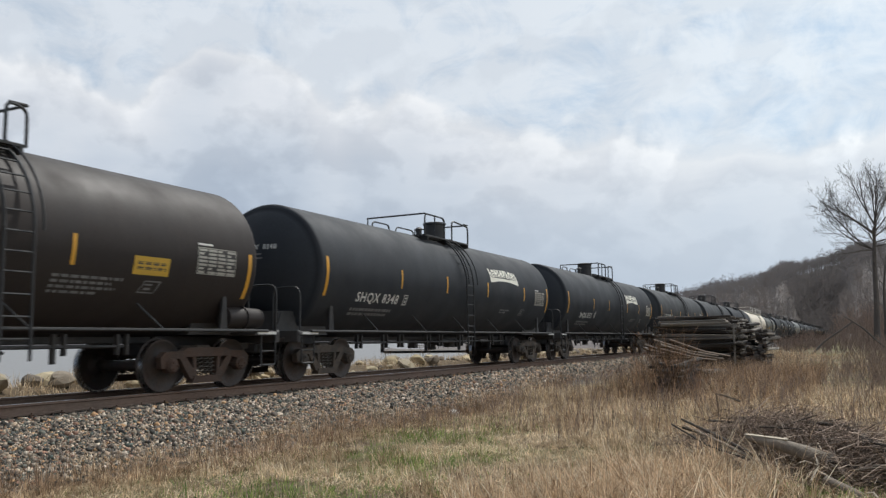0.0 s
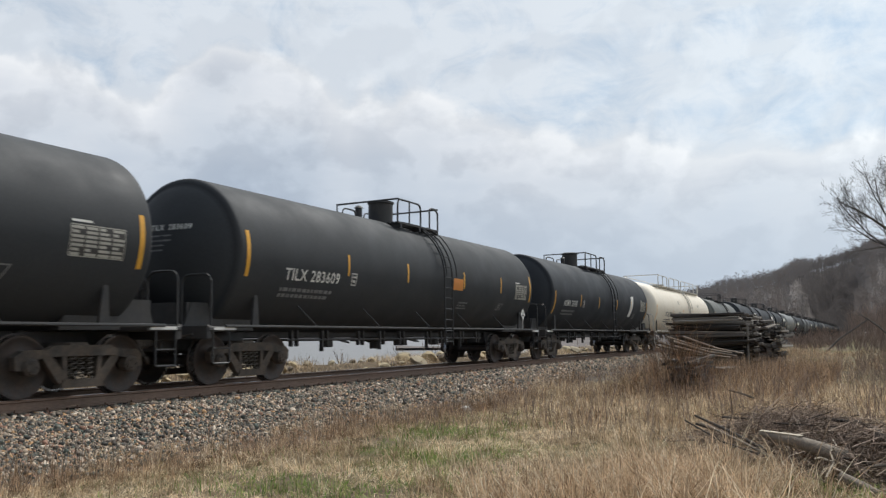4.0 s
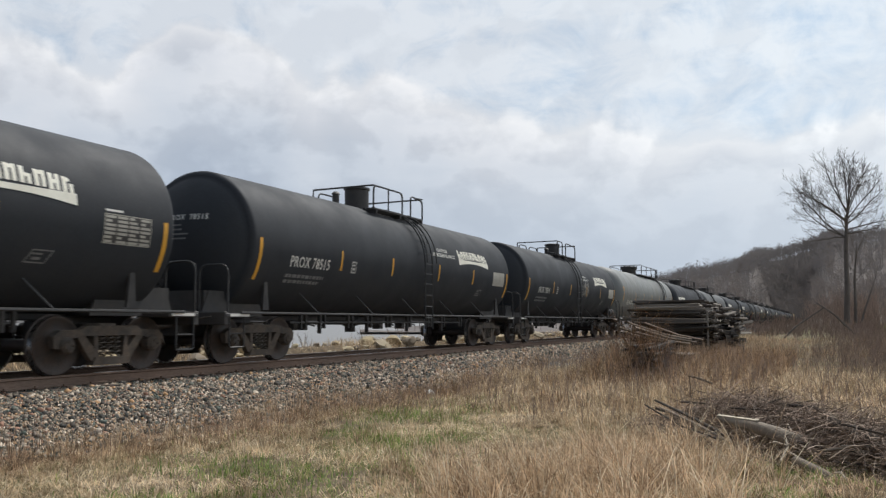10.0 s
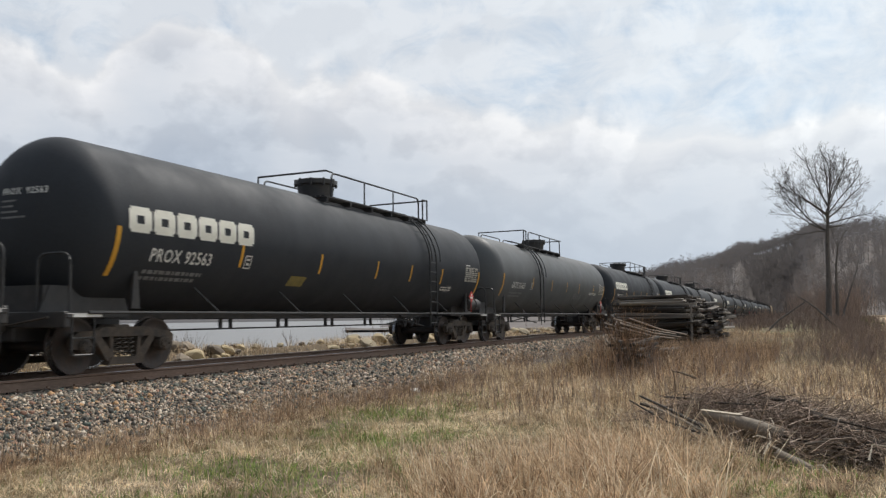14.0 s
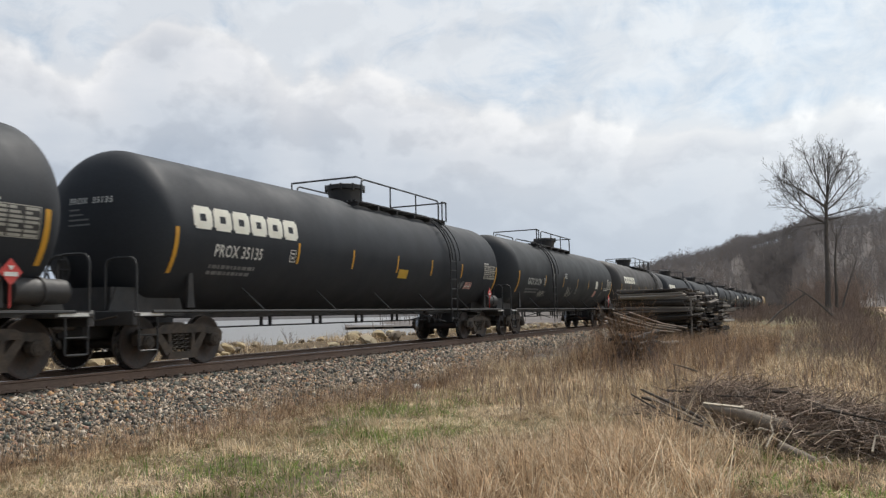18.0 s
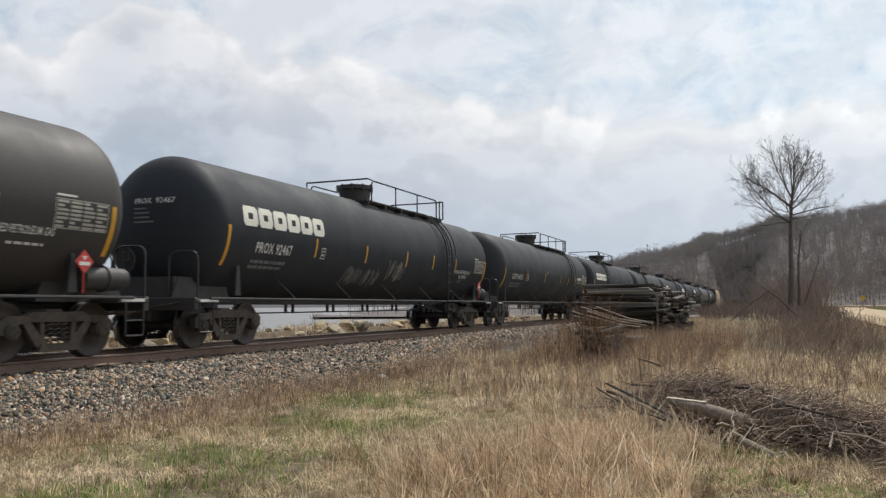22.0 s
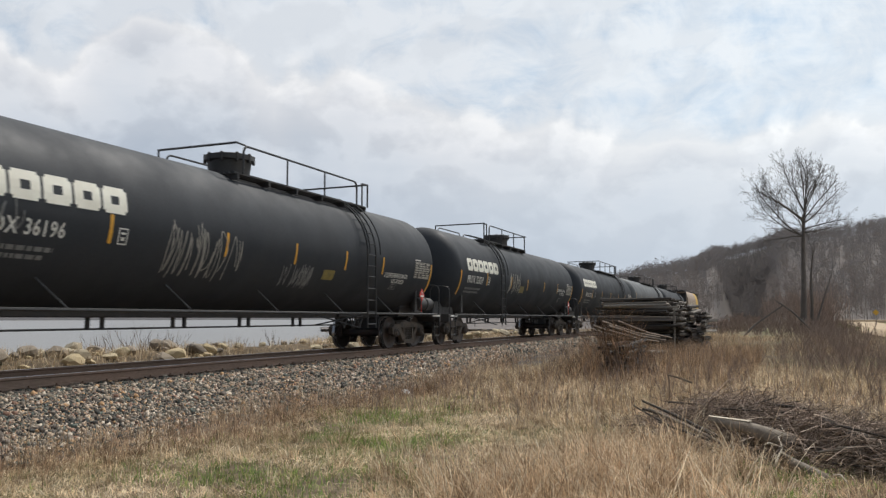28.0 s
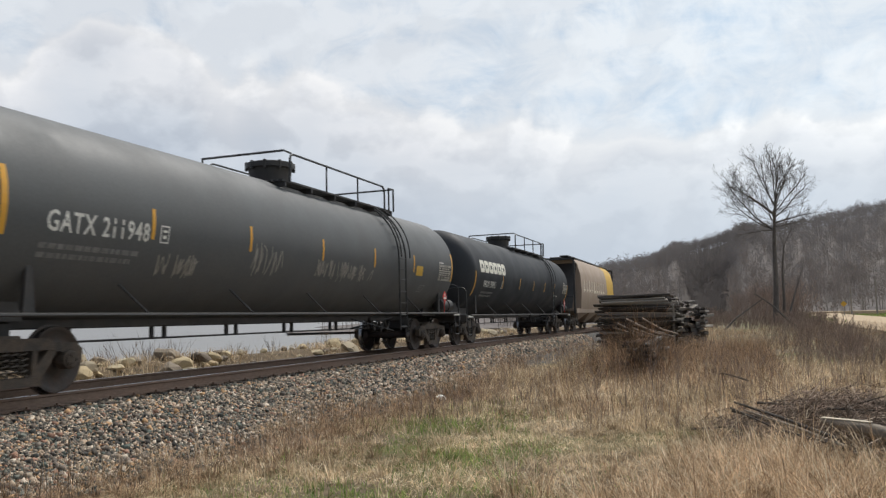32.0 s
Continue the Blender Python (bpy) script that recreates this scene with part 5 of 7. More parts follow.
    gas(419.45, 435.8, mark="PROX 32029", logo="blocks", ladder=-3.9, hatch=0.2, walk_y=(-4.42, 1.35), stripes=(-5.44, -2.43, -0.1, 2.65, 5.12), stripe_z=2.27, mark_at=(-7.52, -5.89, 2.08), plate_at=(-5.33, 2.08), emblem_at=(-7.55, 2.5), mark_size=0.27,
        extra=[("tag", -2.75, 1.86, 1.7, 0.78, M_PALE), ("panel", -1.17, 0.6, 1.90, 0.28, M_DIMYELLOW), (T, "LIQUEFIED PETROLEUM GAS", 0.13, 5.15, 2.14, 1.5), (T, "NOT-ODORIZED", 0.12, 5.7, 1.97, 0.8)])
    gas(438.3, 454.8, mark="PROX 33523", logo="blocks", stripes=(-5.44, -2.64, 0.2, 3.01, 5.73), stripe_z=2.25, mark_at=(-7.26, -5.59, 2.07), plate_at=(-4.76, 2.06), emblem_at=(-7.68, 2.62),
        extra=[("panel", -0.40, 0.42, 1.62, 0.18, M_GREYMARK, 0.08), (T, "LIQUEFIED PETROLEUM GAS", 0.13, 5.15, 1.82, 1.5), (T, "NOT-ODORIZED", 0.12, 5.7, 1.66, 0.8)])
    gas(457.4, 474.3, "long slate-grey pressure tank car with sprayed scrawl", M_TANK_G, rail_z=1.06, mark="GATX 211948", stripes=(-5.71, -3.01, -0.18, 2.55, 5.2), stripe_z=2.41, end_z=2.45, mark_at=(-7.78, -5.79, 2.14), plate_at=(-5.54, 2.14), mark_size=0.28,
        extra=[("tag", -5.45, 1.62, 0.95, 0.38, M_GREYMARK), ("tag", -2.85, 1.76, 1.0, 0.58, M_GREYMARK), ("tag", -0.4, 1.79, 2.8, 0.42, M_GREYMARK), ("panel", 5.4, 0.5, 2.10, 0.27, M_YELLOW)])
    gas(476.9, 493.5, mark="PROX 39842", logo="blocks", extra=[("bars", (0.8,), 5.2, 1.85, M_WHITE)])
    cars.append(hopper_car(504.3, 16.4))
    return cars


TRAIN = build_train()


def motions():
    """The train rolls past at an even speed, and its wheels turn."""
    for car in TRAIN:
        y0 = car.matrix_basis.translation.y
        walk(car, [(t, pose(XC, y0 - SPEED * t, 0)) for t in (0, 8, 16, 24, 32)])
    turn = math.degrees(SPEED / 0.457)
    keyed = {}
    for wheel in WHEELS:
        y = round(wheel.matrix_basis.translation.y, 3)
        if y not in keyed:
            rows = [(i / 30, pose(0, y, 0.457) @ Matrix.Rotation(radians(turn * i / 30 % 360.0), 4, "X")) for i in range(961)]
            walk(wheel, rows)
            keyed[y] = wheel
        else:
            first = keyed[y]
            wheel.rotation_mode = "QUATERNION"
            data = wheel.animation_data_create()
            data.action = first.animation_data.action
            data.action_slot = first.animation_data.action_slot

# ---- the ground's cover ----
GX0, GY0, GSTEP = -17.0, 0.0, 0.25
GRID = np.array([[height(GX0 + i * GSTEP, GY0 + j * GSTEP) for i in range(161)] for j in range(361)])


def level(x, y):
    """Ground height for many places at once."""
    i = np.clip((x - GX0) / GSTEP, 0, 159.99)
    j = np.clip((y - GY0) / GSTEP, 0, 359.99)
    a, b = i.astype(int), j.astype(int)
    u, v = i - a, j - b
    return (GRID[b, a] * (1 - u) + GRID[b, a + 1] * u) * (1 - v) + (GRID[b + 1, a] * (1 - u) + GRID[b + 1, a + 1] * u) * v


def fast_mesh(name, verts, quads, tris, mat, smooth=False):
    """Large meshes from number arrays."""
    me = bpy.data.meshes.new(name)
    me.vertices.add(len(verts))
    me.vertices.foreach_set("co", np.asarray(verts, np.float32).ravel())
    nq, nt = len(quads), len(tris)
    me.loops.add(nq * 4 + nt * 3)
    me.polygons.add(nq + nt)
    idx = np.concatenate([np.asarray(quads, np.int32).ravel(), np.asarray(tris, np.int32).ravel()])
    me.loops.foreach_set("vertex_index", idx)
    start = np.concatenate([np.arange(nq) * 4, nq * 4 + np.arange(nt) * 3]).astype(np.int32)
    me.polygons.foreach_set("loop_start", start)
    if smooth:
        me.polygons.foreach_set("use_smooth", np.ones(nq + nt, bool))
    me.materials.append(mat)
    me.update(calc_edges=True)
    return me


def blades(name, label, x, y, high, wide, lean, mat, curl=0.3, z=None):
    """Grass: each blade a bent, tapering strip."""
    n = len(x)
    z0 = level(x, y) - 0.015 if z is None else z
    a = rng.uniform(0, 2 * np.pi, n)
    la = rng.uniform(0, 2 * np.pi, n)
    ln = np.abs(rng.normal(0, 1, n)) * lean * high
    wx, wy = np.cos(a) * wide * 0.5, np.sin(a) * wide * 0.5
    dx, dy = np.cos(la) * ln, np.sin(la) * ln
    v = np.zeros((n, 5, 3), np.float32)
    v[:, 0] = np.stack([x - wx, y - wy, z0], 1)
    v[:, 1] = np.stack([x + wx, y + wy, z0], 1)
    mh = high * 0.55
    v[:, 2] = np.stack([x + wx * 0.75 + dx * 0.35, y + wy * 0.75 + dy * 0.35, z0 + mh], 1)
    v[:, 3] = np.stack([x - wx * 0.75 + dx * 0.35, y - wy * 0.75 + dy * 0.35, z0 + mh], 1)
    drop = np.clip(1.0 - curl * ln / np.maximum(high, 0.01), 0.25, 1.0)
    v[:, 4] = np.stack([x + dx, y + dy, z0 + high * drop], 1)
    b = np.arange(n)[:, None] * 5
    quads = b + np.array([[0, 1, 2, 3]])
    tris = b + np.array([[3, 2, 4]])
    ob = structure(name, fast_mesh(name, v.reshape(-1, 3), quads, tris, mat), label, "stuff", "grass")
    return ob


M_STRAW = material("straw", (0.42, 0.30, 0.15), 0.9, 0.0, (0.30, 0.20, 0.10), 1.5, 0.5, 40, 0.1, 0.0, island=1.0, tones=[(0.390, 0.297, 0.195), (0.695, 0.549, 0.373), (0.804, 0.667, 0.476), (0.845, 0.733, 0.562), (0.543, 0.415, 0.271), (0.759, 0.602, 0.411)], patchy=0.24, leaf=0.42, spec=0.2)
M_STRAW_R = material("straw_russet", (0.36, 0.23, 0.13), 0.9, 0.0, (0.26, 0.16, 0.09), 1.5, 0.5, 40, 0.1, 0.0, island=1.0, tones=[(0.357, 0.254, 0.168), (0.716, 0.549, 0.372), (0.825, 0.661, 0.472), (0.842, 0.747, 0.574), (0.519, 0.373, 0.246), (0.760, 0.564, 0.372)], patchy=0.24, leaf=0.42, spec=0.2)
M_GREEN = material("green_grass", (0.10, 0.14, 0.03), 0.85, 0.0, (0.15, 0.15, 0.05), 1.2, 0.5, 40, 0.1, 0.0, island=1.0, tones=[(0.12, 0.22, 0.05), (0.19, 0.29, 0.075), (0.30, 0.36, 0.11), (0.46, 0.43, 0.20), (0.22, 0.30, 0.09)], patchy=0.24, leaf=0.42, spec=0.25)
M_WEED = material("dead_weed", (0.16, 0.105, 0.065), 0.95, 0.0, (0.10, 0.07, 0.05), 1.5, 0.5, 40, 0.1, 0.0, island=1.0, tones=[(0.172, 0.124, 0.085), (0.381, 0.270, 0.182), (0.518, 0.367, 0.244), (0.268, 0.188, 0.131), (0.622, 0.440, 0.289)], patchy=0.30, leaf=0.42, spec=0.2)
M_TWIG = material("grey_twig", (0.16, 0.135, 0.115), 0.9, 0.0, (0.09, 0.075, 0.065), 4.0, 0.6, 40, 0.2, 0.1, island=1.0, tones=[(0.190, 0.145, 0.111), (0.360, 0.274, 0.215), (0.563, 0.448, 0.353), (0.271, 0.205, 0.162), (0.133, 0.103, 0.086)], spec=0.2)
M_STONE = material("ballast_stone", (0.30, 0.285, 0.27), 0.9, 0.0, (0.18, 0.17, 0.16), 9.0, 0.5, 60, 0.15, 0.2, 60, island=1.0,
                   tones=[(0.042, 0.041, 0.036), (0.183, 0.151, 0.117), (0.303, 0.247, 0.185), (0.052, 0.056, 0.050), (0.606, 0.515, 0.411), (0.282, 0.156, 0.107), (0.084, 0.106, 0.090), (0.044, 0.039, 0.035), (0.460, 0.353, 0.254), (0.084, 0.072, 0.061), (0.355, 0.278, 0.201), (0.449, 0.272, 0.137), (0.142, 0.147, 0.123), (0.048, 0.045, 0.041), (0.121, 0.097, 0.078), (0.219, 0.182, 0.146)], spec=0.3)
M_ROCK = material("bank_rock", (0.40, 0.34, 0.25), 0.9, 0.0, (0.20, 0.165, 0.12), 2.5, 0.7, 25, 0.2, 0.4, 12, tones=[(0.180, 0.150, 0.120), (0.408, 0.348, 0.252), (0.552, 0.444, 0.276), (0.288, 0.240, 0.186), (0.600, 0.504, 0.336)], spec=0.3)
M_LOG = material("weathered_log", (0.31, 0.26, 0.205), 0.9, 0.0, (0.18, 0.148, 0.115), 3.0, 0.6, 40, 0.3, 0.5, 25, obj_random=0.3, stretch=(4, 4, 0.6))
M_DARKLOG = material("dark_log", (0.085, 0.070, 0.058), 0.95, 0.0, (0.045, 0.038, 0.032), 3.0, 0.6, 40, 0.3, 0.5, 25, obj_random=0.3, stretch=(4, 4, 0.6))
M_BLEACHED = material("bleached_wood", (0.52, 0.45, 0.35), 0.85, 0.0, (0.33, 0.28, 0.22), 5.0, 0.5)
M_TIMBER = material("old_timber", (0.105, 0.088, 0.074), 0.95, 0.0, (0.05, 0.043, 0.037), 2.0, 0.7, 30, 0.3, 0.5, 25, tones=[(0.073, 0.062, 0.052), (0.140, 0.122, 0.104), (0.305, 0.273, 0.234), (0.104, 0.087, 0.076), (0.201, 0.174, 0.149), (0.079, 0.068, 0.061), (0.414, 0.371, 0.322)], stretch=(0.5, 4, 4))
M_PLANK = material("split_plank", (0.25, 0.195, 0.15), 0.9, 0.0, (0.13, 0.10, 0.078), 2.0, 0.7, 30, 0.3, 0.4, 25, obj_random=0.3, stretch=(0.5, 4, 4))
M_BARK = material("grey_bark", (0.165, 0.147, 0.134), 0.95, 0.0, (0.08, 0.07, 0.064), 3.0, 0.7, 30, 0.3, 0.5, 20, stretch=(3, 3, 0.8))


M_BUSH = material("bush_twig", (0.24, 0.18, 0.155), 0.9, 0.0, (0.16, 0.12, 0.105), 1.0, 0.5, 40, 0.1, 0.0, island=1.0, tones=[(0.236, 0.185, 0.166), (0.397, 0.320, 0.275), (0.541, 0.435, 0.364), (0.324, 0.253, 0.227)], leaf=0.4, spec=0.2)


def scatter(n, x0, x1, y0, y1, power=1.0):
    """Places, denser towards y0 for power over 1."""
    return rng.uniform(x0, x1, n), y0 + (y1 - y0) * rng.random(n) ** power


def fields(x, y, scale, seed):
    """A soft patch pattern between 0 and 1."""
    p = np.zeros(len(x))
    r = np.random.default_rng(seed)
    for k in range(7):
        a, f, ph = r.uniform(0, 6.28), scale * r.uniform(0.6, 2.2), r.uniform(0, 6.28, 2)
        p += np.sin((x * np.cos(a) + y * np.sin(a)) * f + ph[0]) * np.sin((x * np.sin(a) - y * np.cos(a)) * f * 0.8 + ph[1])
    return 1 / (1 + np.exp(-2.0 * p))


TOE = np.array([toe(q * 0.25) for q in range(400)])


def off_ballast(x, y, spare=0.0):
    return x - XC > TOE[np.clip((y * 4).astype(int), 0, 399)] - 0.45 + spare + 0.9 * (fields(x, y, 1.6, 3) - 0.5)


def tall_zone(x, y):
    """Where the high straw stands: to the open side of a slanting line."""
    return 1 / (1 + np.exp(-((x + 3.6) + 0.30 * (y - 7.0) + 1.2 * (fields(x, y, 0.7, 11) - 0.5)) * 3.0))


def arcs(name, label, x, y, length, wide, way, tilt, bend, mat):
    """Long grass: blades that rise, arch over and taper."""
    n = len(x)
    z = level(x, y) - 0.02
    cx, cy = np.cos(way), np.sin(way)
    v = np.zeros((n, 7, 3), np.float32)
    px, pz = np.zeros(n), np.zeros(n)
    at = 0
    steps = ((0.0, 1.0), (0.40, 0.85), (0.35, 0.6), (0.25, 0.0))
    ang = tilt.copy()
    turn = rng.uniform(0, 2 * np.pi, n)
    sx, sy = np.cos(turn) * wide * 0.5, np.sin(turn) * wide * 0.5
    for share, w in steps:
        px = px + np.sin(ang) * length * share
        pz = pz + np.cos(ang) * length * share
        mid = np.stack([x + cx * px, y + cy * px, np.maximum(z + pz, z + 0.015)], 1)
        if w > 0:
            v[:, at] = mid - np.stack([sx * w, sy * w, sx * 0], 1)
            v[:, at + 1] = mid + np.stack([sx * w, sy * w, sx * 0], 1)
            at += 2
        else:
            v[:, at] = mid
        ang = ang + bend * (share + 0.15)
    b = np.arange(n)[:, None] * 7
    quads = np.concatenate([b + np.array([[0, 1, 3, 2]]), b + np.array([[2, 3, 5, 4]])])
    return structure(name, fast_mesh(name, v.reshape(-1, 3), quads, b + np.array([[4, 5, 6]]), mat), label, "stuff", "grass")


def tussocks(name, label, cx, cy, k, reach, high, mat, wind=0.8, droop=1.0, wide=0.006):
    """Clumps of arching blades, combed by one wind."""
    n = len(cx)
    a = rng.uniform(0, 6.283, (n, k))
    rad = np.abs(rng.normal(0, 1, (n, k))) * reach[:, None]
    lean = 2.6 + rng.normal(0, 0.7, n)[:, None]
    way = np.where(rng.random((n, k)) < wind * 0.6, lean + rng.normal(0, 0.5, (n, k)), a)
    long = high[:, None] * rng.uniform(0.35, 1.1, (n, k))
    tilt = np.abs(rng.normal(0.18, 0.22, (n, k)))
    bend = np.abs(rng.normal(0.9, 0.6, (n, k))) * droop
    x, y = cx[:, None] + np.cos(a) * rad, cy[:, None] + np.sin(a) * rad
    return arcs(name, label, x.ravel(), y.ravel(), long.ravel(), wide, way.ravel(), tilt.ravel(), bend.ravel(), mat)


def heap_frame(x, y):
    """Along and across the brush heap."""
    return (x + 0.5) * 0.79 - (y - 9.7) * 0.61, (x + 0.5) * 0.61 + (y - 9.7) * 0.79


def near_heap(x, y, grow_by=1.0):
    """Inside the outline of the brush heap."""
    u, w = heap_frame(x, y)
    return (((u + 0.9) / 1.25) ** 2 + ((w - 0.35) / 0.95) ** 2 < grow_by) | (((u - 1.0) / 1.35) ** 2 + ((w + 0.15) / 0.85) ** 2 < grow_by)


def green_zone(x, y):
    """The strip of spring green along the foot of the ballast."""
    off = (x + 4.55 + 0.17 * (y - 5.0)) / 1.05
    p = 1.25 * np.exp(-off * off) * (1 - 1 / (1 + np.exp(-(y - 13.0)))) * np.clip(2.2 * fields(x, y, 1.3, 5) - 0.1, 0.1, 1)
    return p + 0.45 * np.exp(-((x + 0.55) ** 2 + (y - 7.9) ** 2) / 0.6)


def build_grass():
    # low turf: green in patches, otherwise old straw
    x, y = scatter(130000, -9.5, 4.5, 3.2, 24, 1.6)
    keep = off_ballast(x, y)
    x, y = x[keep], y[keep]
    pick = rng.random(len(x)) < np.clip(green_zone(x, y), 0, 0.92)
    hi = rng.uniform(0.05, 0.16, len(x)) * (0.7 + 0.6 * fields(x, y, 1.5, 8))
    blades("green_grass", "short patchy green spring grass", x[pick], y[pick], hi[pick], 0.008, 1.0, M_GREEN, 0.4)
    q = ~pick
    blades("dry_turf", "short flattened straw-coloured dead grass", x[q], y[q], hi[q] * 0.8, 0.007, 1.5, M_STRAW, 0.6)
    # flattened old blades that mat the ground between
    x, y = scatter(150000, -9.0, 6.0, 3.5, 26, 1.5)
    keep = off_ballast(x, y, 0.1) & (rng.random(len(x)) < (0.95 - 0.95 * green_zone(x, y)) * (0.25 + 0.75 * (fields(x, y, 2.4, 61) > 0.35))) & ~near_heap(x, y, 0.8)
    x, y = x[keep], y[keep]
    blades("matted_grass", "flattened pale straw lying in all directions", x, y, rng.uniform(0.04, 0.12, len(x)), 0.008, 3.2, M_STRAW, 0.26)
    # low pale tufts at the edge of the green
    x, y = scatter(1500, -8.5, 3.0, 3.5, 20, 1.3)
    keep = off_ballast(x, y, 0.1) & (rng.random(len(x)) < 0.2 + 0.8 * fields(x, y, 1.1, 19)) & ~near_heap(x, y)
    x, y = x[keep], y[keep]
    tussocks("pale_tuft", "low pale tufts of combed-over straw", x, y, 34, np.full(len(x), 0.09), rng.uniform(0.14, 0.32, len(x)), M_STRAW, 1.0, 1.5)
    # tall straw in tussocks
    x, y = scatter(3000, -8.5, 6.0, 3.5, 24, 1.3)
    t = tall_zone(x, y) * np.clip(1.7 * fields(x, y, 0.9, 21) - 0.1, 0.08, 1)
    keep = off_ballast(x, y, 0.3) & (rng.random(len(x)) < t) & ~near_heap(x, y, 1.15) & ~((x > -0.16 - 0.085 * y) & (x < 2.2) & (y < 9.6) & (rng.random(len(x)) < 0.85))
    x, y = x[keep], y[keep]
    high = rng.uniform(0.20, 0.60, len(x)) * (0.6 + 0.6 * fields(x, y, 0.7, 23))
    pale = fields(x, y, 1.2, 71) > 0.45
    tussocks("tall_dry_grass", "tall straw-coloured dead grass in arching tussocks", x[~pale], y[~pale], 44, high[~pale] * 0.26, high[~pale], M_STRAW_R, 0.7, 1.1)
    tussocks("tall_pale_grass", "tall pale bleached grass bowed by the wind", x[pale], y[pale], 44, high[pale] * 0.26, high[pale], M_STRAW, 0.8, 1.5, 0.007)
    # the highest, reddish stand
    n = 150
    x, y = -1.75 + rng.normal(0, 0.5, n), 7.1 + rng.normal(0, 1.1, n)
    tussocks("russet_grass", "high russet stand of dead grass", x, y, 46, np.full(n, 0.12), rng.uniform(0.30, 0.78, n), M_STRAW_R, 0.5, 1.0, 0.007)
    # middle distance: brown weeds up to the timber pile
    x, y = scatter(105000, -9.8, 9.0, 12, 60, 1.25)
    dens = (0.2 + 0.8 * fields(x, y, 0.35, 31)) * (0.25 + 0.75 * fields(x, y, 1.6, 37))
    keep = off_ballast(x, y, 0.5) & (rng.random(len(x)) < dens) & (x < 2.0 + (y - 12) * 0.10)
    x, y = x[keep], y[keep]
    away = x - XC - TOE[np.clip((y * 4).astype(int), 0, 399)]
    hi = rng.uniform(0.10, 0.80, len(x)) * (0.4 + 0.7 * fields(x, y, 0.4, 33)) * (0.6 + 0.6 * fields(x, y, 1.5, 34)) * np.clip(away / 2.2, 0.35, 1.0)
    half = rng.random(len(x)) < 0.25 + 0.5 * fields(x, y, 0.8, 39)
    blades("dead_weeds", "dense brown dead weeds", x[half], y[half], hi[half] * 1.1, 0.010, 0.6, M_WEED, 0.35)
    q = ~half & (fields(x, y, 0.9, 43) > 0.5)
    blades("dry_grass_belt", "belt of rust-coloured dead grass", x[q], y[q], hi[q] * 0.9, 0.011, 1.0, M_STRAW_R, 0.4)
    q = ~half & ~q
    blades("pale_grass_belt", "belt of bleached dead grass", x[q], y[q], hi[q] * 0.7, 0.012, 1.3, M_STRAW, 0.4)
    # wispy brown stalks along the foot of the ballast
    n = 2600
    y = 4.5 + 24 * rng.random(n) ** 1.2
    x = XC + np.array([toe(q) for q in y]) + rng.normal(0.25, 0.40, n)
    blades("dead_stalks", "thin upright dead stalks", x, y, rng.uniform(0.10, 0.55, n), 0.006, 0.3, M_WEED, 0.1)
    # brown dead weeds along the foot of the ballast and before the brush heap
    n = 620
    y = 4.2 + 15 * rng.random(n) ** 1.3
    x = XC + np.array([toe(q) for q in y]) + rng.normal(0.35, 0.38, n)
    tussocks("weed_fringe", "low russet-brown dead weeds at the edge of the stones", x, y, 30, np.full(n, 0.10), rng.uniform(0.08, 0.30, n), M_WEED, 0.3, 0.9, 0.005)
    x, y = rng.uniform(-1.0, 2.6, 420), rng.uniform(4.8, 9.2, 420)
    keep = (x > -0.16 - 0.085 * y) & ~near_heap(x, y, 0.9) & (fields(x, y, 1.4, 83) > 0.35)
    x, y = x[keep], y[keep]
    tussocks("brown_litter", "low tangled brown weeds and stems", x, y, 36, np.full(len(x), 0.14), rng.uniform(0.07, 0.24, len(x)), M_WEED, 0.4, 1.4, 0.006)
    x, y = rng.uniform(-1.1, 2.4, 9000), rng.uniform(5.0, 9.0, 9000)
    keep = (x > -0.16 - 0.09 * y) & (fields(x, y, 1.7, 91) > 0.55) & ~near_heap(x, y, 0.9)
    x, y = x[keep], y[keep]
    blades("heap_green", "short green grass before the brush heap", x, y, rng.uniform(0.05, 0.15, len(x)), 0.008, 1.0, M_GREEN, 0.4)
    # the river bank beyond the track
    x, y = rng.uniform(-15.7, -14.3, 14000), rng.uniform(5, 60, 14000)
    keep = rng.random(14000) < 0.15 + 0.85 * (fields(x * 0 + 3, y, 0.45, 41) > 0.40)
    x, y = x[keep], y[keep]
    blades("bank_grass", "dead straw among the bank's rocks", x, y, rng.uniform(0.10, 0.42, len(x)), 0.012, 0.8, M_STRAW, 0.6)


build_grass()


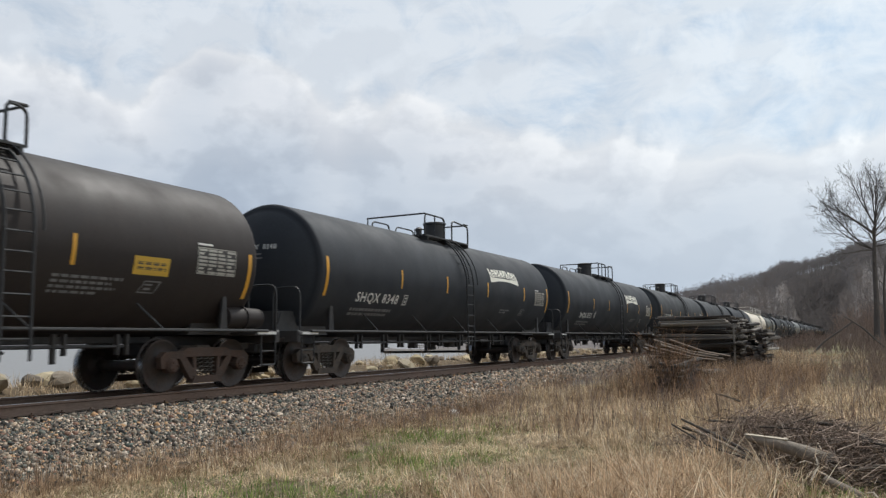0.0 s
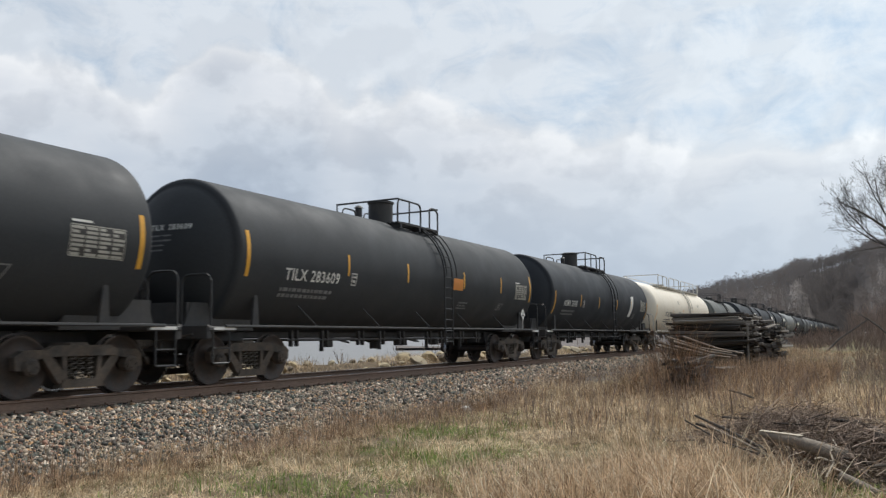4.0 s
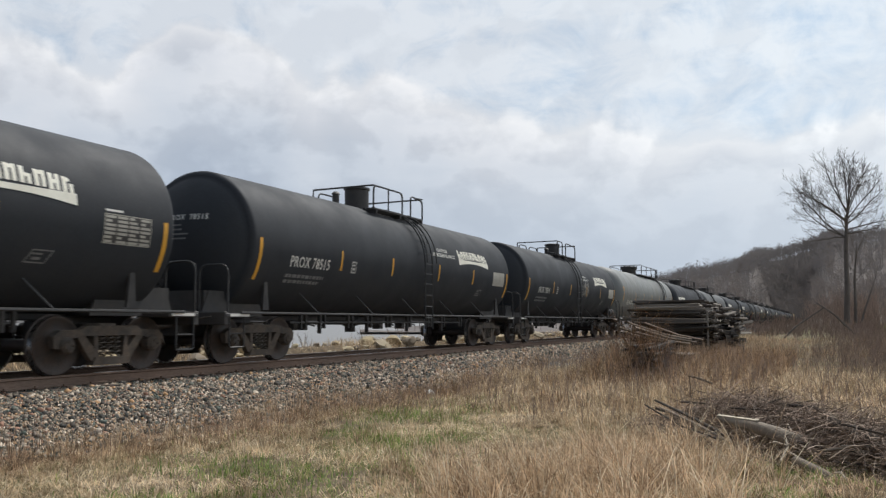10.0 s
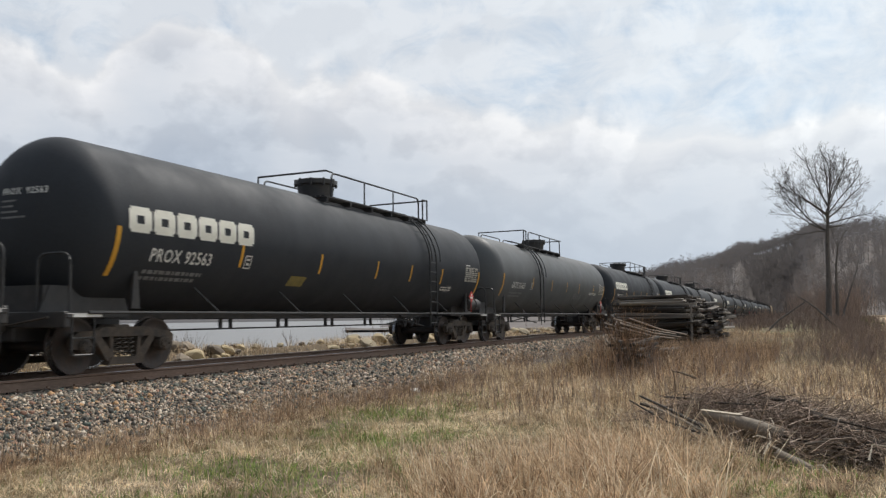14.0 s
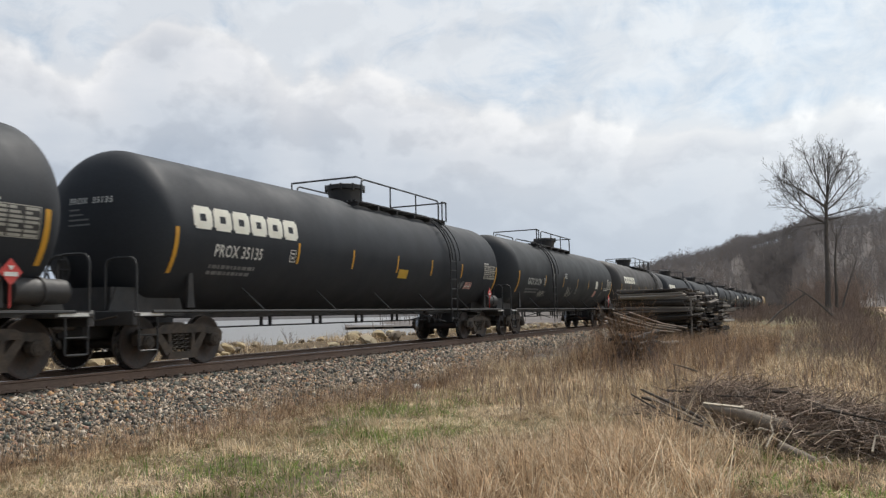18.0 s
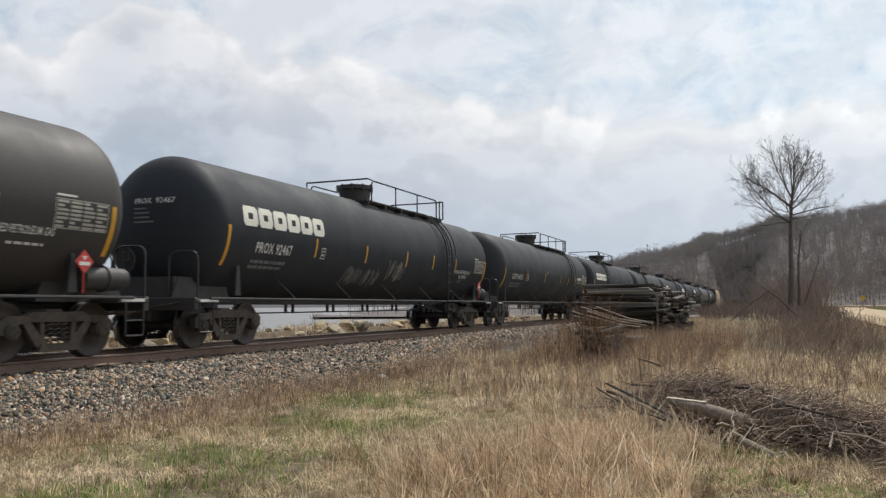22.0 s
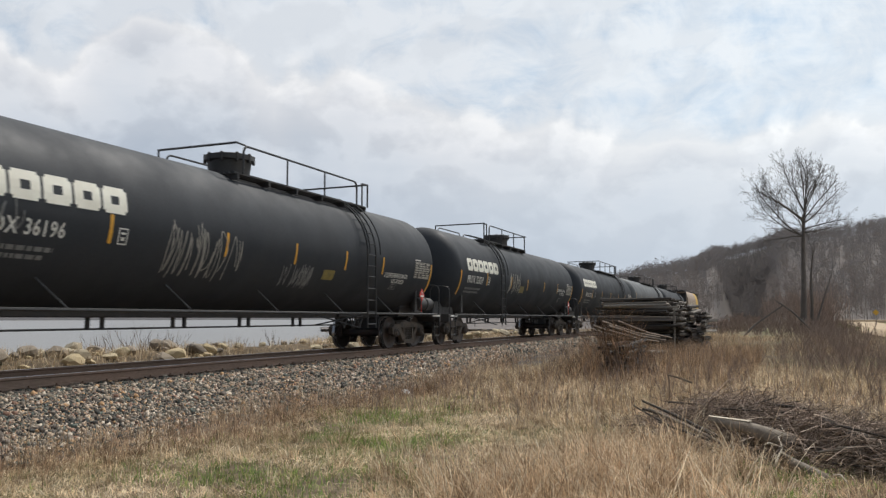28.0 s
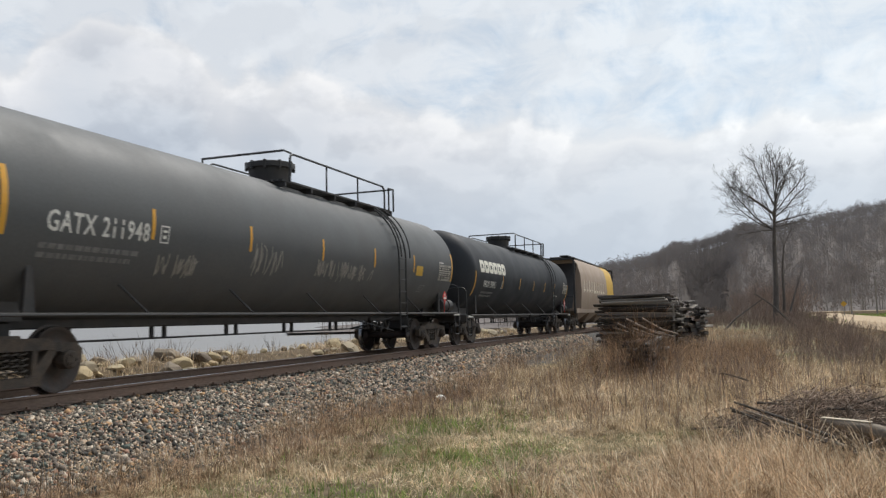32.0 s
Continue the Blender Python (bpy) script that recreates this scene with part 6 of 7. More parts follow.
def stones(name, label, x, y, z, size, mat):
    """Many small broken stones, each an uneven eight-cornered block."""
    n = len(x)
    base = np.array([(-1, -1, -1), (1, -1, -1), (1, 1, -1), (-1, 1, -1), (-1, -1, 1), (1, -1, 1), (1, 1, 1), (-1, 1, 1)], np.float32) * 0.5
    v = base[None] * rng.uniform(0.62, 1.25, (n, 8, 3)) + rng.normal(0, 0.10, (n, 8, 3))
    q = rng.normal(0, 1, (n, 4))
    q /= np.linalg.norm(q, axis=1, keepdims=True)
    w, a, b, c = q.T
    rot = np.stack([1 - 2 * (b * b + c * c), 2 * (a * b - c * w), 2 * (a * c + b * w), 2 * (a * b + c * w), 1 - 2 * (a * a + c * c), 2 * (b * c - a * w), 2 * (a * c - b * w), 2 * (b * c + a * w), 1 - 2 * (a * a + b * b)], 1).reshape(n, 3, 3)
    v = np.einsum("nij,nkj->nki", rot, v) * size[:, None, None] + np.stack([x, y, z], 1)[:, None, :]
    o = np.arange(n)[:, None, None] * 8
    f = np.array([[0, 3, 2, 1], [4, 5, 6, 7], [0, 1, 5, 4], [1, 2, 6, 5], [2, 3, 7, 6], [3, 0, 4, 7]])
    quads = (o + f[None]).reshape(-1, 4)
    return structure(name, fast_mesh(name, v.reshape(-1, 3), quads, np.zeros((0, 3), int), mat), label, "stuff", "gravel")


def build_ballast():
    n = 165000
    y = 4.0 + 44 * rng.random(n) ** 2.05
    e = TOE[np.clip((y * 4).astype(int), 0, 399)]
    d = 0.95 + (e - 0.65) * rng.random(n) ** 0.9
    x = XC + d
    size = rng.uniform(0.014, 0.036, n) * (1 + 0.8 * (rng.random(n) < 0.05)) * (1 + 0.012 * (y - 4))
    stones("ballast", "crushed grey, pink and tan railway stone", x, y, level(x, y) + size * rng.uniform(-0.25, 0.45, n), size, M_STONE)
    n = 14000
    y = 5.0 + 34 * rng.random(n) ** 1.5
    x = XC + rng.uniform(-2.3, 1.3, n)
    size = rng.uniform(0.03, 0.065, n)
    stones("track_ballast", "dark crushed stone between the ties", x, y, -0.205 + rng.uniform(-0.02, 0.012, n), size, M_STONE)


build_ballast()


def rock_mesh(seed, k=1):
    bm = bmesh.new()
    bmesh.ops.create_icosphere(bm, subdivisions=2, radius=0.5)
    r = random.Random(seed)
    sx, sy, sz = r.uniform(0.8, 1.3), r.uniform(0.8, 1.4), r.uniform(0.55, 0.9)
    cuts = [Vector((r.uniform(-1, 1), r.uniform(-1, 1), r.uniform(-0.6, 1))).normalized() for _ in range(9)]
    for v in bm.verts:
        for c in cuts:
            over = v.co.dot(c) - 0.36
            if over > 0:
                v.co -= c * over * 0.9
        v.co += Vector((noise.noise(v.co * 4 + Vector((seed, 0, 0))), noise.noise(v.co * 4 + Vector((0, seed, 0))), 0)) * 0.05
        v.co = Vector((v.co.x * sx, v.co.y * sy, v.co.z * sz))
    me = bpy.data.meshes.new("rock")
    bm.to_mesh(me)
    bm.free()
    me.materials.append(M_ROCK)
    return me


def build_riprap():
    bank = thing("rock_bank", "row of tan and grey limestone boulders along the river bank", "rocks", kind="structure")
    shapes = [rock_mesh(i) for i in range(9)]
    for i in range(280):
        y = rnd.uniform(4, 62)
        ridge = rnd.random() < 0.55
        x = rnd.gauss(-15.1, 0.35) if ridge else rnd.uniform(-16.3, -14.2)
        dense = 0.45 + 0.55 * (y < 19 or 24 < y < 30)
        if rnd.random() > dense:
            continue
        k = rnd.uniform(0.24, 0.62) if ridge else rnd.uniform(0.12, 0.30)
        z = float(level(np.array([x]), np.array([y]))[0])
        m = pose(x, y, z + k * 0.16, rnd.uniform(-25, 25), rnd.uniform(-25, 25), rnd.uniform(0, 360)) @ Matrix.Diagonal((k, k, k, 1))
        part("rock", shapes[i % 9], None, bank, m=m)
    pale = thing("pale_rock", "single whitish stone at the foot of the ballast", "rock", pose(-7.15, 14.74, -0.55, 10, 5, 30))
    part("rock", shapes[2].copy(), None, pale, m=Matrix.Diagonal((0.17, 0.15, 0.22, 1))).data.materials[0] = M_WHITE


build_riprap()


def grow(s, p, d, length, r, depth, rg, spread, keep=0.76, sides=5, up=0.15, bits=3):
    """A branch that bends and divides."""
    pts = [p]
    for i in range(bits):
        d = (d + Vector((rg.gauss(0, 0.10), rg.gauss(0, 0.10), rg.gauss(0.0, 0.06) + up * 0.25))).normalized()
        p = p + d * length / bits
        pts.append(p)
    end = r * (0.62 if depth > 0 else 0.25)
    s.tube(pts, r, sides if r > 0.02 else 3, end)
    if depth <= 0:
        return
    n = rg.choice((2, 2, 3)) if depth > 1 else rg.choice((2, 3))
    for i in range(n):
        side = Vector((rg.gauss(0, 1), rg.gauss(0, 1), rg.gauss(0, 0.5))).normalized()
        nd = (d + side * spread * rg.uniform(0.6, 1.25) + Vector((0, 0, up))).normalized()
        grow(s, pts[-1] if i < 2 or rg.random() < 0.5 else pts[-2], nd, length * keep * rg.uniform(0.75, 1.15), end * rg.uniform(0.75, 1.0), depth - 1, rg, spread, keep, sides, up, bits)


def spray(s, p, d, length, r, level_left, rg, pull):
    """A limb that gives off side shoots along its whole length."""
    bits = 6 if level_left > 1 else 4
    pts = [p]
    for i in range(bits):
        d = (d + Vector((rg.gauss(0, 0.11), rg.gauss(0, 0.11), rg.gauss(0, 0.08))) + pull * 0.06).normalized()
        p = p + d * length / bits
        pts.append(p)
    s.tube(pts, r, 6 if r > 0.04 else 3, max(0.006, r * 0.35))
    if level_left <= 0:
        return
    k = max(4, round(length * (1.7, 2.3, 2.0)[level_left - 1]) + 2)
    for i in range(k):
        f = 0.22 + 0.78 * (i + rg.random()) / k
        a = min(bits - 1, int(f * bits))
        q = pts[a].lerp(pts[a + 1], f * bits - a)
        way = (pts[a + 1] - pts[a]).normalized()
        side = way.cross(Vector((rg.gauss(0, 1), rg.gauss(0, 1), rg.gauss(0, 1)))).normalized()
        nd = (way * 0.80 + side * rg.uniform(0.55, 0.95) + pull * 0.10).normalized()
        spray(s, q, nd, length * rg.uniform(0.36, 0.62) * (1.15 - 0.60 * f), max(0.006, r * 0.38 * (1.1 - 0.5 * f)), level_left - 1, rg, pull)


def crowned_tree(x, y, z, high, seed, label, radius, limbs, depth=3):
    """A bare tree: a trunk with named limbs (height share, bearing, rise, length share)."""
    rg = random.Random(seed)
    t = thing("tree", label, "tree", pose(x, y, z))
    trunk = [Vector((0.12 * math.sin(i * 0.9) * i / 8 + 0.028 * high * i / 8, 0.1 * math.sin(i * 1.7), -0.3 + high * 0.72 * i / 8)) for i in range(9)]
    part("trunk", Shape().tube(trunk, radius, 9, radius * 0.34).mesh("trunk", M_BARK, True), None, t, "grey-brown furrowed trunk")
    for share, bearing, rise, length in limbs:
        q = share / 0.72 * 8
        a = int(min(7, q))
        p = trunk[a].lerp(trunk[a + 1], q - a)
        b = radians(bearing)
        d = Vector((math.cos(b) * math.cos(radians(rise)), math.sin(b) * math.cos(radians(rise)), math.sin(radians(rise))))
        s = Shape()
        spray(s, p, d, high * length, radius * (0.44 - 0.32 * share), depth, rg, Vector((0, 0, 1.0 if rise > 25 else 0.25)))
        part("limb", mesh("limb", s.v, s.f, M_BARK), None, t)
    return t


def shrub(name, label, x, y, z, high, stems, seed, mat, depth=2, wide=0.5):
    rg = random.Random(seed)
    s = Shape()
    for i in range(stems):
        a = rg.uniform(0, 6.28)
        d = Vector((math.cos(a) * wide * rg.random(), math.sin(a) * wide * rg.random(), 1)).normalized()
        grow(s, Vector((rg.gauss(0, 0.12 * high), rg.gauss(0, 0.12 * high), -0.08)), d, high * 0.45 * rg.uniform(0.6, 1.1), 0.010 * high, depth, rg, 0.38, 0.72, 3, 0.12, 2)
    ob = new(name, mesh(name, s.v, s.f, mat))
    ob.matrix_basis = pose(x, y, z)
    return tagged(ob, label, "shrub")


def build_trees():
    crowned_tree(1.98, 88.0, -0.2, 17.6, 4, "tall bare deciduous tree with a wide round crown", 0.31,
                 [(0.53, 180, 36, 0.38), (0.53, 172, 16, 0.31), (0.53, 190, 2, 0.22), (0.57, 8, 12, 0.23), (0.55, 350, 2, 0.17), (0.57, 95, 26, 0.22), (0.57, 265, 28, 0.22), (0.60, 15, 32, 0.26), (0.61, 165, 48, 0.32), (0.62, 215, 40, 0.29), (0.63, 340, 44, 0.27), (0.64, 60, 48, 0.24), (0.66, 130, 58, 0.27), (0.67, 200, 62, 0.29), (0.68, 20, 58, 0.26), (0.69, 300, 66, 0.24), (0.70, 175, 74, 0.27), (0.71, 350, 76, 0.24), (0.718, 80, 84, 0.24)])
    crowned_tree(2.75, 89.0, -0.2, 11.0, 9, "slender bare tree beside the tall one", 0.19, [(0.45, 20, 50, 0.25), (0.55, 160, 55, 0.25), (0.62, 300, 60, 0.28), (0.70, 60, 75, 0.30), (0.71, 200, 80, 0.30)], 2)
    crowned_tree(17.0, 84.0, -0.1, 7.5, 15, "small bare roadside tree", 0.15, [(0.35, 20, 35, 0.35), (0.42, 150, 38, 0.35), (0.5, 270, 45, 0.32), (0.6, 70, 55, 0.30), (0.7, 200, 75, 0.30)], 2)
    crowned_tree(21.0, 92.0, -0.1, 6.8, 16, "small bare roadside tree", 0.14, [(0.35, 60, 35, 0.35), (0.42, 190, 38, 0.35), (0.5, 310, 45, 0.32), (0.6, 110, 55, 0.30), (0.7, 240, 75, 0.30)], 2)
    lean = Shape().tube([(2.95, 87.0, -0.4), (3.42, 87.4, 1.3), (3.95, 87.7, 3.0), (4.60, 88.0, 4.9), (4.85, 88.1, 6.0)], 0.12, 7, 0.03)
    tagged(new("leaning_sapling", lean.mesh("leaning_sapling", M_BARK)), "thin leaning bare sapling beside the tall tree", "sapling")
    # leaning dead limbs by the trunk
    s = Shape()
    s.tube([(-2.7, 62.0, -0.5), (-1.8, 62.4, 0.45), (-0.7, 62.8, 1.25), (0.05, 63, 1.78)], 0.06, 6, 0.05).tube([(2.4, 62.4, -0.5), (1.4, 62.7, 0.48), (0.65, 62.9, 1.30), (0.0, 63, 1.80), (-0.5, 63, 2.15)], 0.085, 6, 0.035)
    tagged(new("fallen_branch", s.mesh("fallen_branch", M_BARK)), "leaning dead limbs propped on each other", "branch")
    # shrubs on the far bank of the track
    for i, (y, h) in enumerate(((9.3, 1.0), (15.9, 1.15), (17.0, 1.3), (18.4, 1.2), (21.4, 1.0), (23.0, 1.1), (27.5, 1.2), (30.0, 1.3), (34.0, 1.2), (39.0, 1.3))):
        shrub("shrub", "bare twiggy shrub on the river bank", -15.9 + 0.2 * (i % 3), y, -0.5, h, 13, 50 + i, M_TWIG)
    r = random.Random(77)
    # branching dead weeds in the belt before the timber pile
    s = Shape()
    for i in range(900):
        y = 11 + 30 * r.random() ** 1.2
        e = toe(y) + XC + 0.5
        x = e + (1.5 + (y - 11) * 0.12 - e) * r.random()
        z = float(level(np.array([x]), np.array([y]))[0])
        hgt = r.uniform(0.35, 0.95) * min(1.0, 0.45 + (x - e) / 4)
        for k in range(2):
            a = r.uniform(0, 6.28)
            grow(s, Vector((x + r.gauss(0, 0.05), y + r.gauss(0, 0.05), z - 0.03)), Vector((math.cos(a) * 0.2, math.sin(a) * 0.2, 1)).normalized(), hgt * 0.55, 0.0045, 2, r, 0.45, 0.6, 3, 0.15, 2)
    structure("dead_stems", mesh("dead_stems", s.v, s.f, M_BUSH), "branching brown stems of dead weeds", "stuff", "weeds")
    # low purple-brown thicket between the weeds and the road
    s = Shape()
    for i in range(420):
        y = r.uniform(20, 62)
        x = 1.2 + (y - 20) * 0.045 + r.gauss(0, 1.1 + (y - 20) * 0.012)
        z = float(level(np.array([x]), np.array([y]))[0])
        hgt = r.uniform(0.35, 0.95) * (1.0 if y < 45 else 1.25) * (1.0 if x < 2.5 else 0.7)
        for k in range(4):
            a = r.uniform(0, 6.28)
            grow(s, Vector((x + r.gauss(0, 0.25), y + r.gauss(0, 0.25), z - 0.05)), Vector((math.cos(a) * 0.4, math.sin(a) * 0.4, 1)).normalized(), hgt * 0.5, 0.009, 2, r, 0.5, 0.7, 3, 0.1, 2)
    structure("thicket", mesh("thicket", s.v, s.f, M_BUSH), "tangled purple-brown bare bushes", "stuff", "bushes")
    s = Shape()
    for i in range(470):
        behind = r.random() < 0.6
        y = r.uniform(90, 140) if behind else r.uniform(62, 87)
        x = r.uniform(-6.2, 5.6 + (y - 62) * 0.02)
        hgt = (r.uniform(1.6, 5.2) if x > -1.5 else r.uniform(0.8, 2.0)) if behind else r.uniform(0.5, 1.25)
        for k in range(3):
            a = r.uniform(0, 6.28)
            grow(s, Vector((x + r.gauss(0, 0.4), y + r.gauss(0, 0.4), -0.3)), Vector((math.cos(a) * 0.3, math.sin(a) * 0.3, 1)).normalized(), hgt * 0.42, 0.028, 3, r, 0.42, 0.72, 3, 0.1, 2)
    structure("far_thicket", mesh("far_thicket", s.v, s.f, M_BUSH), "grey-brown bare saplings and bushes", "stuff", "bushes")


build_trees()


def build_hill():
    """The wooded bluff, with bare trees over all of it."""
    prof = [(-30, 0.6), (-20, 1.6), (-13, 2.8), (-10.2, 3.35), (-8.8, 3.65), (-7.0, 3.9), (-5.4, 4.35), (-4.6, 4.5), (-3.8, 5.0), (-1.8, 5.4), (0.5, 5.95), (2.5, 5.95), (4.5, 6.15), (6.5, 6.35), (8.1, 6.65), (9.6, 6.8), (16, 7.2), (30, 7.6), (60, 7.0), (100, 4.0)]

    def elev(az):
        for (a, e), (b, f) in zip(prof, prof[1:]):
            if a <= az <= b:
                return e + (f - e) * (az - a) / (b - a)
        return 0.5
    azs = [-30 + i * 0.3 for i in range(160)] + [18 + i * 1.0 for i in range(83)]
    rs = list(range(225, 500, 12)) + [510, 530, 600, 720]

    def top(az, r):
        ridge = 480 * math.tan(radians(elev(az))) - 9.0
        t = smooth_step(225, 480, r)
        # the railway runs on through a level strip along the foot
        clear = smooth_step(5, 15, abs(r * math.sin(radians(az)) - XC))
        t *= clear + (1 - clear) * smooth_step(400, 480, r)
        z = -2 + (ridge + 1) * t ** 0.9
        if r > 500:
            z -= (r - 500) * 0.02
        return z + 3.0 * noise.noise((az * 0.35, r * 0.012, 2.0)) * t
    vs = [(r * math.sin(radians(a)), r * math.cos(radians(a)), top(a, r)) for r in rs for a in azs]
    k = len(azs)
    fs = [(j * k + i, j * k + i + 1, (j + 1) * k + i + 1, (j + 1) * k + i) for j in range(len(rs) - 1) for i in range(k - 1)]
    m = material("hill_floor", (0.150, 0.128, 0.116), 0.95, 0.0, (0.090, 0.082, 0.082), 0.02, 0.7, 0.3, 0.3, 0.0)
    structure("hill", mesh("hill", vs, fs, m, True), "leaf-strewn slope of a wooded bluff")
    # farther trees: greyer tones, their own colour with distance haze put into it
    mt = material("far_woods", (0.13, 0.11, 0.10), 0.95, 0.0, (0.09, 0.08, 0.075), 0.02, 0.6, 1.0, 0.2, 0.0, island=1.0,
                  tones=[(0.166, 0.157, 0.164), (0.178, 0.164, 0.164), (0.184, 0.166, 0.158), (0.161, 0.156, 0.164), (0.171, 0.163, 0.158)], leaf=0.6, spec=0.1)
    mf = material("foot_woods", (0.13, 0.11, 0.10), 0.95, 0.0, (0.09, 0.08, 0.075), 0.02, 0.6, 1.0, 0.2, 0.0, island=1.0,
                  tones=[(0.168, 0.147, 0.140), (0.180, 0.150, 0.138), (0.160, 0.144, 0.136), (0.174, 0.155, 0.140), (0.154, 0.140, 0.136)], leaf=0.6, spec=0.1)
    r = random.Random(5)
    belts = ([], []), ([], [])
    for i in range(8400):
        az = r.uniform(-16, 24) if r.random() < 0.9 else r.uniform(-28, 95)
        d = 235 + 265 * r.random() ** 0.8
        if i % 7 == 0:
            az, d = r.uniform(-5.0, 1.5), r.uniform(400, 490)
        x, y, z = d * math.sin(radians(az)), d * math.cos(radians(az)), top(az, d)
        if abs(x - XC) < 9 and d < 402:
            continue
        h = r.uniform(5.5, 10.5) if r.random() < 0.97 else r.uniform(10.5, 12.5)
        w = h * r.uniform(0.30, 0.46)
        c, sn = math.cos(radians(az)), math.sin(radians(az))
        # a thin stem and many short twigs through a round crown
        # by distance: hazed grey tones far off, browner ones at the foot
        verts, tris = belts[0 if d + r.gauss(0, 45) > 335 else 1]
        q = len(verts)
        ww = h * 0.012
        verts += [(x - c * ww, y + sn * ww, z - 0.5), (x + c * ww, y - sn * ww, z - 0.5), (x, y, z + h * 0.75)]
        tris.append((q, q + 1, q + 2))
        for j in range(72 if d > 330 else 90):
            a, e = r.uniform(0, 6.283), r.uniform(-0.9, 1.4)
            rr = r.uniform(0.2, 0.9)
            bx, by, bz = x + math.cos(a) * math.cos(e) * w * rr * 0.75, y + math.sin(a) * math.cos(e) * w * rr * 0.75, z + h * 0.46 + math.sin(e) * h * 0.36 * rr
            ln = h * r.uniform(0.05, 0.09)
            dx, dz = math.cos(a) * 0.8 + r.gauss(0, 0.3), 0.75 + r.gauss(0, 0.3)
            ww = h * r.uniform(0.006, 0.011)
            q = len(verts)
            verts += [(bx - c * ww, by + sn * ww, bz), (bx + c * ww, by - sn * ww, bz + ww), (bx + dx * ln * c, by + math.sin(a) * ln * 0.5, bz + dz * ln)]
            tris.append((q, q + 1, q + 2))
    for name, (verts, tris), mat, label in (("far_woods", belts[0], mt, "grey leafless forest covering the bluff, haze tinted into its colour"), ("foot_woods", belts[1], mf, "brown leafless forest along the foot of the bluff")):
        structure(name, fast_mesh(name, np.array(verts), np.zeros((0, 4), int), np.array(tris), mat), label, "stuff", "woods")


build_hill()


def build_road():
    m = material("gravel_road", (0.44, 0.325, 0.20), 0.95, 0.0, (0.36, 0.28, 0.19), 0.4, 0.6, 12, 0.15, 0.2, 12)
    pts = [(9.6, 24, 0.0), (8.0, 47, 0.05), (8.2, 70, 0.14), (9.4, 100, 0.22), (11.5, 140, 0.30), (17, 190, 0.34)]
    s = Shape()
    for i, (x, y, z) in enumerate(pts):
        w = 1.9
        s.v += [(x - w, y, z), (x + w, y, z), (x - w - 0.6, y, z - 0.35), (x + w + 0.6, y, z - 0.35)]
    for i in range(len(pts) - 1):
        a, b = i * 4, i * 4 + 4
        s.f += [(a, a + 1, b + 1, b), (a + 2, a, b, b + 2), (a + 1, a + 3, b + 3, b + 1)]
    structure("road", s.mesh("road", m), "pale gravel road along the foot of the bluff")
    # second lane of the bend, farther off
    s = Shape()
    line = [(6, 168, 0.55), (20, 160, 0.6), (40, 150, 0.6), (70, 150, 0.6)]
    for x, y, z in line:
        s.v += [(x, y - 3, z), (x, y + 3, z + 0.05), (x, y - 3.6, z - 0.9), (x, y + 3.6, z - 0.9)]
    for i in range(3):
        a, b = i * 4, i * 4 + 4
        s.f += [(a, a + 1, b + 1, b), (a + 2, a, b, b + 2), (a + 1, a + 3, b + 3, b + 1)]
    structure("side_road", s.mesh("side_road", m), "pale road curving away behind the verge")
    n = 16000
    x, y = rng.uniform(5.5, 40, n), rng.uniform(34, 150, n)
    cx = np.interp(y, [p[1] for p in pts[:]], [p[0] for p in pts])
    keep = np.abs(x - cx) > 2.6
    blades("verge_grass", "green mown verge beside the road", x[keep], y[keep], rng.uniform(0.1, 0.35, keep.sum()), 0.06, 0.5, M_GREEN, z=np.full(keep.sum(), 0.0))
    sign = thing("road_sign", "yellow diamond warning sign on a thin post", "road sign", pose(9.9, 104, 0.0, 0, 0, -8))
    part("post", Shape().box(-0.04, 0.04, -0.03, 0.03, -0.3, 1.9), M_PIPE_G, sign)
    s = Shape().add([(0, -0.04, 1.20), (0.33, -0.04, 1.53), (0, -0.04, 1.86), (-0.33, -0.04, 1.53), (0, -0.06, 1.20), (0.33, -0.06, 1.53), (0, -0.06, 1.86), (-0.33, -0.06, 1.53)], [(0, 1, 2, 3), (7, 6, 5, 4), (0, 4, 5, 1), (1, 5, 6, 2), (2, 6, 7, 3), (3, 7, 4, 0)])
    part("sign_plate", s, M_YELLOW, sign)
    pole_m = material("pole_wood", (0.33, 0.30, 0.27), 0.9, 0.0, (0.22, 0.20, 0.18), 3.0, 0.5)
    for x, y, h in ((13.6, 128, 4.2), (17.8, 135, 5.4)):
        p = thing("roadside_pole", "slim weathered wooden pole beside the road", "pole", pose(x, y, 0.0), "roadside poles")
        part("post", Shape().tube([(0, 0, -0.4), (0, 0, h)], 0.13, 8, 0.10), pole_m, p)


build_road()


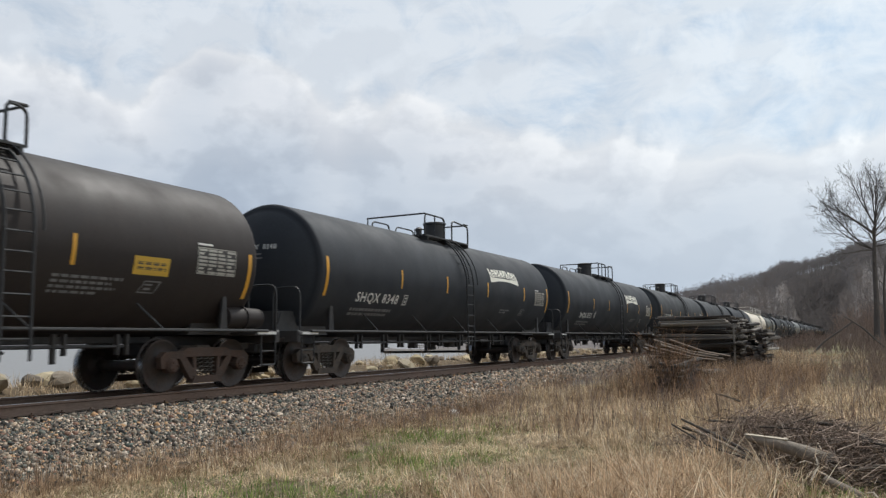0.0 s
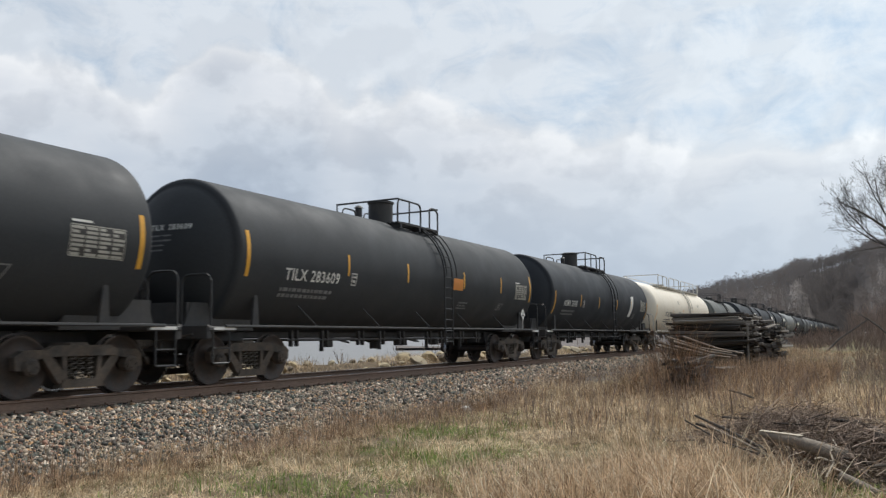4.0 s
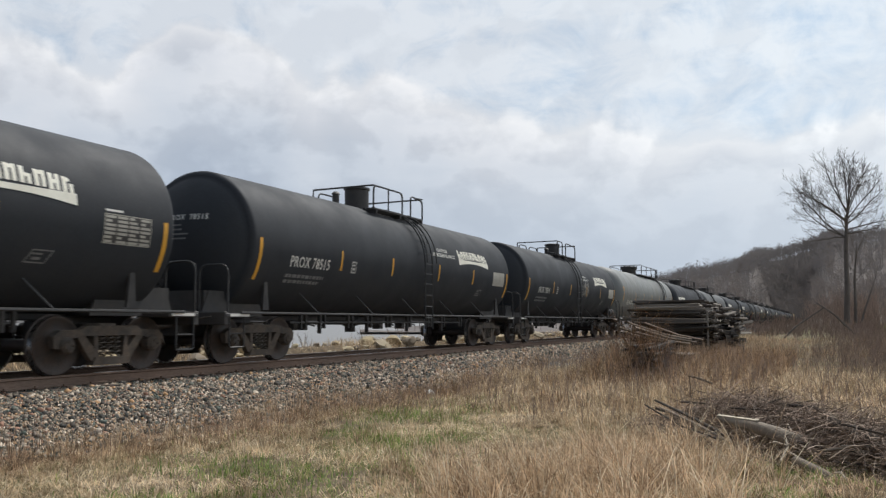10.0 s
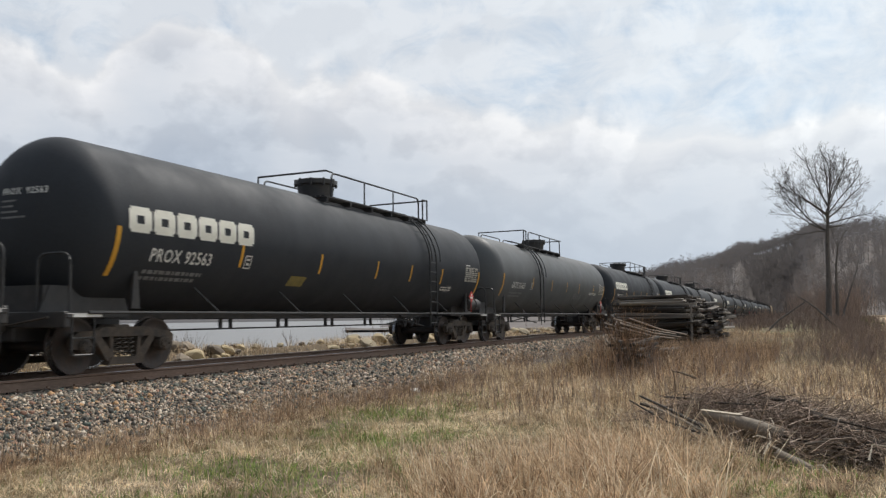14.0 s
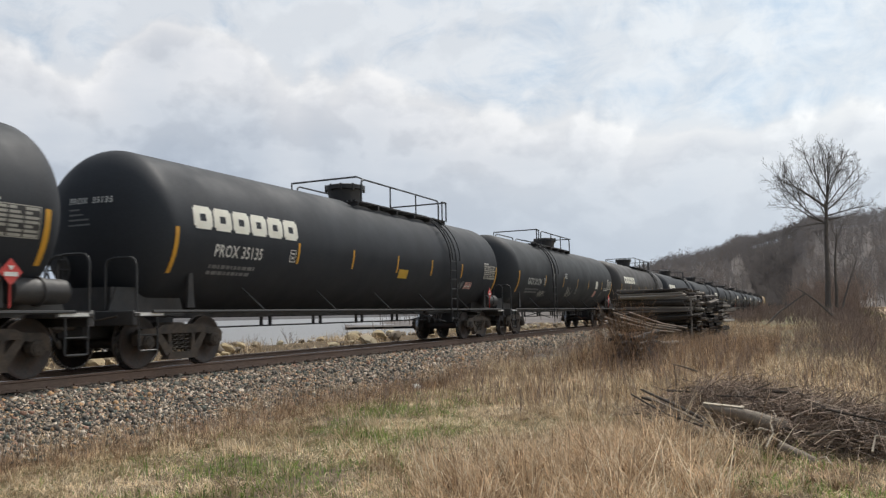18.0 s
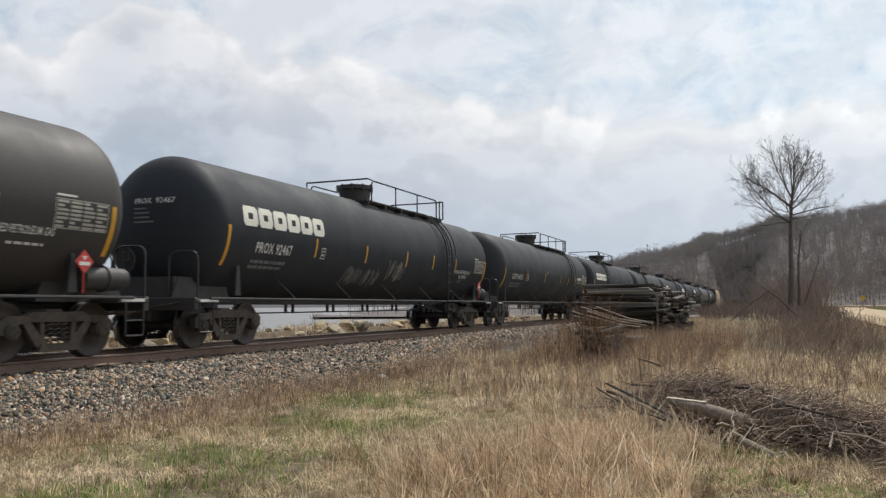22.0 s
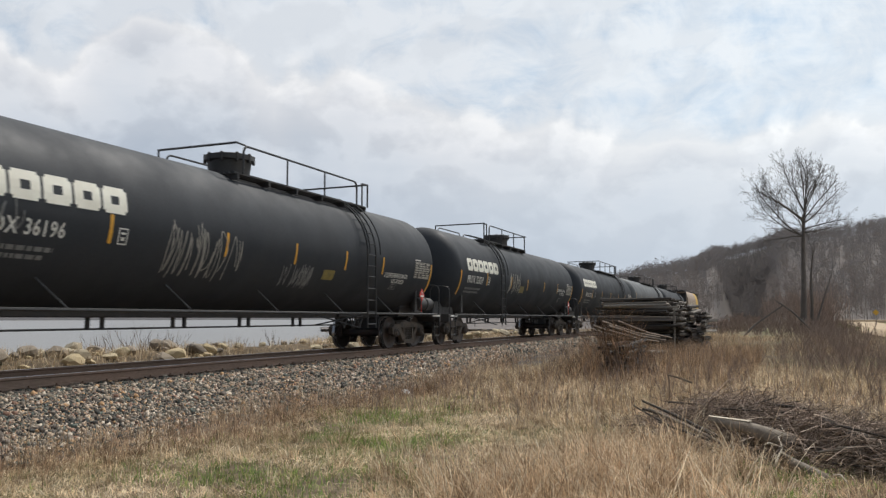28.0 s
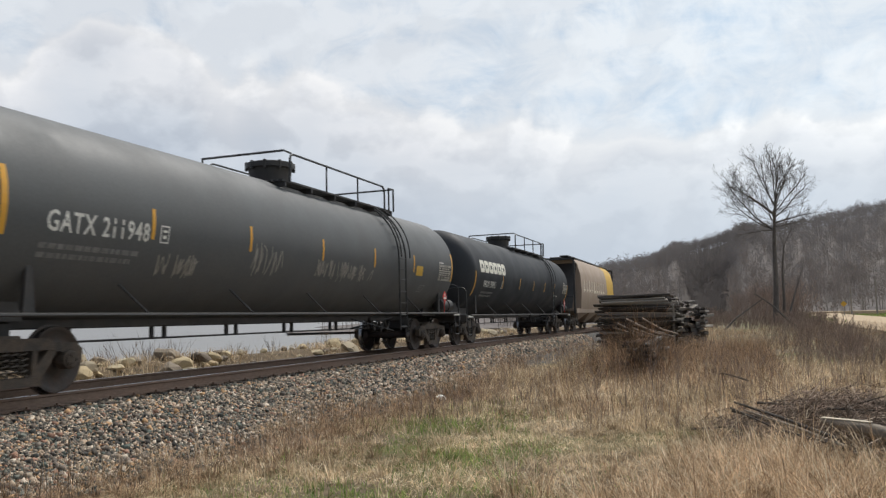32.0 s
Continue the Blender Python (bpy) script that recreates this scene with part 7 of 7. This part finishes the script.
def build_timber_pile():
    r = random.Random(21)
    tie = [Shape().box(-1.42 * k, 1.42 * k, -0.10, 0.10, -0.036, 0.036, 0.010).mesh("timber", M_TIMBER) for k in (1.0, 1.06, 0.90)]
    pile = thing("timber_pile", "long row of stacked old dark railway timbers", "timber pile", pose(-5.62, 34.0, -0.50))
    for bay in range(3):
        for layer in range(28):
            sag = 0.12 * r.random()
            for i in range(3):
                if i == 0 and bay == 0 and layer in (9, 10, 15, 20) or r.random() < 0.20:
                    continue
                part("timber", tie[r.randrange(3)], None, pile, m=pose(r.gauss(0, 0.09) - sag, bay * 3.4 + i * 0.55 + r.uniform(-0.12, 0.12), 0.05 + layer * 0.077 + r.uniform(-0.012, 0.012), r.gauss(0, 9), r.gauss(0, 1.5), r.gauss(0, 5)))
    part("stake", Shape().box(1.40, 1.47, -0.22, -0.15, -0.1, 1.72, 0.01), M_TIMBER, pile)
    # a second stack beside it, laid the other way, its ragged ends to the road
    ends = thing("timber_stack", "ragged stack of short dark ties with weathered grey ends", "timber pile", pose(-4.02, 34.2, -0.52))
    short = [Shape().box(-w, w, 0.0, 2.3, -h, h, 0.016).mesh("timber", M_TIMBER) for w, h in ((0.095, 0.060), (0.080, 0.050), (0.105, 0.046))]
    for column in range(5):
        for row in range(int((2.06 - 0.10 * column) / 0.118)):
            if row > 4 and r.random() < 0.24:
                continue
            part("timber", short[r.randrange(3)], None, ends, m=pose(0.07 + column * 0.205 + r.gauss(0, 0.035), r.gauss(0.0, 0.26), 0.065 + row * 0.117, r.gauss(0, 2), r.gauss(0, 10), r.gauss(0, 7)))
    low = thing("low_timber_stack", "low crib of grey railway ties in dead weeds", "timber pile", pose(-4.15, 28.2, -0.60, 0, 0, 82))
    for layer in range(5):
        for i in range(3):
            part("timber", tie[(i + layer) % 3], None, low, m=pose(r.gauss(0, 0.15), i * 0.38 + r.uniform(-0.08, 0.08), 0.05 + layer * 0.076, r.gauss(0, 4), r.gauss(0, 1.2), r.gauss(0, 4)))
    crib = thing("low_timber_stack", "overgrown crib of ties under brown brush", "timber pile", pose(-3.95, 21.9, -0.60, 0, 0, 90))
    for layer in range(11):
        for i in range(2):
            part("timber", tie[(i + layer) % 3], None, crib, m=pose(r.gauss(0, 0.1), i * 0.38, 0.05 + layer * 0.076, r.gauss(0, 4), r.gauss(0, 1.0), r.gauss(0, 3)))
    loose = thing("fallen_planks", "long split tan planks sloping off the overgrown crib", "planks")
    for i in range(6):
        a = Vector((-4.05 - 0.13 * i + r.gauss(0, 0.04), 20.2 + r.uniform(-0.4, 0.5), 0.80 - 0.11 * (i % 3)))
        b = Vector((-3.55 - 0.22 * i + r.gauss(0, 0.08), 28.4 + r.uniform(-1.0, 1.0), 0.23 - 0.05 * (i % 3)))
        mid_point = (a + b) / 2 + Vector((r.gauss(0, 0.05), 0, -0.06))
        part("plank", Shape().tube([a, mid_point, b], r.uniform(0.022, 0.042), 5, 0.025), M_PLANK, loose)
    rs = np.random.RandomState(8)
    n = 15000
    y = rs.uniform(17.0, 33.6, n)
    x = -6.4 + rs.uniform(0, 1, n) ** 0.8 * 5.4
    keep = off_ballast(x, y)
    x, y = x[keep], y[keep]
    n = len(x)
    blades("stack_weeds", "tall brown dead weeds round the timber stacks", x, y, rs.uniform(0.35, 1.05, n) * rs.uniform(0.6, 1.0, n) * np.clip((y - 12.0) / 14.0, 0.3, 1.0), rs.uniform(0.005, 0.011, n), 0.35, M_WEED)
    # brown brush grown through the crib
    s = Shape()
    for i in range(250):
        x, y = -4.15 + r.gauss(0, 0.65), 20.4 + r.gauss(0, 1.0)
        z = float(level(np.array([x]), np.array([y]))[0])
        a = r.uniform(0, 6.28)
        reach = 1.55 * math.exp(-((x + 4.15) / 0.85) ** 2 - ((y - 20.4) / 1.3) ** 2)
        grow(s, Vector((x, y, z - 0.03)), Vector((math.cos(a) * 0.3, math.sin(a) * 0.3, 1)).normalized(), 0.2 + reach * r.uniform(0.35, 0.6), 0.007, 2, r, 0.5, 0.62, 3, 0.12, 2)
    structure("brush_mound", mesh("brush_mound", s.v, s.f, M_WEED), "brown brush grown over stacked ties", "stuff", "brush")


build_timber_pile()


def build_brush_heap():
    heap = thing("brush_heap", "heap of cut grey branches, logs and twigs in dry grass", "brush heap", pose(0, 0, 0))
    r = random.Random(33)
    ax, cr, c0 = Vector((0.79, -0.61, 0)), Vector((0.61, 0.79, 0)), Vector((-0.5, 9.7, 0))

    def crown(u, v):
        return 0.46 * math.exp(-(((u + 0.95) / 1.15) ** 2 + ((v - 0.45) / 0.80) ** 2)) + 0.42 * math.exp(-(((u - 1.0) / 1.25) ** 2 + ((v + 0.05) / 0.62) ** 2))

    def place():
        return (r.gauss(-0.95, 0.70), r.gauss(0.48, 0.42)) if r.random() < 0.52 else (r.gauss(1.10, 0.85), r.gauss(0.06, 0.34))

    def floor_at(p):
        return float(level(np.array([p.x]), np.array([p.y]))[0])
    lean = math.atan2(ax.y, ax.x)
    s = Shape()
    for i in range(11500):
        u, v = place()
        p = c0 + ax * u + cr * v
        p.z = floor_at(p) + r.random() ** 0.55 * crown(u, v) + 0.02
        if -1.3 < p.x < -0.52 and 8.6 < p.y < 9.45 and p.z > -0.42 and r.random() < 0.8:
            continue
        a = lean + r.gauss(0, 0.95)
        d = Vector((math.cos(a), math.sin(a), r.gauss(0.05, 0.34))).normalized()
        ln = r.uniform(0.10, 0.28) if i % 5 else r.uniform(0.3, 0.75)
        bow = Vector((r.gauss(0, 0.07), r.gauss(0, 0.07), r.gauss(0.02, 0.07))) * ln * 2.6
        s.tube([p - d * ln * 0.5, p - d * ln * 0.15 + bow * 0.8, p + d * ln * 0.18 + bow, p + d * ln * 0.5 + Vector((0, 0, r.gauss(0, 0.09)))], r.uniform(0.0018, 0.0045) if i % 5 else r.uniform(0.003, 0.007), 3, 0.0012)
    tagged(part("twig_tangle", mesh("twig_tangle", s.v, s.f, M_TWIG), None, heap, "tangle of thin grey-brown twigs"), kind="stuff")
    for i in range(64):
        u, v = place()
        p = c0 + ax * u + cr * v
        p.z = floor_at(p) + crown(u, v) * r.uniform(0.45, 1.05)
        a = lean + r.gauss(0, 0.40)
        ln = r.uniform(0.5, 1.25)
        d = Vector((math.cos(a), math.sin(a), r.gauss(0, 0.14)))
        part("branch", Shape().tube([p - d * ln * 0.5, p + Vector((r.gauss(0, 0.05), r.gauss(0, 0.05), r.gauss(0, 0.05))), p + d * ln * 0.5], r.uniform(0.007, 0.019), 6, 0.005), M_LOG if i % 5 == 0 else M_DARKLOG, heap)
    # the thick trunks
    trunks = [((-1.22, 9.52, -0.22), (-0.85, 9.36, -0.27), (-0.36, 9.15, -0.39), 0.035, 0.095, M_LOG), ((-0.10, 9.28, -0.17), (0.20, 8.90, -0.28), (0.55, 8.46, -0.42), 0.060, 0.085, M_DARKLOG), ((-0.02, 9.40, -0.20), (0.32, 9.0, -0.26), (0.72, 8.55, -0.36), 0.045, 0.055, M_DARKLOG),
              ((-0.42, 8.60, -0.49), (-0.25, 8.35, -0.52), (-0.08, 8.10, -0.56), 0.052, 0.040, M_LOG), ((-2.05, 10.45, -0.14), (-1.55, 9.75, -0.24), (-1.12, 9.22, -0.36), 0.013, 0.022, M_DARKLOG), ((-1.95, 10.20, -0.20), (-1.50, 9.62, -0.29), (-1.05, 9.12, -0.42), 0.010, 0.018, M_LOG),
              ((-2.10, 10.05, -0.16), (-1.62, 9.58, -0.33), (-1.20, 9.22, -0.40), 0.009, 0.015, M_DARKLOG), ((0.05, 9.75, -0.30), (0.6, 9.62, -0.32), (1.5, 9.45, -0.36), 0.020, 0.028, M_LOG), ((-0.75, 10.45, -0.12), (-0.25, 10.05, -0.12), (0.05, 9.70, -0.26), 0.016, 0.024, M_DARKLOG)]
    for a, b, c, r0, r1, mat in trunks:
        part("log", Shape().tube([a, b, c], r0, 10, r1), mat, heap, "broken log", smooth=True)
    part("split_face", Shape().add([(-1.23, 9.49, -0.185), (-0.80, 9.31, -0.205), (-0.78, 9.34, -0.195), (-1.21, 9.54, -0.180), (-1.22, 9.52, -0.21), (-0.80, 9.33, -0.24)], [(0, 1, 2, 3), (0, 4, 5, 1), (3, 2, 5, 4), (0, 3, 4), (1, 5, 2)]), M_BLEACHED, heap, "pale freshly split wood")
    for pts in (((-0.56, 8.68, -0.51), (-0.50, 8.93, -0.40), (-0.53, 9.10, -0.32), (-0.47, 9.18, -0.28), (-0.51, 9.35, -0.23)), ((-0.50, 8.93, -0.40), (-0.62, 8.93, -0.36), (-0.66, 8.80, -0.36)), ((-0.53, 8.88, -0.43), (-0.42, 8.73, -0.46), (-0.38, 8.58, -0.48)), ((0.32, 8.13, -0.43), (0.36, 8.26, -0.31), (0.62, 8.18, -0.32), (0.85, 8.03, -0.41)), ((-0.10, 8.00, -0.48), (-0.05, 7.93, -0.46), (0.00, 7.83, -0.51))):
        part("bleached_branch", Shape().tube(pts, 0.012, 7, 0.006), M_BLEACHED, heap, "bleached forked branch")
    chip = thing("broken_limb", "reddish broken limb propped in the dead weeds", "branch")
    part("limb", Shape().tube([(-2.26, 14.75, -0.10), (-2.08, 14.65, -0.13), (-1.84, 14.5, -0.20)], 0.012, 6, 0.020), M_PLANK, chip)
    part("stub", Shape().tube([(-2.24, 14.74, -0.10), (-2.22, 14.72, -0.35), (-2.22, 14.7, -0.62)], 0.008, 5, 0.012), M_PLANK, chip)


build_brush_heap()

motions()
